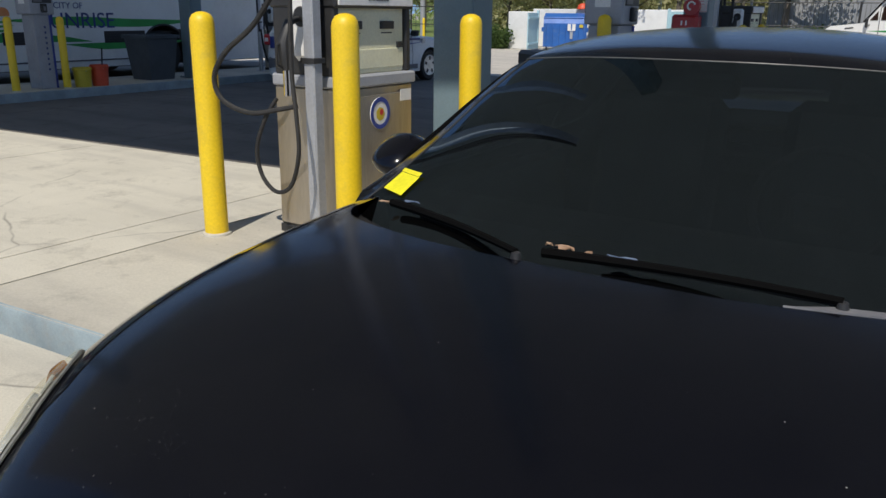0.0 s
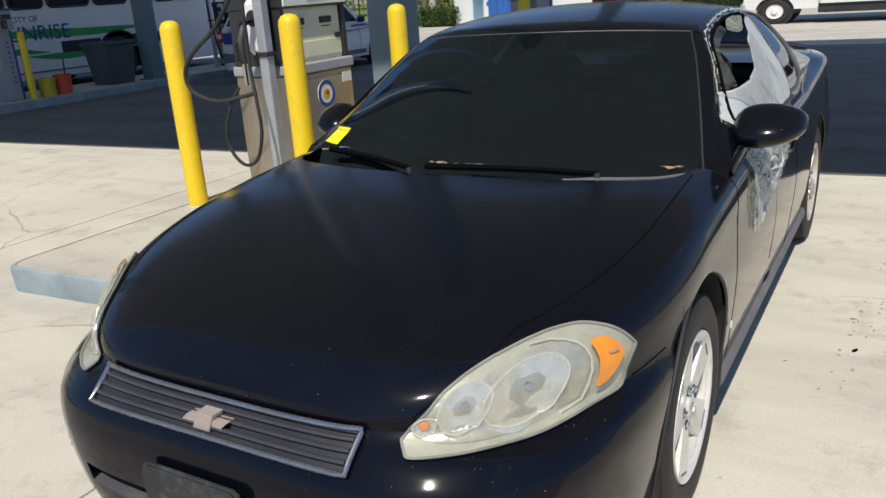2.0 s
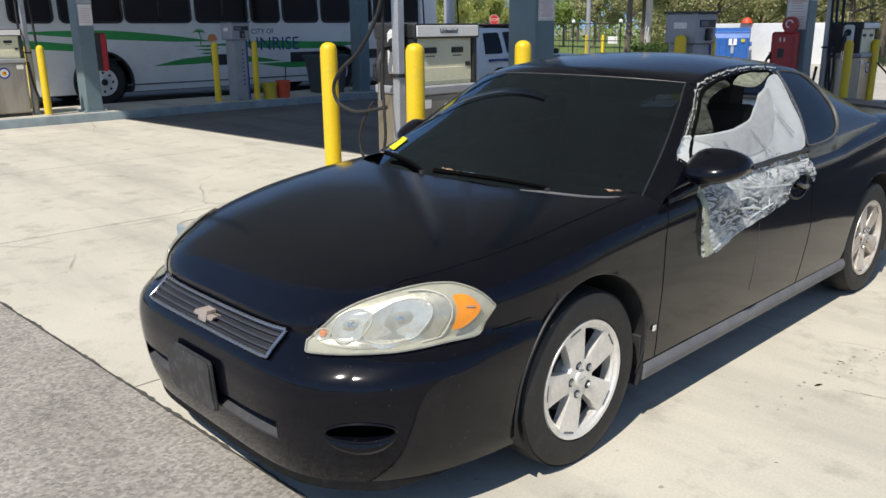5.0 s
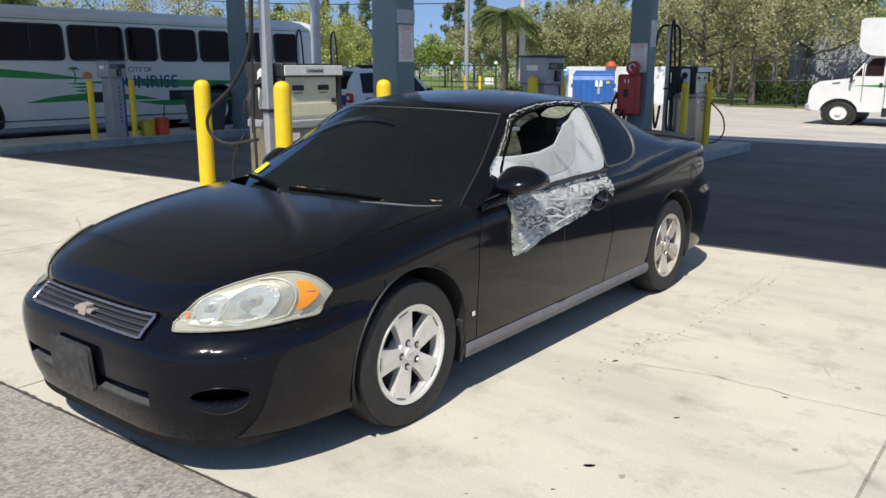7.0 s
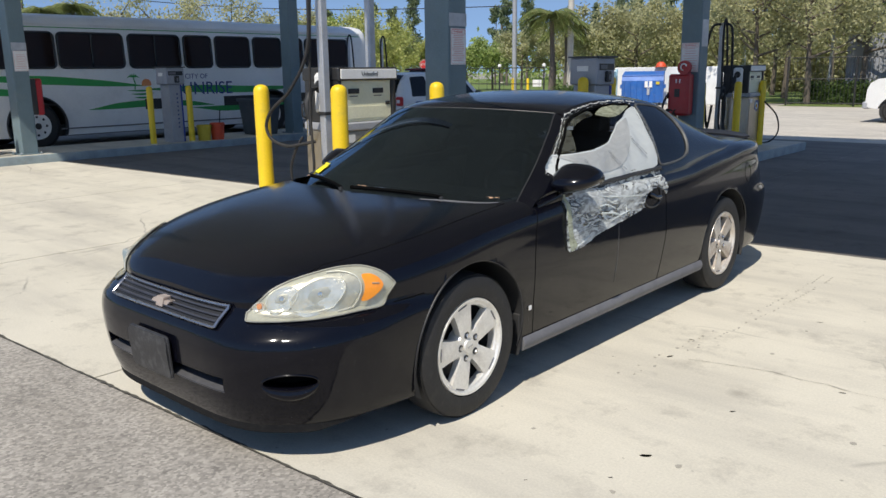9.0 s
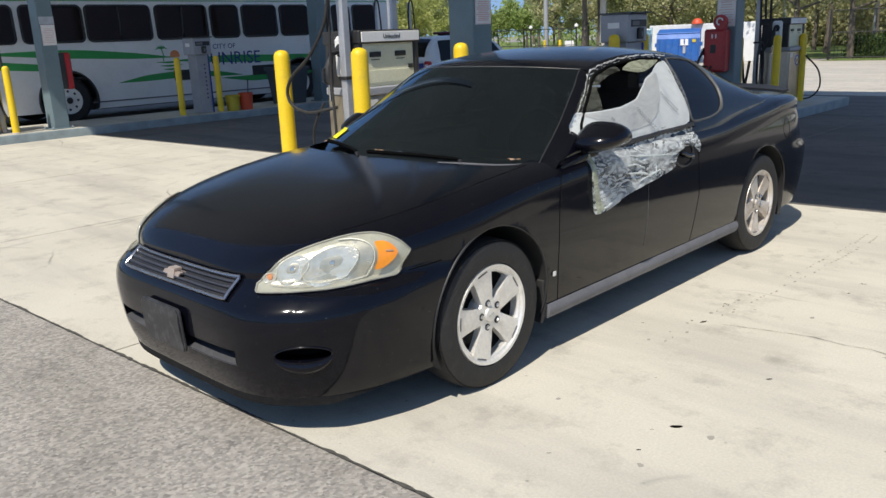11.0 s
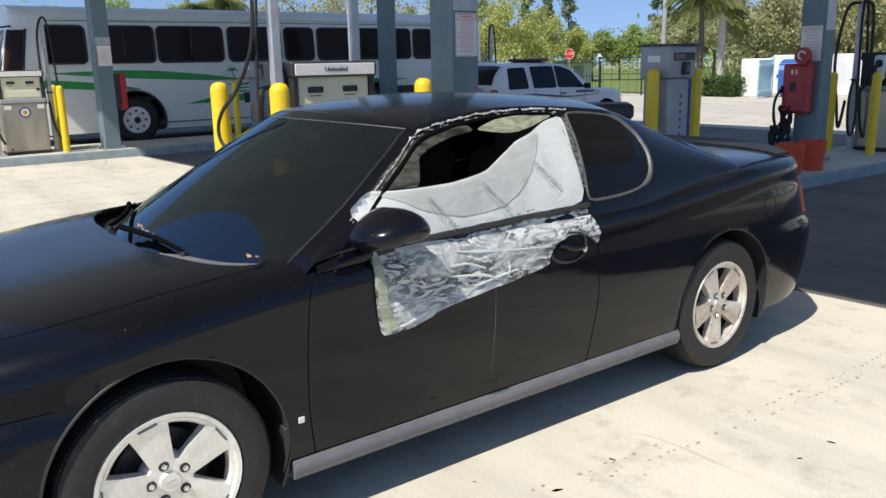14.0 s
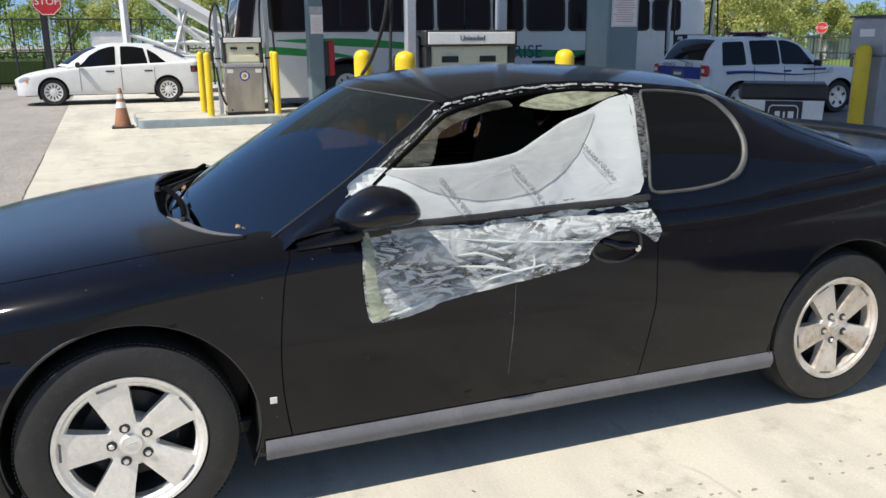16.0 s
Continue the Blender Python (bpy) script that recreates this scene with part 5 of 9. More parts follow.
for s in (1, -1):
    def swell(u, v):
        return max(0.0, 1 - ((u - 0.52) / 0.23) ** 2 - ((v - 1.12) / 0.24) ** 2)
    def cover(loop, off, step=0.05, bulge=0.0, s=s):
        f, t = fill(loop, (), step, 1.6)
        return [on_shell(u, v, off + bulge * swell(u, v), s) for u, v in f], (t if s > 0 else [k[::-1] for k in t])
    def dish(uc, vc, ru, up, down, lean, rim, s=s):
        def at(k, d):
            a_ = 2 * math.pi * k
            v = (up if math.sin(a_) > 0 else down) * math.sin(a_)
            e = min(d, 1.0)
            h = 0.004 + rim * e ** 2.2 - max(0.0, d - 1.0) / 0.07 * (rim - 0.001)
            return on_shell(uc + d * (ru * math.cos(a_) + lean * v), vc + d * v, h, s)
        return sheet(at, span(0, 1, 40), [0.0, 0.2, 0.4, 0.6, 0.75, 0.87, 0.95, 1.0, 1.03, 1.07], s > 0)
    lampob = part("headlamp", cover(lamp_loop, 0.003), LAMPCREAM, coupe, "cloudy yellowed headlamp with amber corner")
    part("lens", cover(lamp_loop, 0.013, 0.05, 0.012), LENS, lampob, "hazy plastic lens")
    part("lamp_rim", tube([on_shell(u, v, 0.007, s) for u, v in lamp_loop], 0.0032, 8, True), LAMPEDGE, lampob)
    part("bezel", cover(bezel_loop, 0.006, 0.05), BEZEL, lampob, "greyish chrome inner bezel")
    part("trim_ring", tube([on_shell(u, v, 0.011, s) for u, v in ((0.560, 1.345), (0.595, 1.325), (0.615, 1.285), (0.628, 1.24), (0.634, 1.19), (0.635, 1.13), (0.630, 1.07), (0.618, 1.02), (0.604, 0.99), (0.586, 0.97), (0.565, 0.958))], 0.0032, 6), LAMPRING, lampob)
    part("turn_signal", cover(signal_loop, 0.0168, 0.04, 0.012), AMBER, lampob, "amber turn signal")
    part("signal_mark", tube([on_shell(u, v, 0.0165 + 0.012 * swell(u, v), s) for u, v in ((0.664, 1.118), (0.674, 1.112), (0.684, 1.106))], 0.0042, 6), DEADLEAF, lampob)
    for uc, vc, ru, up, down, lean, rim in ((0.406, 1.11, 0.042, 0.155, 0.145, 0.125, 0.009), (0.508, 1.10, 0.075, 0.165, 0.150, 0.20, 0.011), (0.338, 1.026, 0.019, 0.06, 0.05, 0.08, 0.006)):
        part("bowl", dish(uc, vc, ru, up, down, lean, rim), REFLECTOR, lampob, "round chrome reflector bowl")
        part("bowl_ring", tube([on_shell(uc + ru * math.cos(a_) + lean * w, vc + w, 0.004 + rim, s) for a_, w in [(a_, (up if a_ < math.pi else down) * math.sin(a_)) for a_ in span(0, 2 * math.pi, 36)[:-1]]], 0.0022, 6, True), LAMPRING, lampob, "pale moulded ring")
        c = Vector(on_shell(uc, vc, 0.003, s))
        n = (Vector(on_shell(uc, vc, 0.05, s)) - c).normalized()
        m = Matrix.Translation(c) @ n.to_track_quat("Z", "Y").to_matrix().to_4x4()
        small = ru < 0.03
        part("side_reflector" if small else "bulb", moved(lathe([(0.0, 0.009), (0.009, 0.008), (0.013, 0.002)], 2, 12), m), SUNSETRED if small else CHROME, lampob, "small red corner reflector" if small else "")
    # fog lamp recess
    def recess(k, d, s=s):
        a_ = 2 * math.pi * k
        return Vector(on_shell(FOG[0] + FOG[2] * 1.02 * math.cos(a_), FOG[1] + FOG[3] * 1.02 * math.sin(a_), 0.001, s))
    back = Vector(on_shell(FOG[0], FOG[1], -0.07, s)) - Vector(on_shell(FOG[0], FOG[1], 0.0, s))
    fog = part("fog_recess", sheet(lambda k, d: tuple(recess(k, d) + back * d), span(0, 1, 32), [0, 0.5, 1.0], s > 0), BLACKPAINT, coupe, "black oval fog lamp recess")
    rim = [tuple(recess(k, 1) + back) for k in span(0, 1, 32)[:-1]]
    part("recess_back", (rim, [tuple(range(len(rim)))]), GAP, fog, smooth=False)
    part("scoop", thicken(sheet(lambda k, d, s=s: on_shell(FOG[0] + FOG[2] * 1.05 * math.cos(math.pi * (1 + k)), FOG[1] - 0.004 + (FOG[3] + 0.10 * d) * math.sin(math.pi * (1 + k)) , 0.002 + 0.014 * math.sin(math.pi * min(d * 0.9 + 0.1, 1.0)) * math.sin(math.pi * k), s), span(0.02, 0.98, 24), span(0, 1, 6), s < 0), -0.004), BLACKPAINT, fog, "glossy lower lip")
    part("fog_lip", tube([tuple(recess(k, 0)) for k in span(0, 1, 32)[:-1]], 0.004, 6, True), BLACKPAINT, fog)



def grille_pt(u, v, off=0.0):
    """u -1..1 across, v 0..1 from the bumper up to the hood's lip."""
    q = 0.845 + 0.185 * v
    z0 = sill(-0.95) + min(q, 1.0) * (shoulder(-0.95) - sill(-0.95))
    t = 2 / math.pi * math.asin(min(0.412 * abs(u) / side_w(z0), 1.0) ** (front_n(z0) / 2))
    x, y, z = on_shell(max(t, 0.002), q, off)
    return (x if u >= 0 else -x, y, z)


gr = part("grille", sheet(lambda u, v: grille_pt(u, v, 0.003), span(-1, 1, 40), span(0, 1, 6)), BLACKIRON, coupe, "chrome-edged grille with grey bars")
frame_path = [grille_pt(u, 0.0, 0.012) for u in span(-1, 1, 40)] + [grille_pt(1, v, 0.012) for v in span(0, 1, 4)][1:] + [grille_pt(u, 1.0, 0.012) for u in span(1, -1, 40)][1:] + [grille_pt(-1, v, 0.012) for v in span(1, 0, 4)][1:-1]
part("grille_frame", tube(frame_path, 0.007, 8, True), CHROMEDULL, gr, "tarnished chrome surround")
for v in (0.22, 0.42, 0.62, 0.82):
    part("bar", tube([grille_pt(u, v, 0.010) for u in span(-0.98, 0.98, 40)], 0.0062, 6), GRILLE, gr)
emblem = []
for a, b, o in ((1.10, 0.40, 0.0), (0.46, 1.05, 0.003)):
    emblem.append(prism([(-0.058 * a - 0.01, -0.022 * b), (0.058 * a - 0.01, -0.022 * b), (0.058 * a + 0.01, 0.022 * b), (-0.058 * a + 0.01, 0.022 * b)], 1, -0.990 - o, -0.960 + o))
part("emblem", moved(join(*emblem), Matrix.Translation((0, 0.008, 0.603))), EMBLEM, gr, "tarnished cross-shaped metal emblem", smooth=False)
PLATEBLACK = surf("scuffed_plate_plastic", (0.020, 0.020, 0.022), (0.035, 0.035, 0.036), 7, 0.45, bump=0.1, dirt=(0.15, 0.15, 0.15), dirt_amount=0.55)
plate = part("plate_holder", thicken(sheet(lambda u, v: (-0.012 + 0.156 * u * (1 - 0.10 * max(0.0, abs(2 * v - 1) - 0.8) / 0.2), plan(0.06 * abs(u), 0.28 + 0.21 * v)[1] - 0.021, 0.302 + 0.180 * v), span(-1, 1, 12), [0, 0.03, 0.1, 0.3, 0.5, 0.7, 0.9, 0.97, 1]), -0.012), PLATEBLACK, coupe, "empty black licence plate holder")
part("plate_edge", tube([(-0.012 + 0.156 * u, plan(0.06, z)[1] - 0.021, z) for u, z in ((-0.9, 0.302), (0.9, 0.302), (0.985, 0.309), (1, 0.318), (1, 0.466), (0.985, 0.475), (0.9, 0.482), (-0.9, 0.482), (-0.985, 0.475), (-1, 0.466), (-1, 0.318), (-0.985, 0.309))], 0.006, 6, True), PLATEBLACK, plate)
for u in (-1, 1):
    part("screw", lathe([(0.0, -1.048), (0.008, -1.046), (0.009, -1.033)], 1, 8, (0.08 * u, 0, 0.462)), BLACKIRON, plate)


def intake_pt(u, v, off):
    t, q = INTAKE[0] * abs(u), INTAKE[1] + (INTAKE[2] - INTAKE[1]) * v
    x, y, z = on_shell(max(t, 0.002), q, off)
    return (x if u >= 0 else -x, y, z)


air = part("air_intake", sheet(lambda u, v: tuple(np.array(intake_pt(u, v, 0.0)) + (0, 0.09, 0)), span(-1, 1, 40), span(-0.1, 1.1, 5)), GAP, coupe, "black lower air intake")
part("intake_shelf", thicken(sheet(lambda u, v: tuple(np.array(intake_pt(u, 0.0, 0.001)) + (0, 0.09 * v, 0.02 * v)), span(-1, 1, 40), [0, 1]), -0.008), SHELFGREY, air, "sunlit grey intake shelf")
part("intake_roof", sheet(lambda u, v: tuple(np.array(intake_pt(u, 1.0, 0.001)) + (0, 0.09 * v, 0)), span(-1, 1, 40), [0, 1]), BLACKPAINT, air)
for u in (-1, 1):
    part("intake_end", sheet(lambda v, d, u=u: tuple(np.array(intake_pt(u, v, 0.001)) + (0, 0.09 * d, 0)), span(0, 1, 4), [0, 1]), BLACKPAINT, air)

# stickers and fallen leaves at the windscreen
def on_lid(u, w, off):
    p, a, b = (Vector(lid(*k)) for k in ((u, w), (u + 0.004, w), (u, w + 0.01)))
    n = (b - p).cross(a - p).normalized()
    if n.z < 0:
        n.negate()
    return tuple(p + n * off)


sticker = part("sticker", sheet(lambda u, w: on_lid(u, w, 0.006), span(0.002, 0.040, 6), span(-0.935, -0.80, 6), True), PAPERYELLOW, coupe, "yellow paper notice stuck to the glass")
part("curled_edge", sheet(lambda u, w: on_lid(u, w, 0.008 + 0.25 * (u - 0.040)), span(0.040, 0.047, 3), span(-0.935, -0.80, 6), True), PAPERYELLOW, sticker)
rng = random.Random(4)
for x, y, z, s, material in ((0.715, 0.395, 0.952, 0.042, DEADLEAF), (0.745, 0.41, 0.952, 0.026, DEADLEAF), (-0.045, 0.262, 0.958, 0.042, DEADLEAF), (0.012, 0.256, 0.958, 0.022, DEADLEAF), (-0.09, 0.270, 0.958, 0.022, DEADLEAF), (0.10, 0.238, 0.963, 0.058, SCRAPBLUE), (0.165, 0.25, 0.958, 0.018, DEADLEAF), (-0.665, 0.395, 0.955, 0.032, DEADLEAF), (-0.575, 0.40, 0.966, 0.042, SCRAPBLUE)):
    s *= 0.6
    z -= 0.010
    loop = [(x + s * rng.uniform(0.7, 1.2) * math.cos(a), y + 0.35 * s * rng.uniform(0.7, 1.2) * math.sin(a)) for a in span(0, 2 * math.pi, 9)[:-1]]
    pts = [(px, py, z + rng.uniform(0, 0.009)) for px, py in loop] + [(x + rng.uniform(-0.3, 0.3) * s, y, z + 0.008)]
    n = len(loop)
    ob = part("fallen_leaf" if material is DEADLEAF else "plastic_scrap", thicken((pts, [(i, (i + 1) % n, n) for i in range(n)]), 0.002), material, label="dry brown leaf lying on the car's cowl" if material is DEADLEAF else "pale blue plastic scrap on the car's cowl")
    ob["category"] = "leaf" if material is DEADLEAF else "litter"

# interior
part("cabin_floor", box((1.30, 2.3, 0.05), (0, 1.6, 0.34), 0.01), INTERIOR, coupe)
part("dashboard", thicken(sheet(lambda u, v: (-0.70 + 1.4 * u, 0.45 + 0.45 * v, 0.93 - 0.10 * v * v + 0.03 * math.sin(math.pi * v)), span(0, 1, 12), span(0, 1, 8)), 0.10), INTERIOR, coupe, "dark dashboard")
for sx in (0.36, -0.36):
    seat = part("seat", box((0.52, 0.52, 0.16), (sx, 1.45, 0.52), 0.05), INTERIOR, coupe, "dark cloth front seat")
    part("backrest", box((0.50, 0.15, 0.62), (sx, 1.80, 0.86), 0.05, Matrix.Rotation(radians(-15), 4, "X")), INTERIOR, seat)
    part("headrest", box((0.26, 0.10, 0.17), (sx, 1.90, 1.20), 0.04), INTERIOR, seat)
part("rear_bench", box((1.2, 0.5, 0.5), (0, 2.45, 0.62), 0.06), INTERIOR, coupe)
part("parcel_shelf", box((1.30, 0.6, 0.03), (0, 2.75, 0.98), 0.01), INTERIOR, coupe)
whl = part("steering_wheel", tube([(0.37 + 0.18 * math.cos(a), 1.02 + 0.08 * math.sin(a), 0.95 + 0.155 * math.sin(a)) for a in span(0, 2 * math.pi, 28)][:-1], 0.014, 8, True), INTERIOR, coupe, "dark steering wheel")
part("boss", box((0.16, 0.05, 0.10), (0.37, 1.01, 0.94), 0.02), INTERIOR, whl)
part("door_card", box((0.05, 1.2, 0.55), (-0.82, 1.3, 0.62), 0.02), INTERIOR, coupe)
part("door_card", box((0.05, 1.2, 0.55), (0.82, 1.3, 0.62), 0.02), INTERIOR, coupe)

# black bar put where the windscreen reflects a dark hose
part("reflection_bar", box((0.25, 0.035, 0.07), (0.0, 1.00, 1.27), 0.016), BLACKIRON, coupe, "black bar behind the windscreen, standing in for a dark reflection")

# plastic film over the broken window
_inv_y, _inv_u = [cab_y(u) for u in span(0, 1, 200)], span(0, 1, 200)


def side_x(y, z):
    """How far out the car's flank stands at a point of its side view."""
    u = float(np.interp(y, _inv_y, _inv_u))
    z0, z1 = flank(u, 0.0)[2], cab_z(u)
    if z >= z0:
        return flank(u, min((z - z0) / max(z1 - z0, 0.02), 1.0))[0]
    zs, zc = shoulder(y), crest(y)
    if z <= zs:
        return side_w(z)
    k = min(((z - zs) / (zc - zs)) ** 2, 0.95)
    return max(side_w(zs) * (1 - k * k) ** 0.25, flank(u, 0.0)[0])


def film(name, outline, material, label, off=0.012, wave=0.006, step=0.02, rounds=1, seed=0.0, slack=None):
    loop = soften(outline, rounds)
    f, t = fill(loop, (), step)
    pts = []
    for y, z in f:
        w = wave * (noise.noise((y * 9 + seed, z * 9, 1.3)) + 0.6 * noise.noise((y * 25, z * 25 + seed, 2.1)))
        extra = slack(y, z) if slack else 0.0
        pts.append((side_x(y, z) + off + w + extra, y, z))
    ob = part(name, (pts, t), material, label=label)
    return ob


UPPER = [(0.74, 1.07), (0.748, 1.045), (0.775, 0.99), (0.83, 0.958), (0.96, 0.956), (1.2, 0.958), (1.5, 0.965), (1.826, 0.976), (1.845, 1.16), (1.90, 1.328), (1.787, 1.312), (1.67, 1.27), (1.567, 1.242), (1.462, 1.197), (1.352, 1.147), (1.254, 1.13), (1.16, 1.121), (1.038, 1.117), (0.903, 1.116), (0.832, 1.119), (0.793, 1.104)]
pane = film("window_film", UPPER, FILM, "milky plastic film taped over the broken side window", 0.014, 0.007, 0.022)
pane["category"] = "plastic film"
# grey overlay: dark cabin behind the thin film, put into its colour
GREY_BAND = [(0.83, 1.112), (0.905, 1.112), (1.041, 1.112), (1.164, 1.114), (1.271, 1.126), (1.362, 1.146), (1.466, 1.195), (1.571, 1.239), (1.714, 1.273), (1.648, 1.198), (1.579, 1.126), (1.484, 1.061), (1.398, 1.018), (1.288, 1.003), (1.183, 1.001), (1.084, 1.021), (1.007, 1.044), (0.927, 1.085)]
film("grey_band", GREY_BAND, GREYFILM, "grey band on the film, toned for the dark cabin behind", 0.019, 0.007, 0.022).parent = pane
film("film_scrap", [(0.800, 1.075), (0.875, 1.119), (0.975, 1.120), (1.035, 1.119), (1.062, 1.164), (1.085, 1.215), (1.155, 1.246), (1.275, 1.279), (1.395, 1.294), (1.375, 1.319), (1.155, 1.295), (0.995, 1.222), (0.890, 1.150)], DIMFILM, "torn yellowed masking film round the broken window", 0.006, 0.006, 0.02)["category"] = "plastic film"
film("film_scrap", [(1.395, 1.296), (1.575, 1.272), (1.715, 1.294), (1.895, 1.339), (1.725, 1.344), (1.535, 1.332)], TAPEFILM, "torn yellowed masking film round the broken window", 0.006, 0.006, 0.02)["category"] = "plastic film"
LOWER = [(0.764, 0.93), (0.752, 0.825), (0.757, 0.712), (0.773, 0.629), (0.903, 0.644), (0.982, 0.662), (1.006, 0.679), (1.270, 0.712), (1.577, 0.751), (1.592, 0.800), (1.632, 0.843), (1.696, 0.859), (1.783, 0.854), (1.829, 0.828), (1.862, 0.802), (1.888, 0.844), (1.859, 0.917), (1.832, 0.965), (1.51, 0.956), (1.21, 0.948), (1.0, 0.935)]
loose = film("loose_film", LOWER, CLEARFILM, "clear wrinkled plastic film clinging to the car door", 0.010, 0.010, 0.02, seed=7.0)
loose["category"] = "plastic film"
for ridge, r in (([(1.042, 0.893), (1.155, 0.876), (1.267, 0.861), (1.415, 0.846), (1.597, 0.830)], 0.006), ([(1.069, 0.831), (1.151, 0.836), (1.248, 0.798)], 0.008), ([(1.042, 0.799), (1.176, 0.784), (1.261, 0.769), (1.297, 0.746)], 0.010), ([(1.351, 0.829), (1.369, 0.787), (1.356, 0.746)], 0.006), ([(1.172, 0.734), (1.259, 0.751), (1.411, 0.769)], 0.007), ([(0.782, 0.649), (0.870, 0.659), (0.974, 0.692)], 0.009)):
    line = soften(ridge + ridge[::-1], 2)[:len(soften(ridge + ridge[::-1], 2)) // 2]
    n_ = len(line) - 1
    part("crease", tube([(side_x(y, z) + 0.012, y, z) for y, z in line], [0.55 * r * (0.2 + math.sin(math.pi * i / n_)) for i in range(n_ + 1)], 6), FILM, loose, "raised white crease")
film("film_tape", [(1.822, 1.04), (1.846, 1.037), (1.872, 1.13), (1.928, 1.325), (1.892, 1.328), (1.852, 1.2)], DARKTAPE, "clear crackled tape strip along the door pillar", 0.020, 0.004, 0.015)["category"] = "tape"
film("film_tape", [(0.764, 0.93), (0.79, 0.93), (0.80, 0.72), (0.845, 0.660), (0.775, 0.632), (0.757, 0.75)], TAPEFILM, "yellowed tape edge on the car door", 0.018, 0.004, 0.015)["category"] = "tape"
INK = surf("grey_print", (0.27, 0.28, 0.29), (0.2, 0.21, 0.22), 9, 0.6, bump=0.0)
film_words = thing("film_print", "grey printed words repeating across the plastic film", "print")
for y, z, a in ((1.089, 1.024, -58), (1.358, 1.052, -56), (1.65, 1.111, -54)):
    lean = math.atan2(0.86 - 0.63, 0.38)
    m = Matrix.Translation((side_x(y, z) + 0.028, y, z)) @ Matrix.Rotation(-lean, 4, "Y") @ FACE_X @ Matrix.Rotation(radians(a), 4, "Z")
    words("print_line", "CRASH WRAP", 0.025, m, INK, film_words, 0.0003)
    part("print_bar", moved(box((0.13, 0.0022, 0.0006), (0.01, -0.022, 0.0)), m), INK, film_words)
part("drip_mark", tube([on_shell(1.417 - 0.008 * k, 0.90 - 0.62 * k, 0.0006) for k in span(0, 1, 14)], [0.0003 + 0.0008 * k for k in span(0, 1, 14)], 5), GREYTRIM, coupe, "pale dried drip down the door")
# glue and torn tape along the roof's edge
RESIDUE = surf("dirty_white_tape", (0.58, 0.58, 0.55), (0.42, 0.42, 0.40), 40, 0.6, bump=0.05)
bits = []
rng = random.Random(11)


def ragged(us, v_at, wide, gate, seed):
    """A torn ribbon that follows the roof's edge, with breaks and an uneven width."""
    rows = []
    for u in us:
        k = noise.noise((u * 60, seed, 0.0)) + 0.6 * noise.noise((u * 190, seed, 3.0))
        if k < gate:
            if len(rows) > 1:
                bits.append(ribbon(rows))
            rows = []
            continue
        v, h = v_at(u) + 0.012 * noise.noise((u * 45, seed, 7.0)), wide * (0.25 + 0.9 * (k - gate)) * rng.uniform(0.5, 1.3)
        rows.append((u, v, h))
    if len(rows) > 1:
        bits.append(ribbon(rows))


def ribbon(rows):
    pts = []
    for u, v, h in rows:
        p, up = Vector(flank(u, v)), Vector(flank(u, min(v + 0.05, 1.05))) - Vector(flank(u, v))
        up.normalize()
        lift = Vector((0.005, 0, 0.004))
        pts += [tuple(p + lift), tuple(p + up * h + lift * 1.5)]
    return thicken((pts, [(2 * i, 2 * i + 2, 2 * i + 3, 2 * i + 1) for i in range(len(rows) - 1)]), 0.0012)


ragged(span(0.10, 0.69, 430), lambda u: min(0.985, 0.93 + 0.3 * (u - 0.12)), 0.010, -0.34, 1.0)
ragged(span(0.10, 0.66, 390), lambda u: min(0.955, 0.87 + 0.45 * (u - 0.12)), 0.006, 0.02, 5.0)
for i in range(12):
    u = rng.uniform(0.15, 0.62)
    p, l = Vector(flank(u, 0.97)) + Vector((0.006, 0, 0.006)), rng.uniform(0.008, 0.016)
    a = [p, p + Vector((0.002, l, 0.3 * l)), p + Vector((0.006, 0.6 * l, 0.9 * l)), p + Vector((0.003, -0.2 * l, 0.5 * l))]
    bits.append(thicken(([tuple(k) for k in a], [(0, 1, 2, 3)]), 0.0012))
tagged(part("tape_residue", join(*bits), RESIDUE, label="torn white tape residue along the car's roof edge", smooth=False), category="tape residue", kind="stuff")

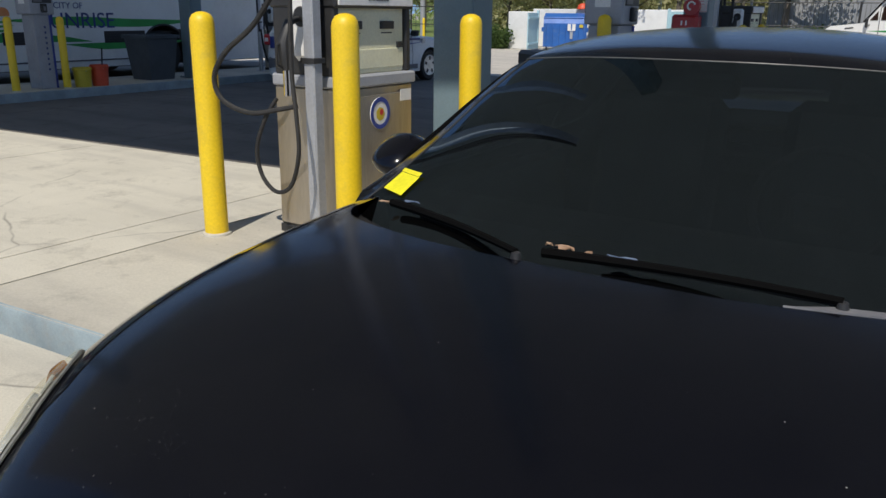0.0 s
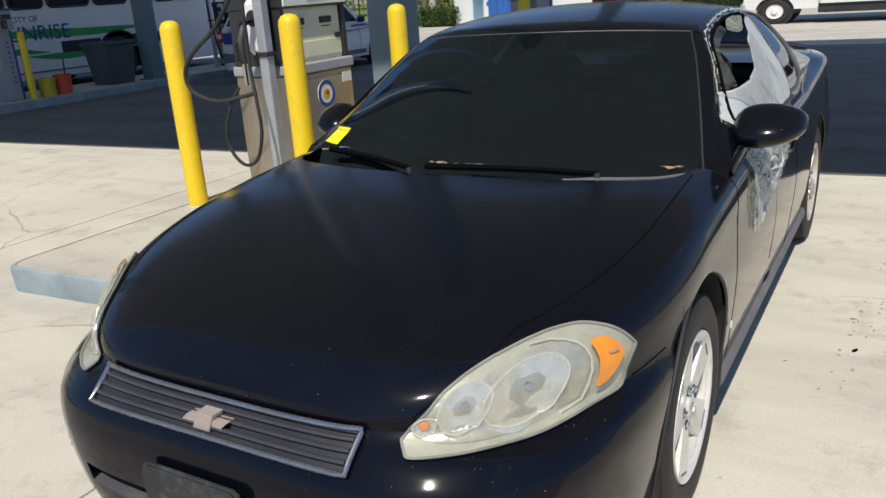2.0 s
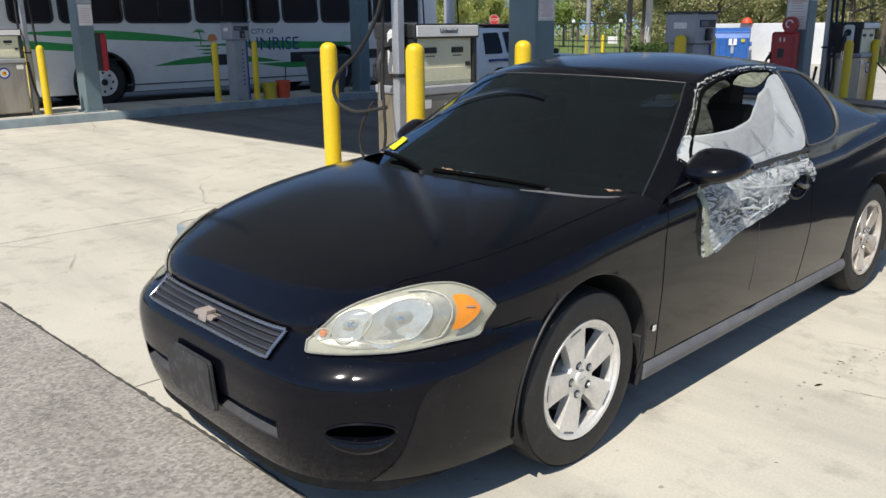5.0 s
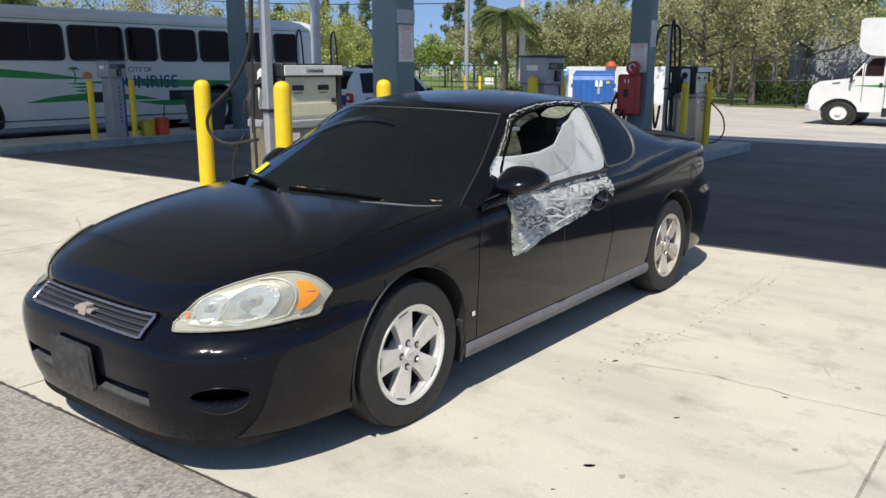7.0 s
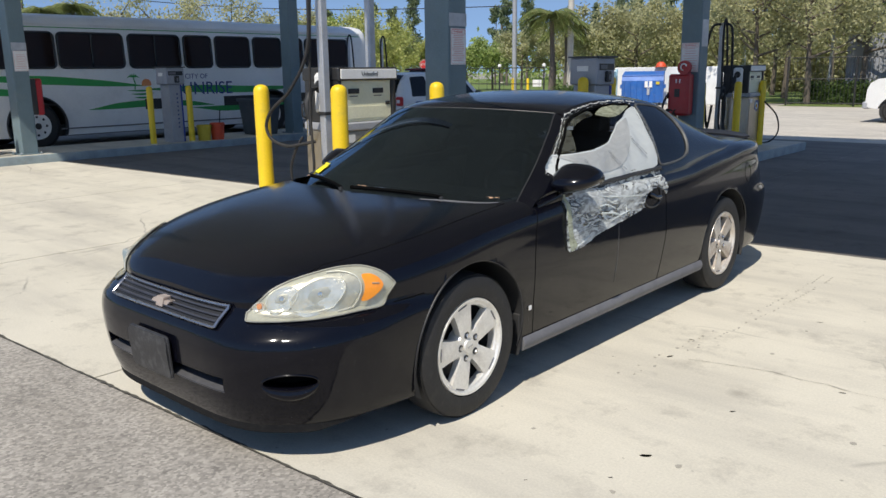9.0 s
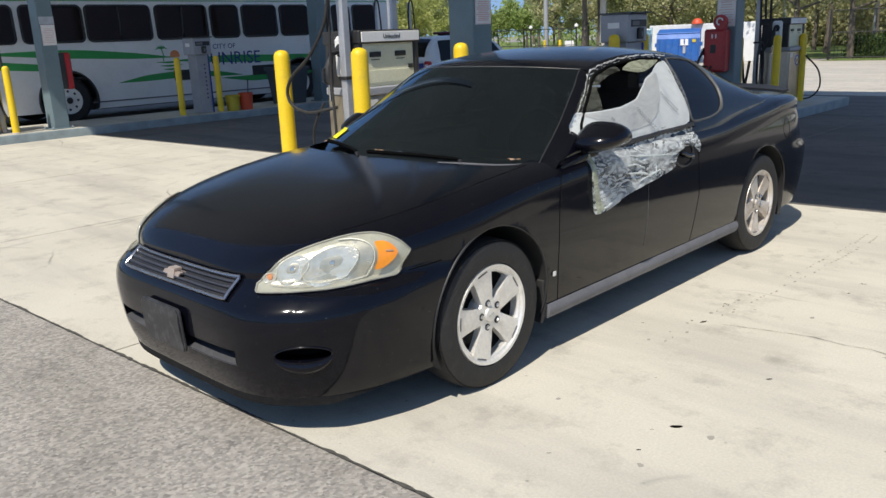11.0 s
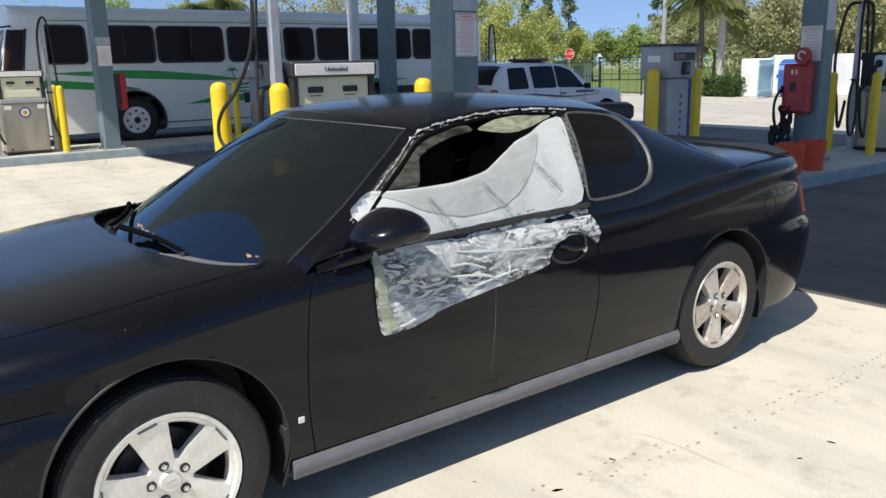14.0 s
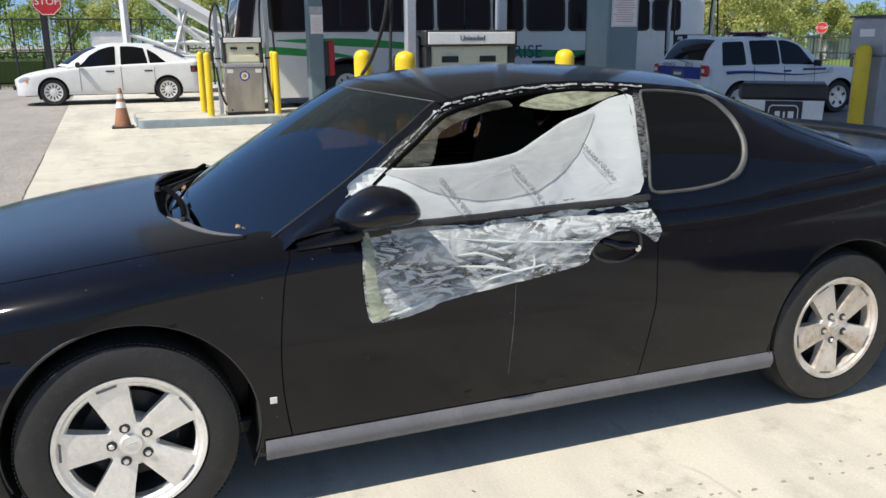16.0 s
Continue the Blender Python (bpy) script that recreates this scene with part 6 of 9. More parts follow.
# ---- island fixtures ----
def terminal(at, w, h_head, stem, label):
    """Card reader on a pedestal, facing +x."""
    ob = thing("fuel_terminal", label, "fuel terminal", at, group="fuel terminals")
    part("pedestal", box((0.34, stem, 1.20), (-0.21, 0, 0.60), 0.012), GREYBOX, ob)
    part("pedestal_edge", box((0.03, 0.030, 1.18), (-0.035, stem / 2 - 0.02, 0.60), 0.004), SUVBLUE, ob, "dark blue edge strip")
    head = part("head", box((0.42, w, h_head), (-0.21, 0, 1.20 + h_head / 2), 0.015), GREYBOX, ob, "grey enamelled reader head")
    part("visor", box((0.48, w + 0.04, 0.02), (-0.20, 0, 1.21 + h_head), 0.005), BINGREY, head)
    part("screen", box((0.012, w * 0.78, 0.085), (0.004, w * 0.02, 1.20 + h_head * 0.66), 0.003), BLACKIRON, head, "dark display")
    part("screen_glass", box((0.004, w * 0.36, 0.05), (0.011, -w * 0.16, 1.20 + h_head * 0.66), 0.001), GREYTRIM, head)
    part("card_slot", box((0.05, w * 0.24, 0.14), (0.02, w * 0.05, 1.20 + h_head * 0.3), 0.012), BLACKIRON, head, "black card slot")
    part("slot_lip", box((0.03, w * 0.09, 0.07), (0.04, w * 0.05, 1.20 + h_head * 0.28), 0.005), GREYTRIM, head)
    part("label", box((0.17, 0.004, 0.07), (-0.22, -w / 2 - 0.001, 1.20 + h_head * 0.6), 0.001), SIGNWHITE, head, "worn white label")
    for k in range(9):
        part("letter_bar", box((0.004, 0.03, 0.035), (-0.038, 0.03, 1.0 - 0.085 * k), 0.001), NAVY, ob)
    return ob


terminal((-2.45, 6.90, 0.15), 0.46, 0.35, 0.40, "grey card-reader terminal on a pedestal between yellow bollards")
terminal((-12.32, 6.38, 0.15), 0.42, 0.34, 0.30, "pale grey card-reader terminal on the far island")

spill = thing("spill_kit", "white spill-kit tub with a black lid on the island", "spill kit", (-2.60, 5.66, 0.15), -43)
part("tub", moved(lathe([(0.0, 0.0), (0.60, 0.0), (0.62, 0.06), (0.66, 0.80), (0.66, 0.83)], 2, 4), Matrix.Diagonal((0.62, 0.86, 1, 1)) @ Matrix.Rotation(radians(45), 4, "Z")), SIGNWHITE, spill, smooth=False)
part("lid", box((0.60, 0.86, 0.15), (0, 0, 0.90), 0.03), BLACKIRON, spill, "black plastic lid")
spill.scale = (0.86, 0.86, 1.0)
for k in (-1, 1):
    part("rib", box((0.02, 0.07, 0.6), (0.28, 0.30 * k, 0.45), 0.008), SIGNWHITE, spill)
badge = part("badge", box((0.03, 0.36, 0.33), (0.285, 0.02, 0.66), 0.003), BLACKIRON, spill, "black square badge with pale shapes")
part("badge_frame", tube([(0.303, 0.02 + a, 0.70 + b) for a, b in round_rect(0.28, 0.17, 0.04)], 0.006, 5, True), SIGNWHITE, badge)
for y, z, w, h in ((-0.055, 0.60, 0.05, 0.07), (-0.055, 0.555, 0.02, 0.04), (0.01, 0.60, 0.02, 0.06), (0.075, 0.60, 0.055, 0.07), (0.075, 0.55, 0.055, 0.025), (0.02, 0.46, 0.12, 0.035)):
    part("badge_shape", box((0.006, w, h), (0.302, y + 0.02, z + 0.10), 0.002), SIGNWHITE, badge)


def pail(at, r, h, material, label, stick=False):
    ob = thing("bucket", label, "bucket", at, group="buckets")
    part("body", lathe([(0.0, 0.01), (r * 0.84, 0.0), (r, h), (r * 0.96, h), (r * 0.82, 0.03), (0.0, 0.03)], 2, 24), material, ob)
    part("rim", lathe([(r, h - 0.05), (r + 0.012, h - 0.045), (r + 0.012, h - 0.03), (r, h - 0.025)], 2, 24), material, ob)
    part("bail", tube([(r * math.cos(a), -0.02, h - 0.03 - 0.11 * math.sin(a)) for a in span(0, math.pi, 12)], 0.004, 5), GALV, ob, "wire handle")
    if stick:
        part("brush_stick", tube([(0.02, 0.02, 0.05), (0.05, 0.06, h + 0.28)], 0.012, 8), BLACKIRON, ob)
    return ob


pail((-2.11, 8.63, 0.15), 0.16, 0.37, ORANGE, "orange plastic bucket beside the column")
pail((-2.12, 9.157, 0.15), 0.16, 0.37, ORANGE, "orange plastic bucket beside the column")
pail((-12.30, 6.95, 0.15), 0.155, 0.33, PAILYELLOW, "yellow plastic bucket on the far island")
pail((-12.28, 7.27, 0.15), 0.155, 0.36, ORANGE, "orange-red plastic bucket with a brush stick", True)

bin_ = thing("rubbish_bin", "dark grey square rubbish bin on the far island", "rubbish bin", (-12.75, 8.75, 0.15))
part("body", moved(lathe([(0.0, 0.0), (0.38, 0.0), (0.49, 0.78), (0.47, 0.78), (0.37, 0.02)], 2, 4), Matrix.Rotation(radians(45), 4, "Z")), BINGREY, bin_, smooth=False)
part("rim", join(*(box(s, p, 0.01) for s, p in (((0.78, 0.06, 0.07), (0, 0.35, 0.80)), ((0.78, 0.06, 0.07), (0, -0.35, 0.80)), ((0.06, 0.66, 0.07), (0.35, 0, 0.80)), ((0.06, 0.66, 0.07), (-0.35, 0, 0.80))))), BINGREY, bin_)

red = thing("extinguisher_cabinet", "red plastic fire extinguisher cabinet fixed to the column", "fire cabinet", (-2.77, 9.87, 0.80))
part("cabinet", box((0.36, 0.20, 0.66), (0, -0.03, 0.33), 0.03), RED, red)
part("door", box((0.31, 0.02, 0.60), (0, -0.135, 0.33), 0.012), RED, red)
part("window", box((0.09, 0.01, 0.13), (-0.01, -0.146, 0.36), 0.01), BLACKIRON, red, "small dark window")
for k in (-1, 1):
    part("mark", box((0.022, 0.006, 0.06), (0.03 * k, -0.147, 0.55), 0.002), SIGNWHITE, red)
part("hood", moved(lathe([(0.0, 0.0), (0.11, 0.0), (0.115, 0.05), (0.09, 0.08), (0.0, 0.08)], 1, 24), Matrix.Translation((0.08, -0.13, 0.76))), RED, red, "round red alarm on top")
part("neck", box((0.16, 0.12, 0.20), (0.08, -0.06, 0.72), 0.03), RED, red)
part("alarm_mark", tube([(0.08 + 0.05 * math.cos(a), -0.137, 0.77 + 0.05 * math.sin(a)) for a in span(0.3, 4.6, 12)], 0.012, 6), SIGNWHITE, red)
red2 = thing("extinguisher_cabinet", "dark red fire extinguisher cabinet behind the column", "fire cabinet", (-12.36, 3.60, 0.85))
part("cabinet", box((0.26, 0.14, 0.66), (-0.06, 0, 0.33), 0.03), RED, red2)
part("back_panel", box((0.10, 0.10, 0.64), (0.03, -0.10, 0.33), 0.01), BLACKIRON, red2)
hose("coiled_hose", "black hose coiled at the column's foot", [(-2.95 + 0.02 * math.sin(k * 1.7), 9.80 + 0.14 * math.cos(k * 0.9) - 0.05, 0.78 + 0.30 * math.sin(k * 0.9) + 0.004 * k) for k in range(24)], 0.016)
hose("coiled_hose", "black hose coiled above the orange buckets", [(-2.87 + 0.08 * math.sin(k * 1.9), 9.75 + 0.05 * math.cos(k * 2.7), 0.66 + 0.24 * math.cos(k * 1.15)) for k in range(40)], 0.013)
hose("coiled_hose", "thin black hose bundled at the column's foot", [(-2.98 + 0.05 * math.sin(k * 2.3), 9.72 + 0.12 * math.cos(k * 1.1), 0.42 + 0.22 * math.sin(k * 1.3)) for k in range(30)], 0.012)
hose("coiled_hose", "black hose hanging in loops beside the pump", [(-2.36, 10.55 + 0.12 * math.cos(k * 0.9), 0.85 + 0.38 * math.sin(k * 0.9)) for k in range(20)], 0.018)
hose("fuel_hose", "thin black hose trailing past a slim bollard", [(-2.2, 12.05, 0.95), (-2.1, 12.4, 0.7), (-2.1, 12.55, 0.4), (-2.2, 12.45, 0.22), (-2.35, 12.2, 0.19)], 0.014)

cone = thing("traffic_cone", "faded orange traffic cone with white collars and black base", "traffic cone", (-12.45, -0.28, 0.0))
part("base", box((0.38, 0.38, 0.035), (0, 0, 0.018), 0.01), BLACKIRON, cone)
part("body", lathe([(0.150, 0.03), (0.135, 0.10), (0.03, 0.70), (0.022, 0.715), (0.0, 0.715)], 2, 24), ORANGE, cone)
for a, b in ((0.36, 0.47), (0.53, 0.61)):
    part("collar", lathe([(0.139 - 0.1765 * (a - 0.10) + 0.0, a), (0.139 - 0.1765 * (b - 0.10), b)], 2, 24), SIGNWHITE, cone)

FADEDORANGE = surf("sun_faded_orange", (0.40, 0.19, 0.10), (0.30, 0.13, 0.07), 6, 0.7, bump=0.05, dirt=(0.20, 0.13, 0.09), dirt_amount=0.8)
for ob in cone.children:
    if ob.name.startswith("body"):
        ob.data.materials[0] = FADEDORANGE
# a dotted tyre print and drips on the slabs
rng = random.Random(21)
prints = []
for row in (0.0, 0.07):
    y = 0.9
    while y < 3.7:
        x = 1.20 + row + 0.075 * (y - 0.9) - 0.02 * (y - 2.2) ** 2
        if rng.random() < 0.6:
            w, l = rng.uniform(0.003, 0.009), rng.uniform(0.004, 0.014)
            c = (x + rng.uniform(-0.01, 0.01), y)
            prints.append(prism([(c[0] + w * math.cos(a) * rng.uniform(0.7, 1.3), c[1] + l * math.sin(a) * rng.uniform(0.7, 1.3)) for a in span(0, 2 * math.pi, 7)[:-1]], 2, 0.0, 0.0025))
        y += rng.uniform(0.03, 0.07)
for k in range(26):
    c, w = (rng.uniform(1.1, 5.5), rng.uniform(-0.6, 3.6)), rng.uniform(0.005, 0.018)
    prints.append(prism([(c[0] + w * math.cos(a) * rng.uniform(0.6, 1.4), c[1] + w * math.sin(a) * rng.uniform(0.6, 1.4)) for a in span(0, 2 * math.pi, 8)[:-1]], 2, 0.0, 0.0022))
OILMARK = surf("dried_oil_marks", (0.30, 0.28, 0.24), (0.38, 0.355, 0.30), 20, 0.8, bump=0.05)
tagged(part("oil_marks", join(*prints), OILMARK, label="dotted tyre print and dried drips on pale concrete", smooth=False), category="stain", kind="stuff")

# ---- the other vehicles ----
def vehicle(name, label, category, at, turn, p, paint, glass=DARKTINT):
    """A car from a few curves; nose towards -y, origin on the ground under the front axle."""
    ob = thing(name, label, category, at, turn)
    w0, (yf, yr), (n0, t0) = p["w"], p["mid"], p["ends"]
    sh, cr = pchip(*p["shoulder"]), pchip(*p["crest"])
    wid = pchip([0.2, 0.35, 0.6, 0.9, 1.1], [w0 * 0.95, w0 * 0.985, w0, w0 * 0.975, w0 * 0.95])
    def outline(t, z):
        w, tuck = wid(z), 0.10 * max(0.0, abs(z - 0.5) - 0.15)
        if t <= 1:
            a = t * math.pi / 2
            return w * math.sin(a) ** (2 / 2.8), yf - (yf - n0 - tuck) * max(math.cos(a), 0) ** (2 / 2.8)
        if t <= 2:
            return w, yf + (t - 1) * (yr - yf)
        a = (t - 2) * math.pi / 2
        return w * max(math.cos(a), 0) ** (2 / p.get("rear_n", 4.0)), yr + (t0 - tuck - yr) * math.sin(a) ** (2 / p.get("rear_n", 4.0))
    def hull(t, q):
        zs = sh(outline(t, 0.6)[1])
        if q <= 1:
            z = 0.24 + q * (zs - 0.24)
            return (*outline(t, z), z)
        x, y = outline(t, zs)
        a = (q - 1) * math.pi / 2
        return x * max(math.cos(a), 0) ** 0.5, y, zs + (max(cr(y), zs) - zs) * math.sin(a) ** 0.5
    R, hub = p["arch"], p["hub"]
    def cut(ta, tb, qa, qb, nt, nq):
        pts, faces = sheet(hull, span(ta, tb, nt), span(qa, qb, nq))
        ins = [any(math.hypot(y - c, z - hub) < R for c in p["axles"]) and x > 0.4 for x, y, z in pts]
        out = []
        for k, (x, y, z) in enumerate(pts):
            if ins[k]:
                c = min(p["axles"], key=lambda v: abs(v - y))
                d = max(math.hypot(y - c, z - hub), 1e-4)
                y, z = c + (y - c) * R / d, hub + (z - hub) * R / d
            out.append((x, y, z))
        return out, [f for f in faces if not all(ins[i] for i in f)]
    part("body", both(join(cut(0, 1, 0, 1, 30, 16), cut(1, 2, 0, 1, 90, 20), cut(2, 3, 0, 1, 24, 16))), paint, ob, weld=True)
    part("hood", both(sheet(hull, span(0, 3, 90), span(1, 2, 12))), paint, ob, weld=True)
    part("underbody", box((w0 * 1.7, t0 - n0 - 0.5, 0.08), (0, (t0 + n0) / 2, 0.26), 0.02), BLACKIRON, ob)
    for c in p["axles"]:
        for s in (1, -1):
            part("wheel_well", sheet(lambda a, k, c=c, s=s: (s * (w0 - 0.3 + 0.28 * k), c + R * math.cos(a), hub + R * math.sin(a)), span(radians(-30), radians(210), 24), [0, 1], s > 0), BLACKIRON, ob)
            part("inner_wall", prism([(c + a, b) for a, b in arc(0, hub, R, -30, 210, 20)], 0, s * (w0 - 0.31), s * (w0 - 0.305)), BLACKIRON, ob)
            r = p["tyre"]
            whl_ = part("wheel", lathe([(0.0, 0.018), (0.05, 0.018), (0.06, 0.008), (r * 0.62, 0.004), (r * 0.66, 0.012), (r * 0.68, -0.01), (r * 0.66, -0.1)], 0, 28), p.get("rim", ALLOY), ob, p.get("rim_label", "silver wheel"))
            whl_.location, whl_.rotation_euler = (s * (w0 - 0.035), c, hub), (0, 0, 0 if s > 0 else math.pi)
            part("tyre", lathe([(r * 0.66, -0.2), (r * 0.9, -0.205), (r, -0.17), (r, -0.03), (r * 0.92, 0.01), (r * 0.72, 0.012), (r * 0.66, 0.0)], 0, 32), RUBBER, whl_)
            for k in range(p.get("spokes", 9)):
                part("slot", moved(box((0.006, p.get("slot", 0.025), r * 0.24), (0.008, 0, r * 0.45), 0.001), Matrix.Rotation(2 * math.pi * k / p.get("spokes", 9), 4, "X")), BLACKIRON, whl_)
    cs, C = p["cab_s"], p["cab"]
    cx, cy, cz = (pchip(cs, [q[i] for q in C]) for i in range(3))
    sg, cw = pchip(*p["sag"]), pchip(*p["crown"])
    def top(u, w):
        return (cx(u) * w, cy(u) + sg(u) * (1 - w * w), cz(u) + cw(u) * (1 - abs(w) ** 2.4))
    def wall(u, v, off=0.0):
        y, x0, z0 = cy(u), w0 * 0.95, p["belt"]
        return (x0 + (cx(u) - x0) * v + 0.02 * 4 * v * (1 - v) + off, y, z0 + (cz(u) - z0) * v)
    part("roof", sheet(top, span(0, 1, 60), span(-1, 1, 24), True), paint, ob)
    part("windshield", sheet(lambda u, w: tuple(np.array(top(u, w)) + (0, -0.008, 0.008)), span(*p["ws"], 10), span(-0.93, 0.93, 16), True), glass, ob, "dark windscreen")
    part("rear_window", sheet(lambda u, w: tuple(np.array(top(u, w)) + (0, 0.010, 0.008)), span(*p["rw"], 10), span(-0.88, 0.88, 16), True), glass, ob, "dark rear window")
    for s in (1, -1):
        g = sheet(wall, span(0, 1, 50), span(-0.15, 1, 8))
        part("cabin_side", g if s > 0 else mirror(g), paint, ob)
        for loop in p["windows"]:
            f, t = fill(soften(dense(loop, 3), 1), (), 0.2, 2.0)
            g = ([wall(u, v, 0.006) for u, v in f], t)
            part("side_window", g if s > 0 else mirror(g), glass, ob, "dark side window")
        mr = box((0.20, 0.10, 0.13), (s * (w0 + 0.10), p["mirror"], p["belt"] + 0.06), 0.03)
        part("wing_mirror", mr, p.get("mirror_mat", paint), ob)
        for y in p["handles"]:
            part("door_handle", box((0.035, 0.20, 0.04), (s * (w0 * 0.985), y, p["belt"] - 0.10), 0.014), p.get("mirror_mat", BLACKIRON), ob)
        for y in p["gaps"]:
            part("door_gap", tube([(s * (wid(z) + 0.001), y, z) for z in span(0.32, p["belt"], 10)], 0.006, 5), GREYTRIM, ob)
    return ob, hull, wall


sedan, s_hull, _ = vehicle("car", "white four-door sedan parked beside the fence", "car", (-19.45, -1.95, 0.0), 0, {
    "w": 0.85, "mid": (-0.15, 3.1), "ends": (-0.88, 3.48), "shoulder": ([-0.9, 0.0, 1.0, 3.5], [0.58, 0.70, 0.80, 0.88]), "crest": ([-0.9, -0.6, 0.0, 0.5, 2.9, 3.3, 3.5], [0.58, 0.72, 0.83, 0.90, 1.0, 1.02, 0.94]),
    "arch": 0.345, "hub": 0.31, "tyre": 0.31, "axles": (0.0, 2.615), "belt": 0.86, "cab_s": [0, 0.25, 0.45, 0.7, 0.85, 1.0],
    "cab": [(0.74, 0.34, 0.88), (0.62, 0.93, 1.245), (0.57, 1.45, 1.375), (0.57, 2.10, 1.35), (0.62, 2.60, 1.20), (0.69, 3.05, 1.00)],
    "sag": ([0, 0.3, 0.5, 0.75, 1.0], [-0.25, -0.12, 0.0, 0.10, 0.16]), "crown": ([0, 0.4, 0.7, 1], [0.01, 0.035, 0.035, 0.02]), "ws": (0.03, 0.30), "rw": (0.76, 0.97),
    "windows": [[(0.10, 0.03), (0.22, 0.72), (0.31, 0.88), (0.452, 0.91), (0.445, 0.03)], [(0.492, 0.03), (0.498, 0.91), (0.62, 0.91), (0.70, 0.86), (0.715, 0.50), (0.728, 0.05)], [(0.742, 0.08), (0.73, 0.55), (0.728, 0.84), (0.79, 0.66), (0.858, 0.24), (0.845, 0.12)]],
    "mirror": 0.60, "handles": (1.30, 2.18), "gaps": (0.62, 1.55, 2.32), "rim": SIGNWHITE, "rim_label": "pale plastic wheel cover", "mirror_mat": BLACKIRON, "spokes": 12, "slot": 0.03}, WHITE)
for s in (1, -1):
    f, t = fill(soften([(0.45, 0.84), (0.60, 0.86), (0.80, 0.98), (0.72, 1.12), (0.5, 1.0)], 2), (), 0.05)
    hl = [tuple(np.array(s_hull(u, v)) * (1.01, 1, 1) + (0.004, -0.01, 0.004)) for u, v in f]
    part("headlamp", (hl, t) if s > 0 else mirror((hl, t)), GALV, sedan, "clear headlamp")
    tl = sheet(lambda u, v: tuple(np.array(s_hull(2.02 + 0.45 * u, 0.74 + 0.24 * v)) * (1.008, 1.0, 1) + (0.003, 0.01, 0)), span(0, 1, 8), span(0, 1, 5))
    part("tail_lamp", tl if s > 0 else mirror(tl), TAILRED, sedan, "red tail lamp")
    part("marker", box((0.01, 0.12, 0.05), (s * 0.80, -0.52, 0.56), 0.004), AMBER, sedan, "amber side marker")
part("bumper_grille", box((1.0, 0.05, 0.12), (0, -0.87, 0.42), 0.02), BLACKIRON, sedan)

sedan.scale = (1.0, 1.025, 1.06)

suv, _, _ = vehicle("suv", "white service SUV with blue stripes and a red roof light bar", "suv", (-10.35, 13.54, 0.0), 180, {
    "w": 0.90, "mid": (-0.2, 3.15), "ends": (-0.92, 3.52), "rear_n": 6.0, "shoulder": ([-0.95, 0.0, 1.0, 3.55], [0.80, 0.90, 0.95, 0.98]), "crest": ([-0.95, -0.8, 0.0, 0.7, 3.55], [0.80, 0.95, 1.02, 1.06, 1.05]),
    "arch": 0.41, "hub": 0.355, "tyre": 0.355, "axles": (0.0, 2.62), "belt": 1.04, "cab_s": [0, 0.25, 0.42, 0.75, 0.9, 1.0],
    "cab": [(0.80, 0.45, 1.04), (0.70, 0.98, 1.46), (0.65, 1.5, 1.62), (0.65, 2.95, 1.60), (0.69, 3.28, 1.38), (0.77, 3.46, 1.06)],
    "sag": ([0, 0.3, 0.5, 0.75, 1.0], [-0.2, -0.1, 0.0, 0.03, 0.05]), "crown": ([0, 0.4, 0.7, 1], [0.01, 0.04, 0.04, 0.01]), "ws": (0.03, 0.27), "rw": (0.80, 0.97),
    "windows": [[(0.12, 0.06), (0.28, 0.90), (0.445, 0.92), (0.445, 0.06)], [(0.455, 0.06), (0.455, 0.92), (0.605, 0.92), (0.605, 0.06)], [(0.635, 0.06), (0.635, 0.90), (0.775, 0.90), (0.81, 0.06)]],
    "mirror": 0.78, "handles": (1.45, 2.35), "gaps": (0.72, 1.52, 2.30), "mirror_mat": BLACKIRON, "spokes": 5, "slot": 0.06}, WHITE)
suv.scale = (0.95, 0.95, 0.93)
bar = part("light_bar", box((1.12, 0.28, 0.06), (0, 1.75, 1.72), 0.02), TAILRED, suv, "red emergency light bar")
part("bar_foot", box((0.9, 0.14, 0.05), (0, 1.75, 1.68), 0.01), BLACKIRON, bar)
for s in (1, -1):
    part("side_stripe", tube([(s * (0.905), y, 0.90 - 0.04 * math.sin((y - 0.3) * 2)) for y in span(0.3, 3.0, 20)], [0.004 + 0.03 * (k / 20) for k in range(21)], 6), SUVBLUE, suv, "blue side stripe")
    part("side_words", box((0.006, 0.62, 0.045), (s * 0.905, 0.75, 0.965), 0.001), NAVY, suv)
    part("door_badge", lathe([(0.0, s * 0.008), (0.07, s * 0.008), (0.07, 0.0)], 0, 6, (s * 0.905, 0.30, 0.93)), GALV, suv)
    part("cladding", box((0.03, 1.55, 0.10), (s * 0.895, 1.30, 0.36), 0.01), GREYTRIM, suv)
    tl = part("tail_lamp", box((0.20, 0.10, 0.22), (s * 0.80, 3.47, 0.97), 0.03), SIGNRED, suv, "red and white tail lamp")
    part("reverse_lens", box((0.10, 0.012, 0.08), (s * 0.80, 3.525, 0.97), 0.005), SIGNWHITE, tl)
part("tailgate_band", box((1.40, 0.03, 0.24), (0, 3.52, 0.92), 0.01), SUVBLUE, suv, "blue tailgate band")
part("tailgate_white", box((1.42, 0.03, 0.07), (0, 3.515, 1.075), 0.008), WHITE, suv)
for text_, off_ in (("SERVICE", 0.33), ("AIDE", -0.36)):
    words("service_word", text_, 0.125, Matrix.Translation((off_, 3.532, 1.075)) @ Matrix.Rotation(math.pi, 4, "Z") @ FACE_FRONT, NAVY, suv, 0.001)
pl = part("plate_recess", box((0.40, 0.02, 0.17), (0, 3.53, 0.90), 0.01), GREYTRIM, suv)
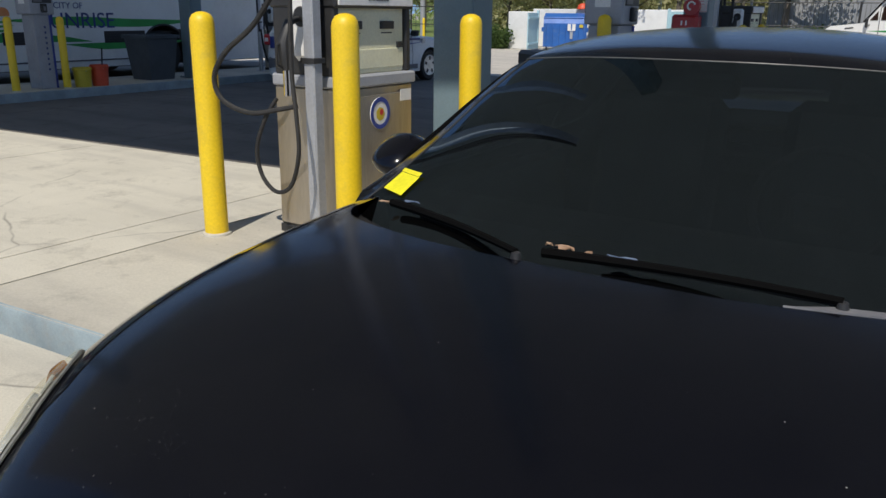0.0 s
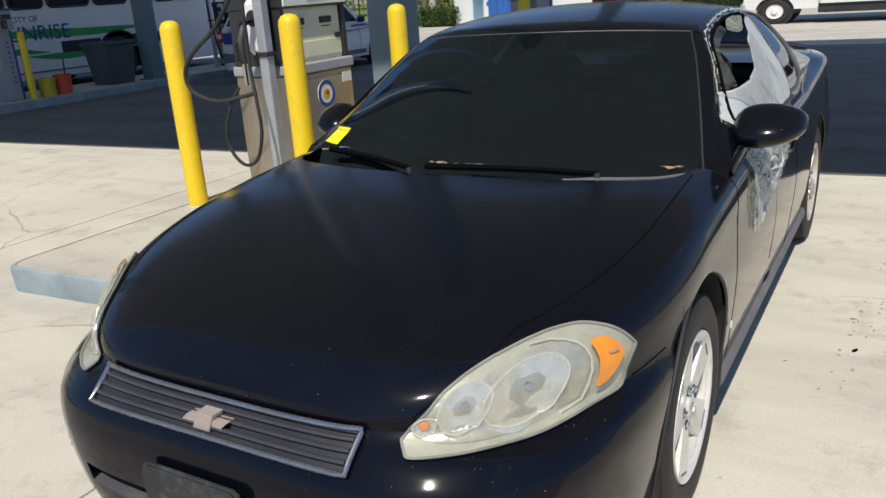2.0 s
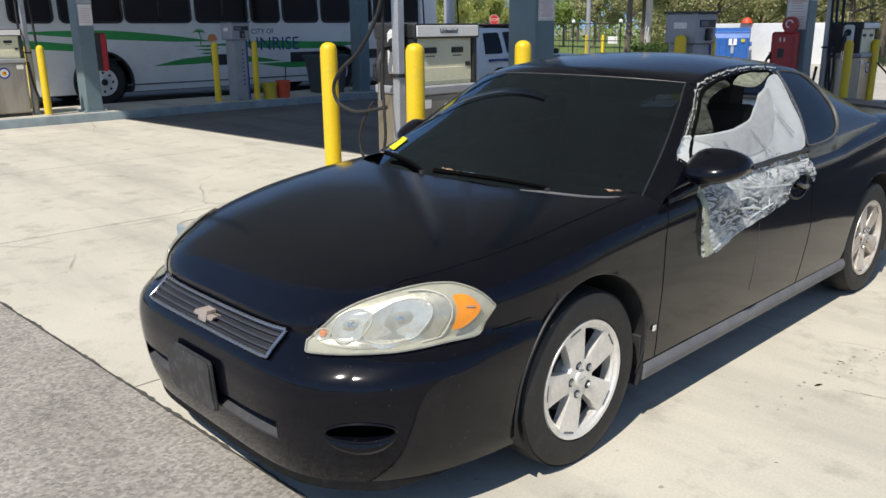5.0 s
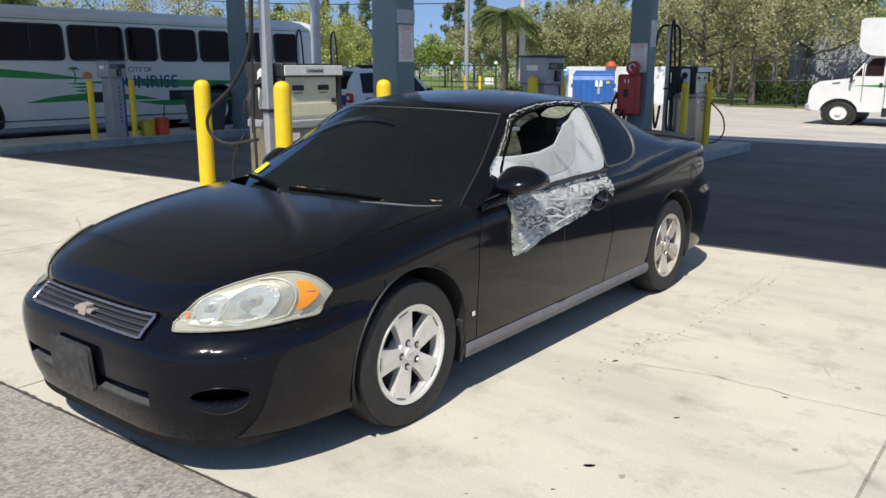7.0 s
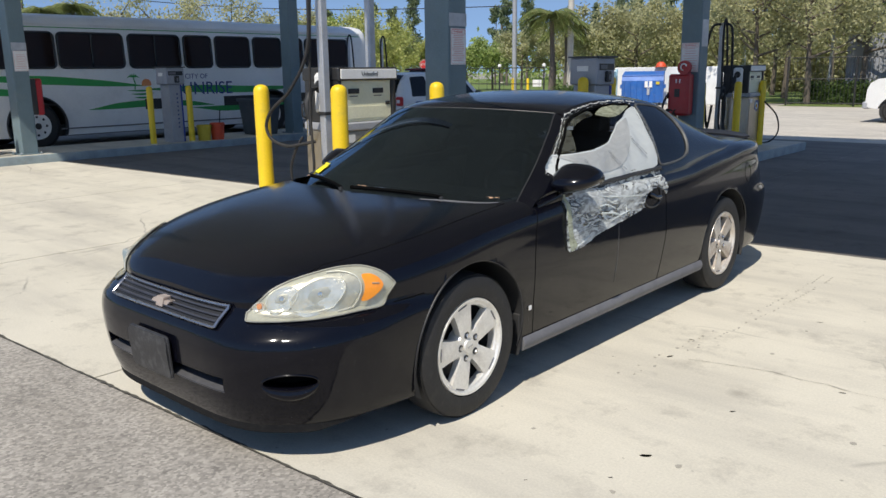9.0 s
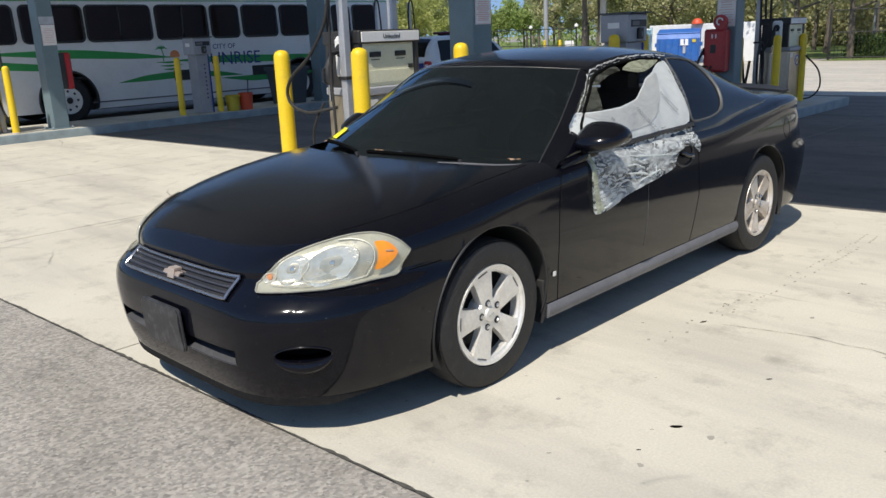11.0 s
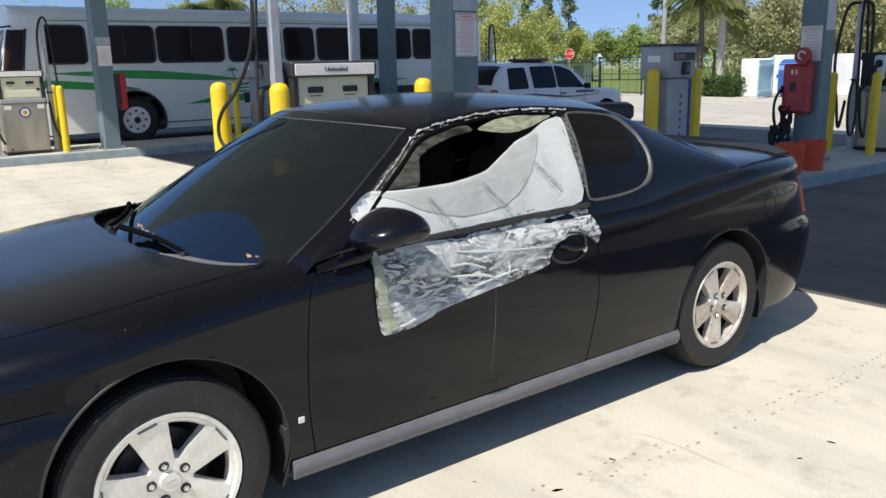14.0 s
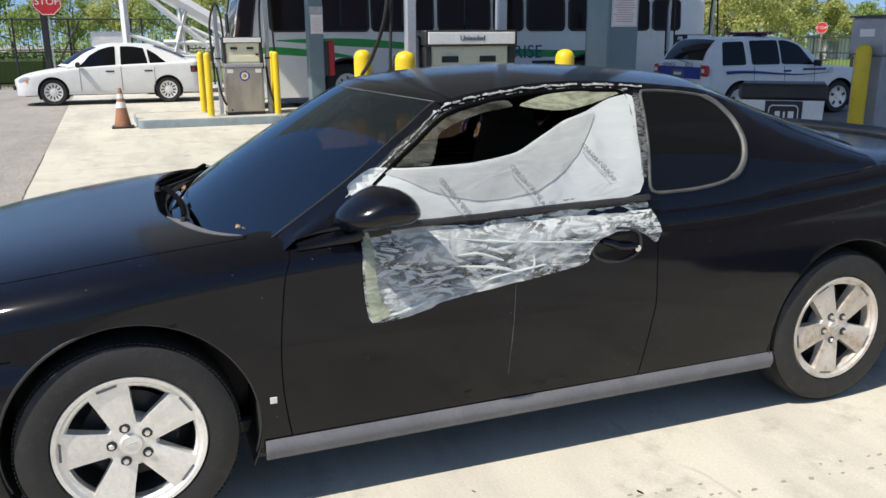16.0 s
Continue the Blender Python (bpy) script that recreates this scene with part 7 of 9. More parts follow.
part("plate_bar", box((0.26, 0.006, 0.06), (0, 3.543, 0.90), 0.002), SIGNWHITE, pl)
part("rear_bumper", box((1.62, 0.14, 0.24), (0, 3.46, 0.50), 0.04), GREYTRIM, suv)
part("rear_wiper", tube([(-0.3, 3.50, 1.12), (0.1, 3.46, 1.18), (0.35, 3.45, 1.20)], 0.008, 5), BLACKIRON, suv)

# ---- city bus ----
bus = thing("bus", "white city transit bus with green swooshes and dark windows", "bus", (-16.05, 2.05, 0.0))
BL, BH, BW = 12.2, 2.92, 1.25
BUS_ARCH, BUS_HUB = 0.62, 0.50
bus_axles = (2.47, 8.6)


def bus_section(k):
    """Half outline from the skirt to the roof's middle at a station k 0..1 from front to back."""
    return [(BW, 0.28), (BW, 1.0), (BW, 1.7), (BW - 0.02, 2.2), (BW - 0.05, 2.5), (BW - 0.12, 2.68), (BW - 0.28, 2.80), (0.6, 2.88), (0.0, BH)]


def bus_hull():
    ys = [0.0, 0.03, 0.10, 0.22] + span(0.4, 11.9, 92) + [12.08, 12.17, 12.2]
    def pt(y, q):
        sec = bus_section(0)
        i = min(int(q), len(sec) - 2)
        f = q - i
        x, z = sec[i][0] * (1 - f) + sec[i + 1][0] * f, sec[i][1] * (1 - f) + sec[i + 1][1] * f
        e = min(y / 0.4, 1.0)
        e2 = min((BL - y) / 0.3, 1.0)
        k = 1 - 0.16 * (1 - math.sqrt(max(1 - (1 - e) ** 2, 0))) - 0.08 * (1 - math.sqrt(max(1 - (1 - e2) ** 2, 0)))
        lean = 0.30 * max(0.0, (z - 1.35) / 1.5) ** 1.3 * max(0.0, 1 - y / 2.0)
        return (x * k, y + lean, z)
    qs = span(0, 2, 16) + span(2, 8, 18)[1:]
    pts, faces = sheet(pt, ys, qs)
    ins = [any(math.hypot(y - c, z - BUS_HUB) < BUS_ARCH for c in bus_axles) and x > 0.8 for x, y, z in pts]
    out = []
    for k, (x, y, z) in enumerate(pts):
        if ins[k]:
            c = min(bus_axles, key=lambda v: abs(v - y))
            d = max(math.hypot(y - c, z - BUS_HUB), 1e-4)
            y, z = c + (y - c) * BUS_ARCH / d, BUS_HUB + (z - BUS_HUB) * BUS_ARCH / d
        out.append((x, y, z))
    half = (out, [f for f in faces if not all(ins[i] for i in f)])
    nq = len(qs)
    n0, n1 = list(range(nq)), list(range((len(ys) - 1) * nq, len(ys) * nq))
    return half, [out[i] for i in n0], [out[i] for i in n1]


half, front_rim, back_rim = bus_hull()
part("body", both(half), BUSWHITE, bus, weld=True)
for nm, rim in (("front_panel", front_rim), ("rear_panel", back_rim)):
    loop = rim + [(-x, y, z) for x, y, z in rim[::-1][1:]]
    part(nm, (loop, [tuple(range(len(loop)))]), BUSWHITE, bus, smooth=False)
part("chassis", box((2.2, 11.6, 0.25), (0, 6.1, 0.38), 0.02), BLACKIRON, bus)
part("bus_floor", box((2.3, 11.9, 0.06), (0, 6.1, 0.95), 0.01), INTERIOR, bus)
for y0, y1 in ((0.78, 1.58), (1.72, 2.98), (3.06, 4.53), (4.66, 5.96), (6.07, 6.83), (6.95, 7.96), (8.09, 8.97), (9.1, 9.7), (9.81, 10.4), (10.53, 11.35)):
    for s in (1, -1):
        m = Matrix.Rotation(radians(-4 * s), 4, "Y")
        def wall_pt(y, z, off, s=s):
            return (s * (BW - 0.02 - 0.045 * (z - 2.1) / 0.7 + off), y, z)
        loop = round_rect(y1 - y0, 0.74, 0.10, 4, (y0 + y1) / 2, 2.09)
        g = ([wall_pt(a, b, 0.022) for a, b in loop], [tuple(range(len(loop)))[::1 if s > 0 else -1]])
        wnd = part("window", g, BUSGLASS, bus, "smoked bus window", smooth=False)
        part("window_frame", tube([wall_pt(a, b, 0.02) for a, b in loop], 0.026, 6, True), BLACKIRON, wnd)
        if y1 - y0 > 1.2:
            part("mullion", box((0.03, 0.035, 0.70), wall_pt((y0 + y1) / 2, 2.09, 0.025), 0.004), BLACKIRON, wnd)
for k in range(9):
    part("bus_seat", box((0.42, 0.10, 0.6), (0.85, 1.6 + 1.05 * k, 1.60), 0.04), INTERIOR, bus)


def swoosh(points, s=1):
    """A tapering stripe on the side: (y, z, half height)."""
    ys, zs, hs = ([p[i] for p in points] for i in range(3))
    fz, fh = pchip(ys, zs), pchip(ys, hs)
    return sheet(lambda y, k: (s * (BW + 0.004), y, fz(y) + fh(y) * k), span(ys[0], ys[-1], 40), [-1, 1], s < 0)


for path in (([0.9, 1.52, 0.01], [1.6, 1.50, 0.05], [2.7, 1.46, 0.09], [3.9, 1.38, 0.07], [5.0, 1.30, 0.005]), ([0.3, 1.32, 0.03], [0.9, 1.30, 0.08], [1.9, 1.22, 0.07], [2.6, 1.16, 0.01]),
             ([3.6, 0.80, 0.005], [4.4, 0.87, 0.07], [5.2, 0.90, 0.08], [6.1, 0.86, 0.06], [6.8, 0.80, 0.005]), ([5.0, 1.22, 0.01], [6.6, 1.20, 0.09], [8.0, 1.16, 0.08], [9.6, 1.20, 0.005]), ([6.2, 0.75, 0.005], [7.2, 0.70, 0.07], [8.2, 0.72, 0.06], [9.4, 0.78, 0.005])):
    part("stripe", swoosh(path), GREEN, bus, "green swoosh")
for s in (1, -1):
    part("roof_stripe", sheet(lambda y, k, s=s: (s * (BW - 0.06 - 0.024 * k), y, 2.560 + 0.022 * k), span(0.9, 11.9, 10), [0, 1], s < 0), GREEN, bus, "thin green roof line")
    part("gutter", tube([(s * (BW - 0.085), y, 2.64) for y in span(0.6, 11.9, 10)], 0.02, 6), BUSWHITE, bus)
words("city_words", "CITY OF", 0.17, Matrix.Translation((BW + 0.008, 6.35, 1.50)) @ FACE_X, NAVY, bus, 0.002)
words("city_name", "SUNRISE", 0.44, Matrix.Translation((BW + 0.008, 6.55, 1.20)) @ FACE_X, NAVY, bus, 0.002)
part("sunset_disc", moved(prism(arc(0, 0, 0.12, -20, 200, 20), 0, 0.0, 0.006), Matrix.Translation((BW + 0.003, 5.02, 1.34))), SUNSETRED, bus, "small faded orange sun emblem")
for k in range(3):
    part("wave", swoosh([[4.55 + 0.08 * k, 1.20 - 0.08 * k, 0.005], [4.9, 1.19 - 0.08 * k, 0.022], [5.25 - 0.06 * k, 1.21 - 0.08 * k, 0.004]]), GREEN, bus)
part("palm_stem", tube([(BW + 0.008, 4.72, 1.22), (BW + 0.008, 4.74, 1.36), (BW + 0.008, 4.70, 1.50)], 0.012, 5), GREEN, bus)
for k in range(6):
    a = radians(20 + 28 * k)
    part("palm_leaf", tube([(BW + 0.008, 4.70, 1.50), (BW + 0.008, 4.70 + 0.10 * math.cos(a), 1.50 + 0.07 * math.sin(a)), (BW + 0.008, 4.70 + 0.16 * math.cos(a), 1.47 + 0.03 * math.sin(a))], [0.012, 0.014, 0.003], 5), GREEN, bus)
for y0, y1, z in ((4.95, 5.85, 0.88), (7.1, 8.1, 0.88), (9.0, 9.9, 0.9)):
    v = part("vent", box((0.02, y1 - y0, 0.24), (BW + 0.004, (y0 + y1) / 2, z), 0.006), BLACKIRON, bus, "black louvred vent")
    for k in range(4):
        part("louvre", box((0.012, y1 - y0 - 0.06, 0.018), (BW + 0.016, (y0 + y1) / 2, z - 0.08 + 0.053 * k), 0.002), DUSTBLACK, v)
part("skirt_trim", box((0.02, 5.3, 0.03), (BW + 0.004, 5.6, 0.42), 0.004), GREYTRIM, bus)
part("indicator", box((0.02, 0.10, 0.05), (BW + 0.01, 2.05, 1.42), 0.01), BLACKIRON, bus)
for c in bus_axles:
    for s in (1, -1):
        part("wheel_well", sheet(lambda a, k, c=c, s=s: (s * (0.75 + 0.49 * k), c + BUS_ARCH * math.cos(a), BUS_HUB + BUS_ARCH * math.sin(a)), span(radians(-22), radians(202), 28), [0, 1], s > 0), BLACKIRON, bus)
        part("arch_trim", tube([(s * BW, c + BUS_ARCH * math.cos(a), BUS_HUB + BUS_ARCH * math.sin(a)) for a in span(radians(-20), radians(200), 32)], 0.025, 6), BLACKIRON, bus)
        w = part("wheel", lathe([(0.0, 0.05), (0.085, 0.05), (0.10, 0.0), (0.16, -0.01), (0.22, 0.0), (0.27, 0.02), (0.285, 0.02), (0.29, -0.05)], 0, 32), SIGNWHITE, bus, "white steel wheel")
        w.location, w.rotation_euler = (s * (BW - 0.06), c, BUS_HUB), (0, 0, 0 if s > 0 else math.pi)
        part("tyre", lathe([(0.285, -0.25), (0.42, -0.28), (0.50, -0.24), (0.50, -0.03), (0.43, 0.02), (0.30, 0.02), (0.285, 0.0)], 0, 40), RUBBER, w)
        part("hub", lathe([(0.0, 0.09), (0.05, 0.085), (0.07, 0.05)], 0, 16), BLACKIRON, w)
        for k in range(8):
            part("hand_hole", moved(lathe([(0.0, 0.003), (0.028, 0.003)], 0, 10, (0, 0, 0.195)), Matrix.Rotation(2 * math.pi * k / 8, 4, "X")), BLACKIRON, w)
wsb = part("windshield", sheet(lambda u, v: (-1.12 + 2.24 * u, -0.012 + 0.30 * max(0.0, (1.35 + 1.05 * v - 1.35) / 1.5) ** 1.3 + 0.05 * abs(2 * u - 1) ** 3, 1.38 + 1.02 * v), span(0, 1, 12), span(0, 1, 8)), BUSGLASS, bus, "tall bus windscreen")
part("windshield_post", box((0.05, 0.03, 1.05), (0, 0.11, 1.9), 0.01, Matrix.Rotation(radians(-12), 4, "X")), BLACKIRON, wsb)
def bus_corner(y, z, off):
    """Point on the rounded front corner of the bus, stood off its skin."""
    sec = bus_section(0)
    x = float(np.interp(z, [p[1] for p in sec], [p[0] for p in sec]))
    e = min(y / 0.4, 1.0)
    x *= 1 - 0.16 * (1 - math.sqrt(max(1 - (1 - e) ** 2, 0)))
    return (x + off, y + 0.30 * max(0.0, (z - 1.35) / 1.5) ** 1.3 * max(0.0, 1 - y / 2.0) - off * 0.6, z)


part("corner_window", sheet(lambda u, v: bus_corner(0.003 + 0.33 * u * u, 1.40 + 0.98 * v, 0.012), span(0, 1, 14), span(0, 1, 10)), BUSGLASS, bus, "corner pane beside the driver")
part("corner_post", tube([bus_corner(0.35, z, 0.012) for z in span(1.38, 2.40, 8)], 0.022, 6), BLACKIRON, bus)
part("mirror_arm", tube([(1.15, 0.25, 2.45), (1.35, -0.05, 2.40), (1.38, -0.12, 2.1)], 0.02, 6), BLACKIRON, bus)
part("wing_mirror", box((0.22, 0.06, 0.42), (1.38, -0.14, 1.88), 0.03), BLACKIRON, bus)
for x in (-0.85, 0.85):
    part("headlamp", lathe([(0.0, -0.03), (0.08, -0.02), (0.10, 0.01)], 1, 16, (x, 0.0, 0.75)), GALV, bus)
part("bumper", box((2.45, 0.14, 0.26), (0, 0.02, 0.45), 0.05), BLACKIRON, bus)
for k in range(3):
    part("wiper", tube([(-0.8 + 0.8 * k, -0.02, 1.36), (-0.7 + 0.8 * k, 0.02, 1.65), (-0.65 + 0.8 * k, 0.10, 1.95)], 0.012, 5), BLACKIRON, bus)

# ---- shuttle bus on the far side ----
shuttle = thing("shuttle_bus", "white cutaway shuttle bus with thin green stripes", "shuttle bus", (-2.22, 23.05, 0.0), -90)
shuttle.scale = (1, 1, 0.83)
def side_prism(outline, x0, x1, material, name, parent=shuttle, label=""):
    return part(name, prism(outline, 0, x0, x1), material, parent, label, smooth=False)
arch_ = [(0.50 * math.cos(k), 0.40 + 0.50 * math.sin(k)) for k in span(radians(8), radians(172), 14)]
side_prism([(-0.82, 0.66), (-0.80, 1.10), (-0.72, 1.32), (-0.55, 1.45), (0.22, 1.56), (0.66, 2.27), (1.2, 2.30), (1.2, 0.47)] + arch_ + [(-0.74, 0.50)], -0.98, 0.98, WHITE, "cab")
side_prism([(1.15, 0.62), (1.15, 2.25), (0.70, 2.30), (0.50, 2.42), (0.40, 2.60), (0.38, 3.38), (0.46, 3.46), (7.6, 3.46), (7.7, 3.38), (7.7, 0.62)], -1.16, 1.16, WHITE, "body")
part("wheel_arch", prism([(0.47 * math.cos(k), 0.40 + 0.47 * math.sin(k)) for k in span(0, 2 * math.pi, 24)[:-1]], 0, -0.90, 0.90), BLACKIRON, shuttle, smooth=False)
part("hood_vent", box((0.02, 0.20, 0.035), (0.985, -0.12, 1.40), 0.006, Matrix.Rotation(radians(8), 4, "X")), BLACKIRON, shuttle)
for y0, y1 in ((2.3, 3.5), (3.6, 4.9), (5.0, 6.3), (6.4, 7.4)):
    w = part("window", prism(round_rect(y1 - y0, 0.80, 0.06, 3, (y0 + y1) / 2, 2.11), 0, 1.155, 1.17), BUSGLASS, shuttle, "dark shuttle window", smooth=False)
    part("window_frame", tube([(1.17, a, b) for a, b in round_rect(y1 - y0, 0.80, 0.06, 3, (y0 + y1) / 2, 2.11)], 0.02, 5, True), BLACKIRON, w)
part("door_window", prism([(0.58, 1.64), (0.60, 2.00), (0.74, 2.20), (1.04, 2.22), (1.04, 1.64)], 0, 0.975, 0.99), BUSGLASS, shuttle, "cab side window", smooth=False)
part("vent_window", prism([(0.33, 1.64), (0.50, 1.92), (0.52, 1.64)], 0, 0.975, 0.99), BUSGLASS, shuttle, smooth=False)
part("windshield", prism([(0.20, 1.58), (0.64, 2.28), (0.61, 2.30), (0.16, 1.59)], 0, -0.85, 0.85), BUSGLASS, shuttle, smooth=False)
for y0, y1, z, h in ((0.3, 2.2, 1.32, 0.04), (1.9, 4.2, 1.40, 0.04), (1.9, 7.6, 1.22, 0.05), (1.2, 5.6, 3.22, 0.05)):
    part("stripe", sheet(lambda y, k, z=z, h=h, y0=y0, y1=y1: (1.165 if y > 1.15 else 0.985, y, z + h * k * math.sin(math.pi * min(max((y - y0) / (y1 - y0), 0.02), 0.98))), span(y0, y1, 16), [-1, 1]), GREEN, shuttle, "thin green stripe")
for y0, y1 in ((1.75, 2.75), (2.9, 4.0)):
    part("locker_vent", box((0.02, y1 - y0, 0.17), (1.166, (y0 + y1) / 2, 0.78), 0.004), BLACKIRON, shuttle)
part("skirt", box((2.2, 6.5, 0.30), (0, 4.35, 0.48), 0.02), BLACKIRON, shuttle)
part("door_gap", tube([(0.985, 0.55, 0.8), (0.985, 0.55, 2.0), (0.985, 0.72, 2.24), (0.985, 1.10, 2.25), (0.985, 1.12, 0.8)], 0.01, 5), GREYTRIM, shuttle)
part("door_handle", box((0.03, 0.08, 0.14), (0.99, 1.0, 1.35), 0.01), BLACKIRON, shuttle)
part("wing_mirror", box((0.12, 0.06, 0.30), (1.10, 0.28, 1.56), 0.03), BLACKIRON, shuttle)
part("mirror_arm", tube([(0.98, 0.34, 1.50), (1.10, 0.28, 1.50)], 0.015, 5), BLACKIRON, shuttle)
part("bumper", box((1.98, 0.16, 0.24), (0, -0.82, 0.58), 0.04), GALV, shuttle)
part("headlamp", box((0.22, 0.06, 0.18), (0.75, -0.81, 0.98), 0.03), GALV, shuttle)
for c in (0.0, 5.6):
    for s in (1, -1):
        w = part("wheel", lathe([(0.0, 0.05), (0.07, 0.05), (0.09, 0.0), (0.2, 0.0), (0.22, 0.015), (0.23, -0.03)], 0, 24), SIGNWHITE, shuttle, "white steel wheel")
        w.location, w.rotation_euler = (s * 0.93, c, 0.40), (0, 0, 0 if s > 0 else math.pi)
        part("tyre", lathe([(0.225, -0.22), (0.36, -0.24), (0.40, -0.2), (0.40, -0.03), (0.35, 0.01), (0.24, 0.01)], 0, 28), RUBBER, w)

# ---- boom truck behind the sedan ----
boom = thing("boom_truck", "white truck with a folded lattice boom", "truck", (-23.2, 1.2, 0.0))
def beam(a, b, w, name="strut", parent=boom):
    return part(name, tube([a, b], w * 0.7, 4), WHITE, parent, smooth=False)
part("deck", box((2.2, 5.6, 0.25), (0, 1.2, 1.0), 0.03), WHITE, boom)
part("bonnet", box((2.0, 1.4, 0.9), (0, 4.4, 1.05), 0.12), WHITE, boom)
part("cab", box((2.0, 1.3, 1.3), (0, 3.4, 1.55), 0.15), WHITE, boom)
part("cab_window", box((2.02, 0.8, 0.5), (0, 3.4, 1.85), 0.04), BUSGLASS, boom)
for c in (-0.8, 4.2):
    for s in (1, -1):
        w = part("wheel", lathe([(0.0, 0.03), (0.2, 0.03), (0.24, -0.02)], 0, 20), SIGNWHITE, boom)
        w.location, w.rotation_euler = (s * 1.0, c, 0.46), (0, 0, 0 if s > 0 else math.pi)
        part("tyre", lathe([(0.23, -0.25), (0.42, -0.26), (0.46, -0.2), (0.46, -0.03), (0.4, 0.01), (0.24, 0.01)], 0, 24), RUBBER, w)
beam((1.0, -1.4, 1.1), (1.0, -1.4, 3.0), 0.16, "mast")
beam((1.0, -1.1, 3.4), (1.0, 1.75, 1.7), 0.26, "boom")
beam((1.0, -0.9, 2.9), (1.0, 0.9, 1.35), 0.13)
beam((1.0, 0.35, 2.6), (1.0, -0.1, 1.2), 0.11)
beam((1.0, 0.1, 2.45), (1.0, 0.2, 1.15), 0.09)
beam((1.0, -0.4, 1.5), (1.0, 1.6, 1.45), 0.10)
beam((1.0, 0.4, 1.9), (1.0, 1.5, 1.35), 0.08)
beam((1.0, -1.4, 1.75), (1.0, 0.3, 1.15), 0.09)
beam((-0.8, -1.1, 3.4), (-0.8, 1.75, 1.7), 0.24, "boom")
part("boom_head", lathe([(0.0, -1.0), (0.16, -1.0), (0.16, 1.12), (0.0, 1.12)], 0, 16, (0, 1.85, 1.66)), GREYTRIM, boom, "dark round boom joint")
part("rail", tube([(1.1, 1.0, 1.15), (1.1, 1.0, 1.55), (1.1, 1.7, 1.55), (1.1, 1.7, 1.15)], 0.03, 6), WHITE, boom)

# ---- enclosure, dumpster, fences ----
def wall_block(name, a, b, h, thick, material, label, kind="structure"):
    a, b = Vector(a), Vector(b)
    d = b - a
    ob = part(name, box((d.length, thick, h), (0, 0, h / 2), 0.02), material, label=label, smooth=False)
    ob.location, ob.rotation_euler = ((a.x + b.x) / 2, (a.y + b.y) / 2, 0), (0, 0, math.atan2(d.y, d.x))
    return tagged(ob, category="wall", kind=kind)


wall_block("wall_1", (-16.1, 29.0), (-14.75, 28.9), 1.50, 0.18, WALLWHITE, "white stucco wall of the bin enclosure")
wall_block("wall_2", (-16.1, 29.2), (-16.4, 31.6), 1.50, 0.18, WALLWHITE, "white stucco wall of the bin enclosure")
wall_block("wall_3", (-16.4, 31.8), (-9.3, 31.0), 1.62, 0.18, WALLWHITE, "white stucco rear wall of the bin enclosure")
wall_block("wall_4", (-9.2, 30.9), (-9.35, 29.4), 1.58, 0.18, WALLWHITE, "white stucco wall of the bin enclosure")


def leaf_gate(a, b, h, label):
    a, b = Vector(a), Vector(b)
    d = b - a
    ob = thing("enclosure_gate", label, "gate", (a.x, a.y, 0.05), math.degrees(math.atan2(d.y, d.x)), "enclosure gates")
    n = 5
    for k in range(n):
        part("board", box((d.length / n - 0.01, 0.04, h), (d.length * (k + 0.5) / n, 0, h / 2), 0.008), PALEBLUE, ob)
    for z in (0.2, h - 0.2):
        part("rail", box((d.length, 0.05, 0.09), (d.length / 2, 0.04, z), 0.008), PALEBLUE, ob)
    part("post", box((0.09, 0.09, h + 0.1), (0, 0, (h + 0.1) / 2), 0.01), PALEBLUE, ob)
    return ob


leaf_gate((-14.72, 28.9), (-14.5, 27.6), 1.40, "open pale blue gate of the bin enclosure")
leaf_gate((-9.45, 29.3), (-8.55, 29.0), 1.50, "open pale blue gate of the bin enclosure")

dump = thing("dumpster", "blue steel dumpster with lids, in the white enclosure", "dumpster", (-13.95, 29.9, 0.0), 24)
dump.scale = (0.92, 0.8, 1.0)
part("tank", prism([(-0.75, 0.12), (-0.85, 1.05), (-0.70, 1.25), (0.75, 1.40), (0.75, 0.12)], 0, -0.95, 0.95), DUMPBLUE, dump, smooth=False)
part("lid", box((1.9, 1.5, 0.05), (0, 0.0, 1.345), 0.02, Matrix.Rotation(radians(6), 4, "X")), DUMPBLUE, dump)
for k in range(7):
    part("rib", box((0.06, 0.06, 0.92), (-0.84 + 0.28 * k, -0.83, 0.60), 0.01, Matrix.Rotation(radians(6), 4, "X")), DUMPBLUE, dump)
for x in (-0.99, 0.99):
    part("fork_pocket", box((0.10, 1.2, 0.16), (x, 0, 0.80), 0.01), DUMPBLUE, dump)
    part("caster", lathe([(0.0, -0.03), (0.09, -0.03), (0.09, 0.03), (0.0, 0.03)], 0, 12, (x * 0.8, -0.6, 0.09)), BLACKIRON, dump)
part("sticker", box((0.34, 0.012, 0.26), (0.28, -0.875, 0.90), 0.002), SIGNWHITE, dump, "white sticker")
part("sticker_small", box((0.16, 0.012, 0.12), (0.70, -0.878, 0.95), 0.002), PAILYELLOW, dump)
part("sticker_text", box((0.12, 0.012, 0.30), (0.28, -0.866, 0.60), 0.002), GALV, dump)
drum = part("beacon", lathe([(0.0, 0.22), (0.10, 0.21), (0.20, 0.12), (0.23, 0.0), (0.30, -0.01)], 2, 20, (-13.9, 31.4, 1.64)), ORANGE, label="orange dome lamp on the enclosure wall")
drum["category"] = "beacon"


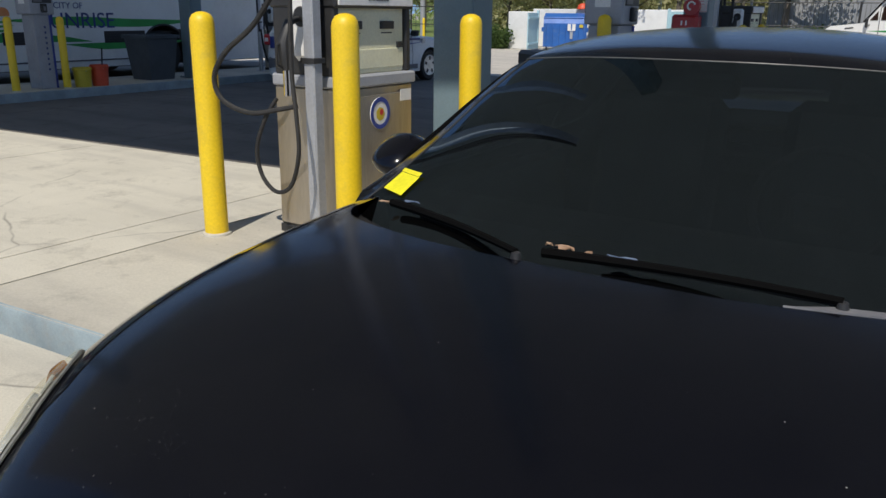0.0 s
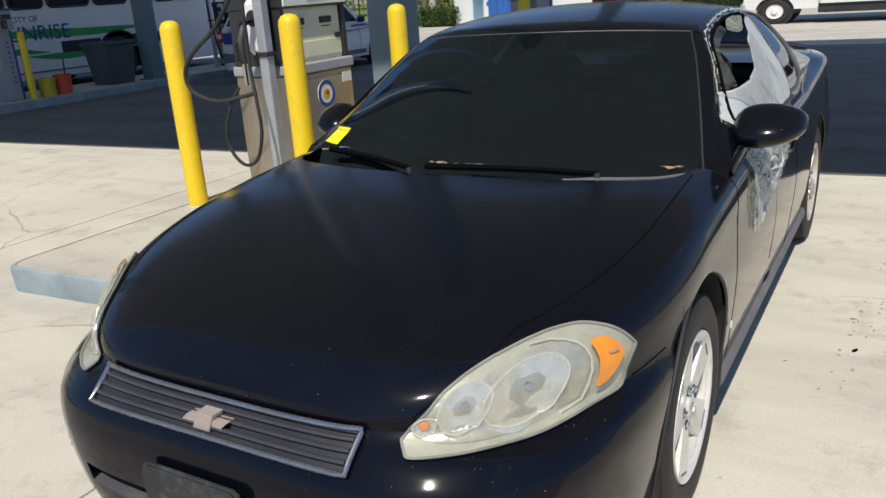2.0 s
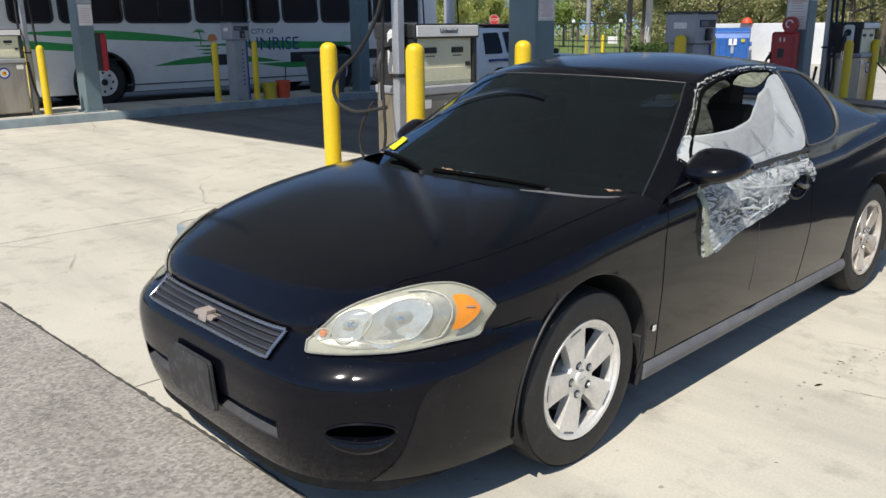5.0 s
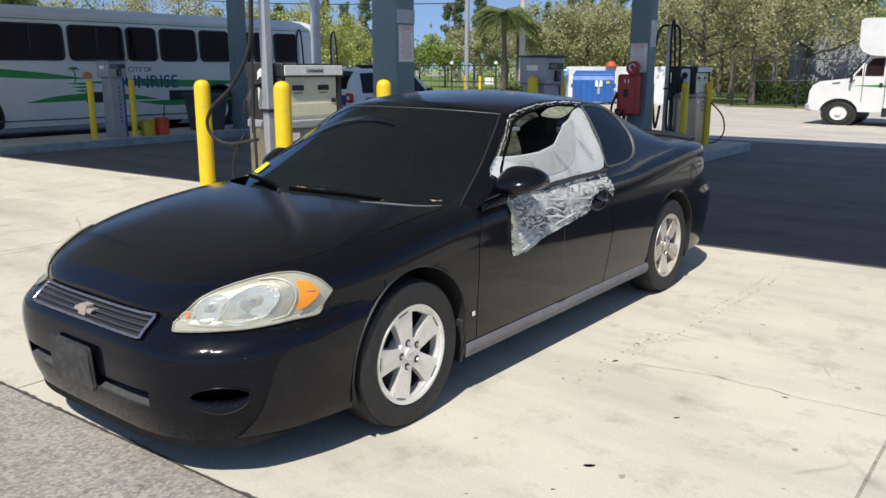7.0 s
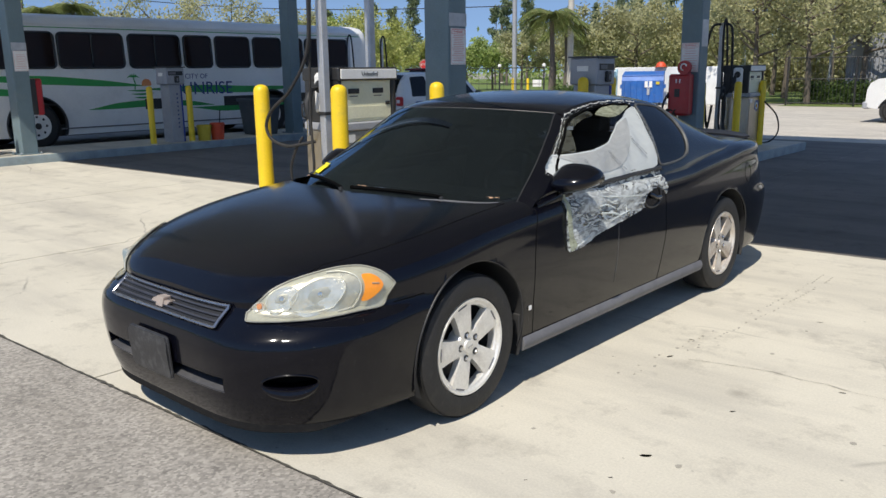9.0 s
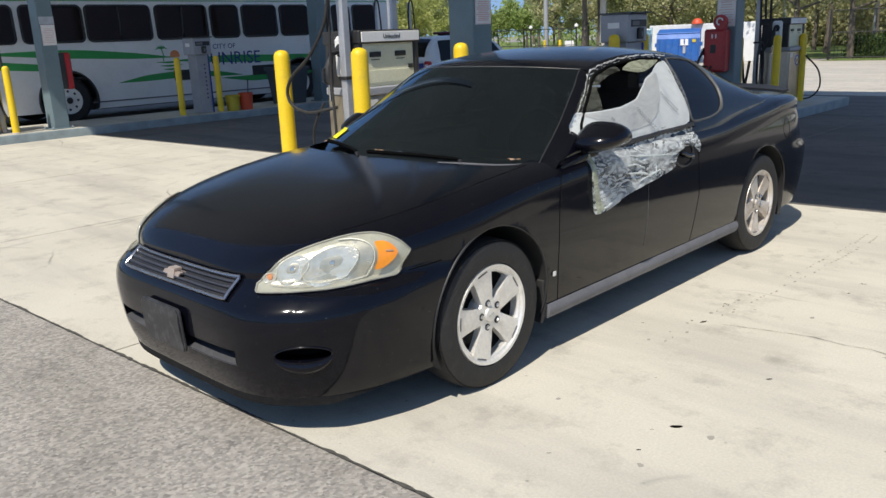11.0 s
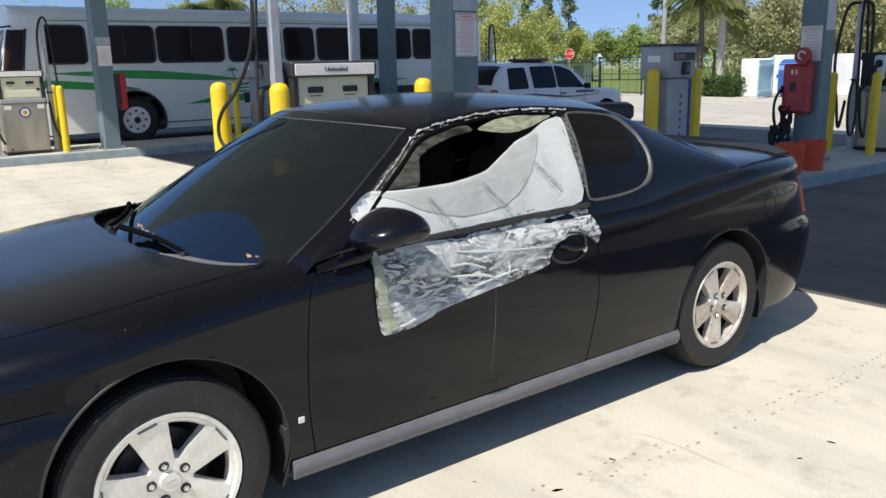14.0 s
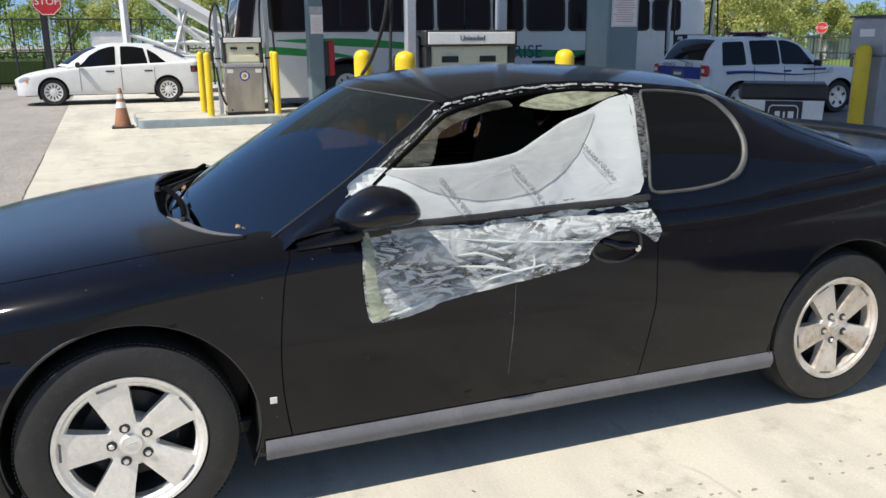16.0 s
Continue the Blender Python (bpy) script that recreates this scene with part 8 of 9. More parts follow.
def fence(name, a, b, h, label, step=2.4, pickets=0.16, caps=False):
    a, b = Vector(a), Vector(b)
    d = b - a
    ob = thing(name, label, "fence", (a.x, a.y, 0.0), math.degrees(math.atan2(d.y, d.x)))
    n = max(1, round(d.length / step))
    for k in range(n + 1):
        x = d.length * k / n
        part("post", tube([(x, 0, 0), (x, 0, h)], 0.035, 8), BLACKIRON, ob)
        if caps:
            part("post_cap", lathe([(0.0, h + 0.16), (0.07, h + 0.13), (0.09, h + 0.04), (0.05, h)], 2, 12, (x, 0, 0)), SIGNWHITE, ob, "white post lamp")
    for z in (0.12, h * 0.55, h - 0.04):
        part("rail", tube([(0, 0, z), (d.length, 0, z)], 0.02, 6), BLACKIRON, ob)
    wires = []
    m = int(d.length / pickets)
    for k in range(m):
        x = d.length * (k + 0.5) / m
        wires.append(box((0.012, 0.012, h - 0.1), (x, 0, h / 2)))
    tagged(part("picket_mesh", join(*wires), BLACKIRON, ob, smooth=False), kind="stuff")
    return ob


fence("fence", (-23.1, 28.2), (-17.9, 28.0), 1.70, "black iron gate fence with white post lamps", 2.5, 0.5, True)
fence("fence", (-8.4, 31.6), (12.0, 32.4), 1.95, "black iron fence in front of the trees", 2.6, 0.14)
fence("fence", (-60.0, 36.0), (-23.2, 28.4), 1.5, "thin grey-black fence along the lawn", 3.0, 0.25)
fence("fence", (-27.2, -9.0), (-27.0, 9.5), 2.30, "tall black iron fence behind the parked sedan", 2.3, 0.13)
braces = thing("vehicle_gate", "black steel gate frame with diagonal braces", "gate", (-26.8, -3.7, 0.0), 90)
for a, b in (((0, 0, 0.1), (0, 0, 2.3)), ((3.6, 0, 0.1), (3.6, 0, 2.3)), ((0, 0, 2.25), (3.6, 0, 2.25)), ((0.9, 0, 0.2), (2.0, 0, 2.2)), ((0, 0, 1.2), (3.6, 0, 1.2))):
    part("frame_bar", tube([a, b], 0.035, 6), BLACKIRON, braces)
part("gate_post", box((0.20, 0.20, 2.5), (0.95, 0, 1.25), 0.02), BLACKIRON, braces)


def stop_sign(at, turn, w, top):
    ob = thing("stop_sign", "red octagonal stop sign on a metal post", "stop sign", at, turn, "stop signs")
    part("post", box((0.05, 0.04, top), (0, 0.03, top / 2), 0.005), GALV, ob)
    octo = [(w / 2 / math.cos(math.pi / 8) * math.cos(math.pi / 8 + math.pi / 4 * k), w / 2 / math.cos(math.pi / 8) * math.sin(math.pi / 8 + math.pi / 4 * k) + top - w / 2) for k in range(8)]
    part("face", prism(octo, 1, -0.004, 0.004), SIGNRED, ob, smooth=False)
    part("border", tube([(a * 0.93, -0.006, (b - top + w / 2) * 0.93 + top - w / 2) for a, b in octo], 0.012, 5, True), SIGNWHITE, ob)
    words("word", "STOP", w * 0.36, Matrix.Translation((0, -0.006, top - w / 2)) @ FACE_FRONT, SIGNWHITE, ob, 0.001)
    return ob


stop_sign((-32.0, 35.3, 0), 42, 0.60, 2.28)
stop_sign((-26.3, -2.55, 0), 92, 0.85, 3.20)
part("notice_board", box((0.02, 1.0, 0.6), (-26.9, -0.9, 1.55), 0.004), SIGNWHITE, label="white notice board on the fence", smooth=False)["category"] = "sign"
shed = thing("shed", "small white hut on the lawn", "shed", (-41.0, 45.0, 0.0), 45)
part("walls", box((2.6, 2.2, 1.5), (0, 0, 0.75), 0.02), WALLWHITE, shed)
part("roof", prism([(-1.6, 1.45), (1.6, 1.45), (1.6, 1.55), (0, 1.75), (-1.6, 1.55)], 1, -1.4, 1.4), GREYBOX, shed, smooth=False)
part("door", box((0.7, 0.05, 1.2), (0.3, -1.11, 0.62), 0.01), GREYBOX, shed)

# shade on a pale wall, put into the base colour as grey
SHADEGREY = surf("shade_grey_wall", (0.30, 0.31, 0.33), (0.24, 0.25, 0.27), 0.7, 0.8, bump=0.15, dirt=(0.2, 0.2, 0.2))
white_hall = thing("warehouse", "long white flat-roofed building behind the trees", "building", (9.0, 55.0, 0.0), -4)
part("walls", box((34.0, 10.0, 4.8), (0, 0, 2.4), 0.03), WALLWHITE, white_hall)
part("parapet", box((34.3, 10.3, 0.30), (0, 0, 4.85), 0.03), WALLWHITE, white_hall)
for k in range(6):
    part("wall_lamp", box((0.4, 0.25, 0.3), (-14 + 5.2 * k, -5.1, 3.4), 0.03), BLACKIRON, white_hall)
    part("door", box((2.6, 0.1, 3.0), (-12 + 5.2 * k, -5.02, 1.5), 0.02), GREYBOX, white_hall)
trailer = thing("trailer", "pale trailer behind the fence, its shade put in as grey", "trailer", (-4.2, 37.0, 0.0), 8)
part("box", box((6.5, 2.4, 2.1), (0, 0, 1.85), 0.03), SHADEGREY, trailer)
for k in range(9):
    part("rib", box((0.06, 0.03, 2.0), (-3.0 + 0.75 * k, -1.21, 1.85), 0.005), GREYBOX, trailer)
for x in (-2.2, 1.6, 2.5):
    part("wheel", lathe([(0.0, -1.2), (0.45, -1.2), (0.45, -0.9), (0.0, -0.9)], 1, 20, (x, 0, 0.45)), RUBBER, trailer)
part("chassis", box((6.3, 1.6, 0.2), (0, 0, 0.72), 0.02), BLACKIRON, trailer)

# ---- poles and wires ----
def pole(at, r, h, label, material=POLEMAT, arm=False):
    ob = thing("utility_pole", label, "pole", at, group="poles")
    part("shaft", tube([(0, 0, 0), (0, 0, h * 0.5), (0, 0, h)], [r, r * 0.9, r * 0.75], 12), material, ob)
    if arm:
        part("crossarm", box((1.8, 0.1, 0.12), (0, 0, h - 0.5), 0.01), BARK, ob)
        for x in (-0.8, 0, 0.8):
            part("insulator", lathe([(0.0, 0.16), (0.04, 0.14), (0.05, 0.0)], 2, 8, (x, 0, h - 0.44)), GALV, ob)
    part("foot", lathe([(r + 0.06, 0.0), (r + 0.05, 0.08), (r, 0.12)], 2, 12), POLEMAT, ob)
    return ob


pole((-17.62, 29.7, 0), 0.15, 9.0, "pale concrete lamp pole")
pole((-24.0, 34.0, 0), 0.14, 9.5, "weathered grey-green utility pole", GREYBOX)
pole((-13.5, 40.0, 0), 0.10, 4.5, "pale steel pole near the trees", GALV)
pole((-8.2, 36.5, 0), 0.08, 4.2, "pale steel pole near the trees", GALV)
pole((-60.0, 80.0, 0), 0.2, 9.0, "distant utility pole with a crossarm", BARK, True)
pole((-53.0, 19.6, 0), 0.15, 8.5, "distant brown wooden utility pole", BARK, True)
wire = []
for k in span(0, 1, 20):
    wire.append((-24.0 - 29.0 * k, 34.0 - 14.4 * k, 5.0 + 2.2 * k - 0.7 * math.sin(math.pi * k)))
part("power_line", tube(wire, 0.025, 5), BLACKIRON, label="black overhead power line between the poles")["category"] = "wire"
for x, y in ((-19.5, 29.0), (-18.2, 29.1), (-21.5, 30.5)):
    copy_thing(slim, pose(x, y, 0.0))
part("gate_sign", box((0.5, 0.02, 0.32), (-18.9, 28.9, 0.95), 0.004), SIGNWHITE, label="small white sign with red print at the gate", smooth=False)["category"] = "sign"

# ---- lawn, hedges, trees ----
def lawn(name, pts, label):
    ob = part(name, (pts, [tuple(range(len(pts)))]), GRASS, label=label, smooth=False)
    return tagged(ob, category="lawn", kind="structure")


lawn("lawn_1", [(-8.6, 31.2, 0.01), (40, 31.8, 0.01), (60, 120, 0.01), (-8.0, 120, 0.01)], "green lawn behind the fence")
lawn("lawn_2", [(-28, 29.5, 0.012), (-17.2, 29.5, 0.012), (-17.2, 33.4, 0.012), (-8.6, 33.4, 0.012), (-8.6, 120, 0.012), (-120, 120, 0.012), (-120, 34, 0.012), (-60, 30, 0.012)], "green lawn beyond the gate")
lawn("lawn_3", [(-28.5, -40, 0.011), (-28.5, 20, 0.011), (-60, 29.9, 0.011), (-120, 34, 0.011), (-140, -40, 0.011)], "green lawn behind the tall fence")


def leaves(centres, count, spread, size, seed):
    """Many small bent leaves scattered round centres."""
    r = np.random.RandomState(seed)
    c = np.array(centres)
    pick = r.randint(0, len(c), count)
    p = c[pick, :3] + r.normal(0, 1, (count, 3)) * spread * c[pick, 3:4]
    a = r.normal(0, 1, (count, 3))
    a /= np.linalg.norm(a, axis=1)[:, None]
    b = np.cross(a, r.normal(0, 1, (count, 3)))
    b /= np.linalg.norm(b, axis=1)[:, None]
    s = size * r.uniform(0.6, 1.4, (count, 1))
    quad = np.stack([p - a * s, p + b * s * 0.55, p + a * s, p - b * s * 0.55], 1).reshape(-1, 3)
    idx = np.arange(count * 4).reshape(-1, 4)
    return [tuple(q) for q in quad.tolist()], [tuple(i) for i in idx.tolist()]


def tree(at, h, leaf, seed, label, wide=0.42, bare=0.30, count=2600, size=0.13, name="tree", gap=0.30):
    ob = thing(name, label, "tree", at)
    r = random.Random(seed)
    top = Vector((r.uniform(-0.3, 0.3), r.uniform(-0.3, 0.3), h * 0.75))
    trunk = tube([(0, 0, 0), (r.uniform(-0.1, 0.1), r.uniform(-0.1, 0.1), h * bare), tuple(top)], [h * 0.022, h * 0.016, h * 0.006], 8)
    limbs, tips = [], []
    for k in range(9):
        z = h * (bare + (0.72 - bare) * k / 9 * r.uniform(0.8, 1.1))
        a = k * 2.4 + r.uniform(-0.4, 0.4)
        reach = h * wide * r.uniform(0.55, 1.0) * (1.0 - 0.35 * k / 9)
        e = Vector((math.cos(a) * reach, math.sin(a) * reach, z + h * r.uniform(0.10, 0.26)))
        m_ = Vector((e.x * 0.5, e.y * 0.5, z + (e.z - z) * 0.35))
        limbs.append(tube([(0, 0, z), tuple(m_), tuple(e)], [h * 0.010, h * 0.007, h * 0.002], 5))
        for f in (0.55, 0.8, 1.0):
            q = m_.lerp(e, max(0.0, f * 2 - 1)) if f > 0.5 else Vector((0, 0, z)).lerp(m_, f * 2)
            tips.append((q.x + r.uniform(-0.3, 0.3), q.y + r.uniform(-0.3, 0.3), q.z + r.uniform(-0.1, 0.3), r.uniform(0.5, 1.1)))
        for j in range(3):
            d = Vector((r.uniform(-1, 1), r.uniform(-1, 1), r.uniform(0.1, 0.9))) * h * 0.11
            limbs.append(tube([tuple(e), tuple(e + d)], [h * 0.003, h * 0.001], 4))
            tips.append((e.x + d.x, e.y + d.y, e.z + d.z, r.uniform(0.4, 0.9)))
    part("trunk", join(trunk, *limbs), BARK, ob)
    part("crown", leaves(tips, count, h * gap * 0.22, size, seed), leaf, ob, smooth=False)
    return ob


def pine(at, h, seed, label="tall thin feathery pine beyond the lawn"):
    ob = thing("pine_tree", label, "tree", at)
    r = random.Random(seed)
    part("trunk", tube([(0, 0, 0), (r.uniform(-0.2, 0.2), 0, h * 0.5), (r.uniform(-0.3, 0.3), 0, h)], [h * 0.016, h * 0.010, 0.02], 6), BARK, ob)
    tips = []
    for k in range(34):
        f = r.uniform(0.22, 1.0)
        reach = h * 0.11 * (1.08 - f) + 0.25
        a = r.uniform(0, 6.28)
        for g in (0.35, 0.7, 1.0):
            tips.append((math.cos(a) * reach * g, math.sin(a) * reach * g, h * f + 0.35 * g, 0.45))
    part("crown", leaves(tips, 4200, h * 0.04, 0.13, seed), LEAF_PINE, ob, smooth=False)
    return ob


def palm(at, h, seed, label="palm tree with arching fronds and a slim trunk"):
    ob = thing("palm_tree", label, "palm", at)
    r = random.Random(seed)
    part("trunk", tube([(0, 0, 0), (0.05, 0.05, h * 0.5), (0, 0, h)], [0.16, 0.12, 0.10], 10), BARK, ob)
    for k in range(42):
        a, up = k * 2.4 + r.uniform(-0.2, 0.2), r.uniform(-0.2, 1.0)
        l = r.uniform(1.0, 1.55)
        pts = [(math.cos(a) * l * s, math.sin(a) * l * s, h + up * l * s - (0.75 + 0.35 * up) * l * s * s) for s in span(0, 1, 8)]
        quads, faces = [], []
        side = Vector((-math.sin(a), math.cos(a), 0))
        for i in range(1, 9):
            for s in (1, -1):
                for j in (0, 0.5):
                    p = Vector(pts[i - 1]).lerp(Vector(pts[i]), j)
                    w = 0.55 * math.sin(math.pi * min(1, (i + j) / 9.5)) + 0.08
                    tip = p + side * s * w + Vector((math.cos(a) * 0.2, math.sin(a) * 0.2, -0.30 * w - 0.06))
                    b = len(quads)
                    f = Vector((math.cos(a), math.sin(a), 0)) * 0.05
                    quads += [tuple(p - f), tuple(p + f), tuple(tip)]
                    faces.append((b, b + 1, b + 2))
        part("frond", join((quads, faces), tube(pts, 0.018, 4)), LEAF_PALM, ob, smooth=False)
    return ob


def polar(az, dist):
    """A place by its bearing (degrees left of +y) and distance from the car park's corner."""
    return (3.1 - dist * math.sin(radians(az)), -1.2 + dist * math.cos(radians(az)), 0.0)


GREYTREE, GREENTREE, YELLOWTREE = "grey-green winter tree with thin foliage", "dense green tree beyond the fence", "bushy yellow-green tree beyond the fence"
k = 0


def plant(az, dist, h, leaf, label, wide, n):
    global k
    k += 1
    tree(polar(az, dist), h, leaf, 100 + k, label, wide, count=int(n * 2.3), size=0.042 + 0.0008 * dist)


# the near row along the lawn, the rows beyond the gate, and those behind the tall fence
for az, dist, h, leaf, label, wide, n in (
        (21.5, 37, 6.6, LEAF_GREY, GREYTREE, 0.46, 3600), (18, 36, 6.4, LEAF_GREY, GREYTREE, 0.46, 3600), (14.8, 37.5, 7.0, LEAF_GREY, GREYTREE, 0.46, 3600), (31.8, 45, 4.9, LEAF_GREY, GREYTREE, 0.5, 3400), (29.2, 44, 5.2, LEAF_GREY, GREYTREE, 0.5, 3400), (26.4, 46, 5.2, LEAF_GREY, GREYTREE, 0.5, 3400), (23.6, 44, 5.6, LEAF_GREY, GREYTREE, 0.5, 3400), (20, 48, 6.8, LEAF_GREY, GREYTREE, 0.5, 3000)):
    plant(az, dist, h, leaf, label, wide, n)
for az, dist, h, leaf, label, wide, n in (
        (16.5, 49, 7.2, LEAF_GREY, GREYTREE, 0.5, 3000), (13, 50, 7.2, LEAF_GREEN, GREENTREE, 0.5, 3000), (34.5, 58, 5.0, LEAF_GREY, GREYTREE, 0.5, 2600), (36.8, 60, 4.6, LEAF_GREY, GREYTREE, 0.5, 2600), (38.8, 64, 4.2, LEAF_GREEN, GREENTREE, 0.5, 2600), (40.6, 66, 3.8, LEAF_GREEN, GREENTREE, 0.55, 2600), (42.4, 66, 4.0, LEAF_GREEN, GREENTREE, 0.55, 2600), (44.0, 62, 4.4, LEAF_YELLOW, YELLOWTREE, 0.5, 2600), (45.8, 58, 4.6, LEAF_YELLOW, YELLOWTREE, 0.5, 2600), (47.6, 50, 5.0, LEAF_YELLOW, YELLOWTREE, 0.5, 3200), (49.6, 47, 5.0, LEAF_YELLOW, YELLOWTREE, 0.5, 3200), (51.6, 50, 5.2, LEAF_GREEN, GREENTREE, 0.5, 3200), (53.6, 48, 5.6, LEAF_GREY, GREYTREE, 0.5, 1500)):
    plant(az, dist, h, leaf, label, wide, n)
for az, dist, h, leaf, label, wide, n in (
        (57.5, 46, 6.2, LEAF_GREY, GREYTREE, 0.5, 1300), (61.5, 46, 6.4, LEAF_GREY, GREYTREE, 0.5, 1300), (65, 48, 6.4, LEAF_GREY, GREYTREE, 0.5, 1400), (71, 52, 5.6, LEAF_GREEN, GREENTREE, 0.5, 2600), (75, 50, 5.4, LEAF_GREEN, GREENTREE, 0.5, 2800), (78.5, 48, 5.2, LEAF_GREY, GREYTREE, 0.5, 2800), (82, 47, 5.2, LEAF_YELLOW, YELLOWTREE, 0.5, 2800), (85.5, 48, 5.0, LEAF_GREEN, GREENTREE, 0.5, 2800), (89, 50, 4.6, LEAF_YELLOW, YELLOWTREE, 0.5, 2600), (92.5, 52, 4.6, LEAF_GREEN, GREENTREE, 0.5, 2600), (96, 50, 4.4, LEAF_GREEN, GREENTREE, 0.5, 2600), (100, 50, 4.6, LEAF_GREEN, GREENTREE, 0.5, 2600), (105, 52, 5, LEAF_GREEN, GREENTREE, 0.5, 2000)):
    plant(az, dist, h, leaf, label, wide, n)
for az, dist, h in ((44.2, 86, 9.6), (45.6, 90, 8.0), (47, 88, 8.5), (36.2, 82, 8.4), (37.6, 84, 9.4), (38.4, 88, 7.8), (29.6, 92, 10.5), (28.7, 88, 9.0), (27.6, 92, 11.0), (26.4, 94, 10.0), (25.2, 92, 10.5), (23.8, 94, 9.5), (22.5, 92, 10), (31.5, 94, 8.5), (33.2, 92, 8.0), (19, 95, 10), (50, 95, 8)):
    k += 1
    pine(polar(az, dist), h, k)
for az, dist, h in ((35.2, 37, 4.0), (34.0, 43, 3.9), (19.3, 43, 4.6), (12.4, 44, 5.0), (8.0, 45, 5.2), (69.0, 44, 4.6), (67.2, 45, 4.9), (66.0, 50, 4.4), (55.8, 43, 3.8), (53.0, 47, 4.0)):
    k += 1
    palm(polar(az, dist), h, k)


def hedge(a, b, h, thick, seed, label):
    a, b = Vector(a), Vector(b)
    n = int((b - a).length / 0.28) + 1
    r = random.Random(seed)
    cs = []
    for i in range(n):
        p = a.lerp(b, i / max(n - 1, 1))
        for z in span(0.15, h - 0.12, 4):
            for w in (-0.5, 0, 0.5):
                cs.append((p.x + r.uniform(-0.1, 0.1), p.y + w * thick + r.uniform(-0.05, 0.05), z, 1.0))
    ob = thing("hedge", label, "hedge", (0, 0, 0))
    part("foliage", leaves(cs, len(cs) * 26, 0.10, 0.06, seed), LEAF_HEDGE, ob, smooth=False)
    core = box(((b - a).length, thick * 0.8, h * 0.85), (0, 0, h * 0.425), 0.1)
    m_ = Matrix.Translation(((a.x + b.x) / 2, (a.y + b.y) / 2, 0)) @ Matrix.Rotation(math.atan2(b.y - a.y, b.x - a.x), 4, "Z")
    part("core", moved(core, m_), LEAF_HEDGE, ob)
    return ob


hedge((-17.5, 28.7, 0), (-16.0, 28.6, 0), 0.85, 0.8, 5, "clipped green hedge beside the bin enclosure")
hedge((-8.2, 33.6, 0), (-3.2, 33.9, 0), 0.95, 0.7, 6, "clipped dark green hedge behind the fence")
hedge((-2.8, 33.9, 0), (7.0, 34.2, 0), 0.95, 0.7, 7, "clipped dark green hedge behind the fence")
hedge((-30.5, -8.0, 0), (-30.5, -3.2, 0), 1.1, 0.9, 8, "loose green bushes behind the tall fence")
# undergrowth behind the near row of trees
r_ = np.random.RandomState(5)
cs = []
for i in range(700):
    a, d = r_.uniform(13.5, 33), r_.uniform(54, 64)
    x_, y_, _ = polar(a, d)
    hh = 3.8 + 0.9 * math.sin(a * 0.9) + r_.uniform(-0.8, 1.0)
    for z in (0.15, 0.4, 0.65, 0.9):
        cs.append((x_, y_, hh * z, 1.0))
under = part("undergrowth", leaves(cs, 60000, 0.55, 0.15, 19), LEAF_GREY, label="tangled olive thicket behind the row of trees", smooth=False)
tagged(under, category="thicket", kind="stuff")
# the far woods all round; the unseen half is added for reflections
r_ = np.random.RandomState(3)
cs = []
for i in range(1500):
    a, d = r_.uniform(0, 2 * math.pi), r_.uniform(85, 120)
    hh = 3.6 + 1.4 * math.sin(a * 7) + r_.uniform(-1, 1.3)
    for z in (0.12, 0.4, 0.7, 1.0):
        cs.append((d * math.cos(a), d * math.sin(a), hh * z, 1.0))
woods = part("woods", leaves(cs, 90000, 0.9, 0.26, 9), LEAF_GREEN, label="distant belt of green trees all round", smooth=False)
tagged(woods, category="woods", kind="stuff")

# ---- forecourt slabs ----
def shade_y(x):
    """The canopy's shadow edge, where pale slabs meet the shade-darkened ones."""
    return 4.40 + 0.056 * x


def front_y(x):
    """The slabs' front edge runs slightly askew to the islands."""
    return -0.870 + 0.042 * x


seal = prism([(-32, front_y(-32) - 0.006), (13, front_y(13) - 0.006), (13, front_y(13) + 0.004), (-32, front_y(-32) + 0.004)], 2, -0.02, -0.002)
part("joint_seal", seal, BLACKIRON, pavement, "dark dirty joint along the slabs", smooth=False)
xs_, ys_ = [-32.0, -28.4, -24.9, -21.4, -17.9, -14.4, -10.9, -7.4, -4.1, -0.9, 2.61, 6.05, 9.5, 13.0], [-0.92, 4.13, 8.0, 12.0, 15.5]
for i in range(len(xs_) - 1):
    for j in range(len(ys_) - 1):
        x0, x1, y0, y1 = xs_[i] + 0.007, xs_[i + 1] - 0.007, ys_[j] + 0.007, ys_[j + 1] - 0.007
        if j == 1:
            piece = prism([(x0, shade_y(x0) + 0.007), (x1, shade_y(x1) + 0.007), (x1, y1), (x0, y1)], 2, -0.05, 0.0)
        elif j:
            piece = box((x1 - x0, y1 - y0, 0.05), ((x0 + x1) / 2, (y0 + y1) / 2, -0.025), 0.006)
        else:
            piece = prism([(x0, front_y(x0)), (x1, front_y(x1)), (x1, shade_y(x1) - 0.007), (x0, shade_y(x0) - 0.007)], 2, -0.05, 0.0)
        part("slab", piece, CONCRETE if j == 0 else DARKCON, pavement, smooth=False)


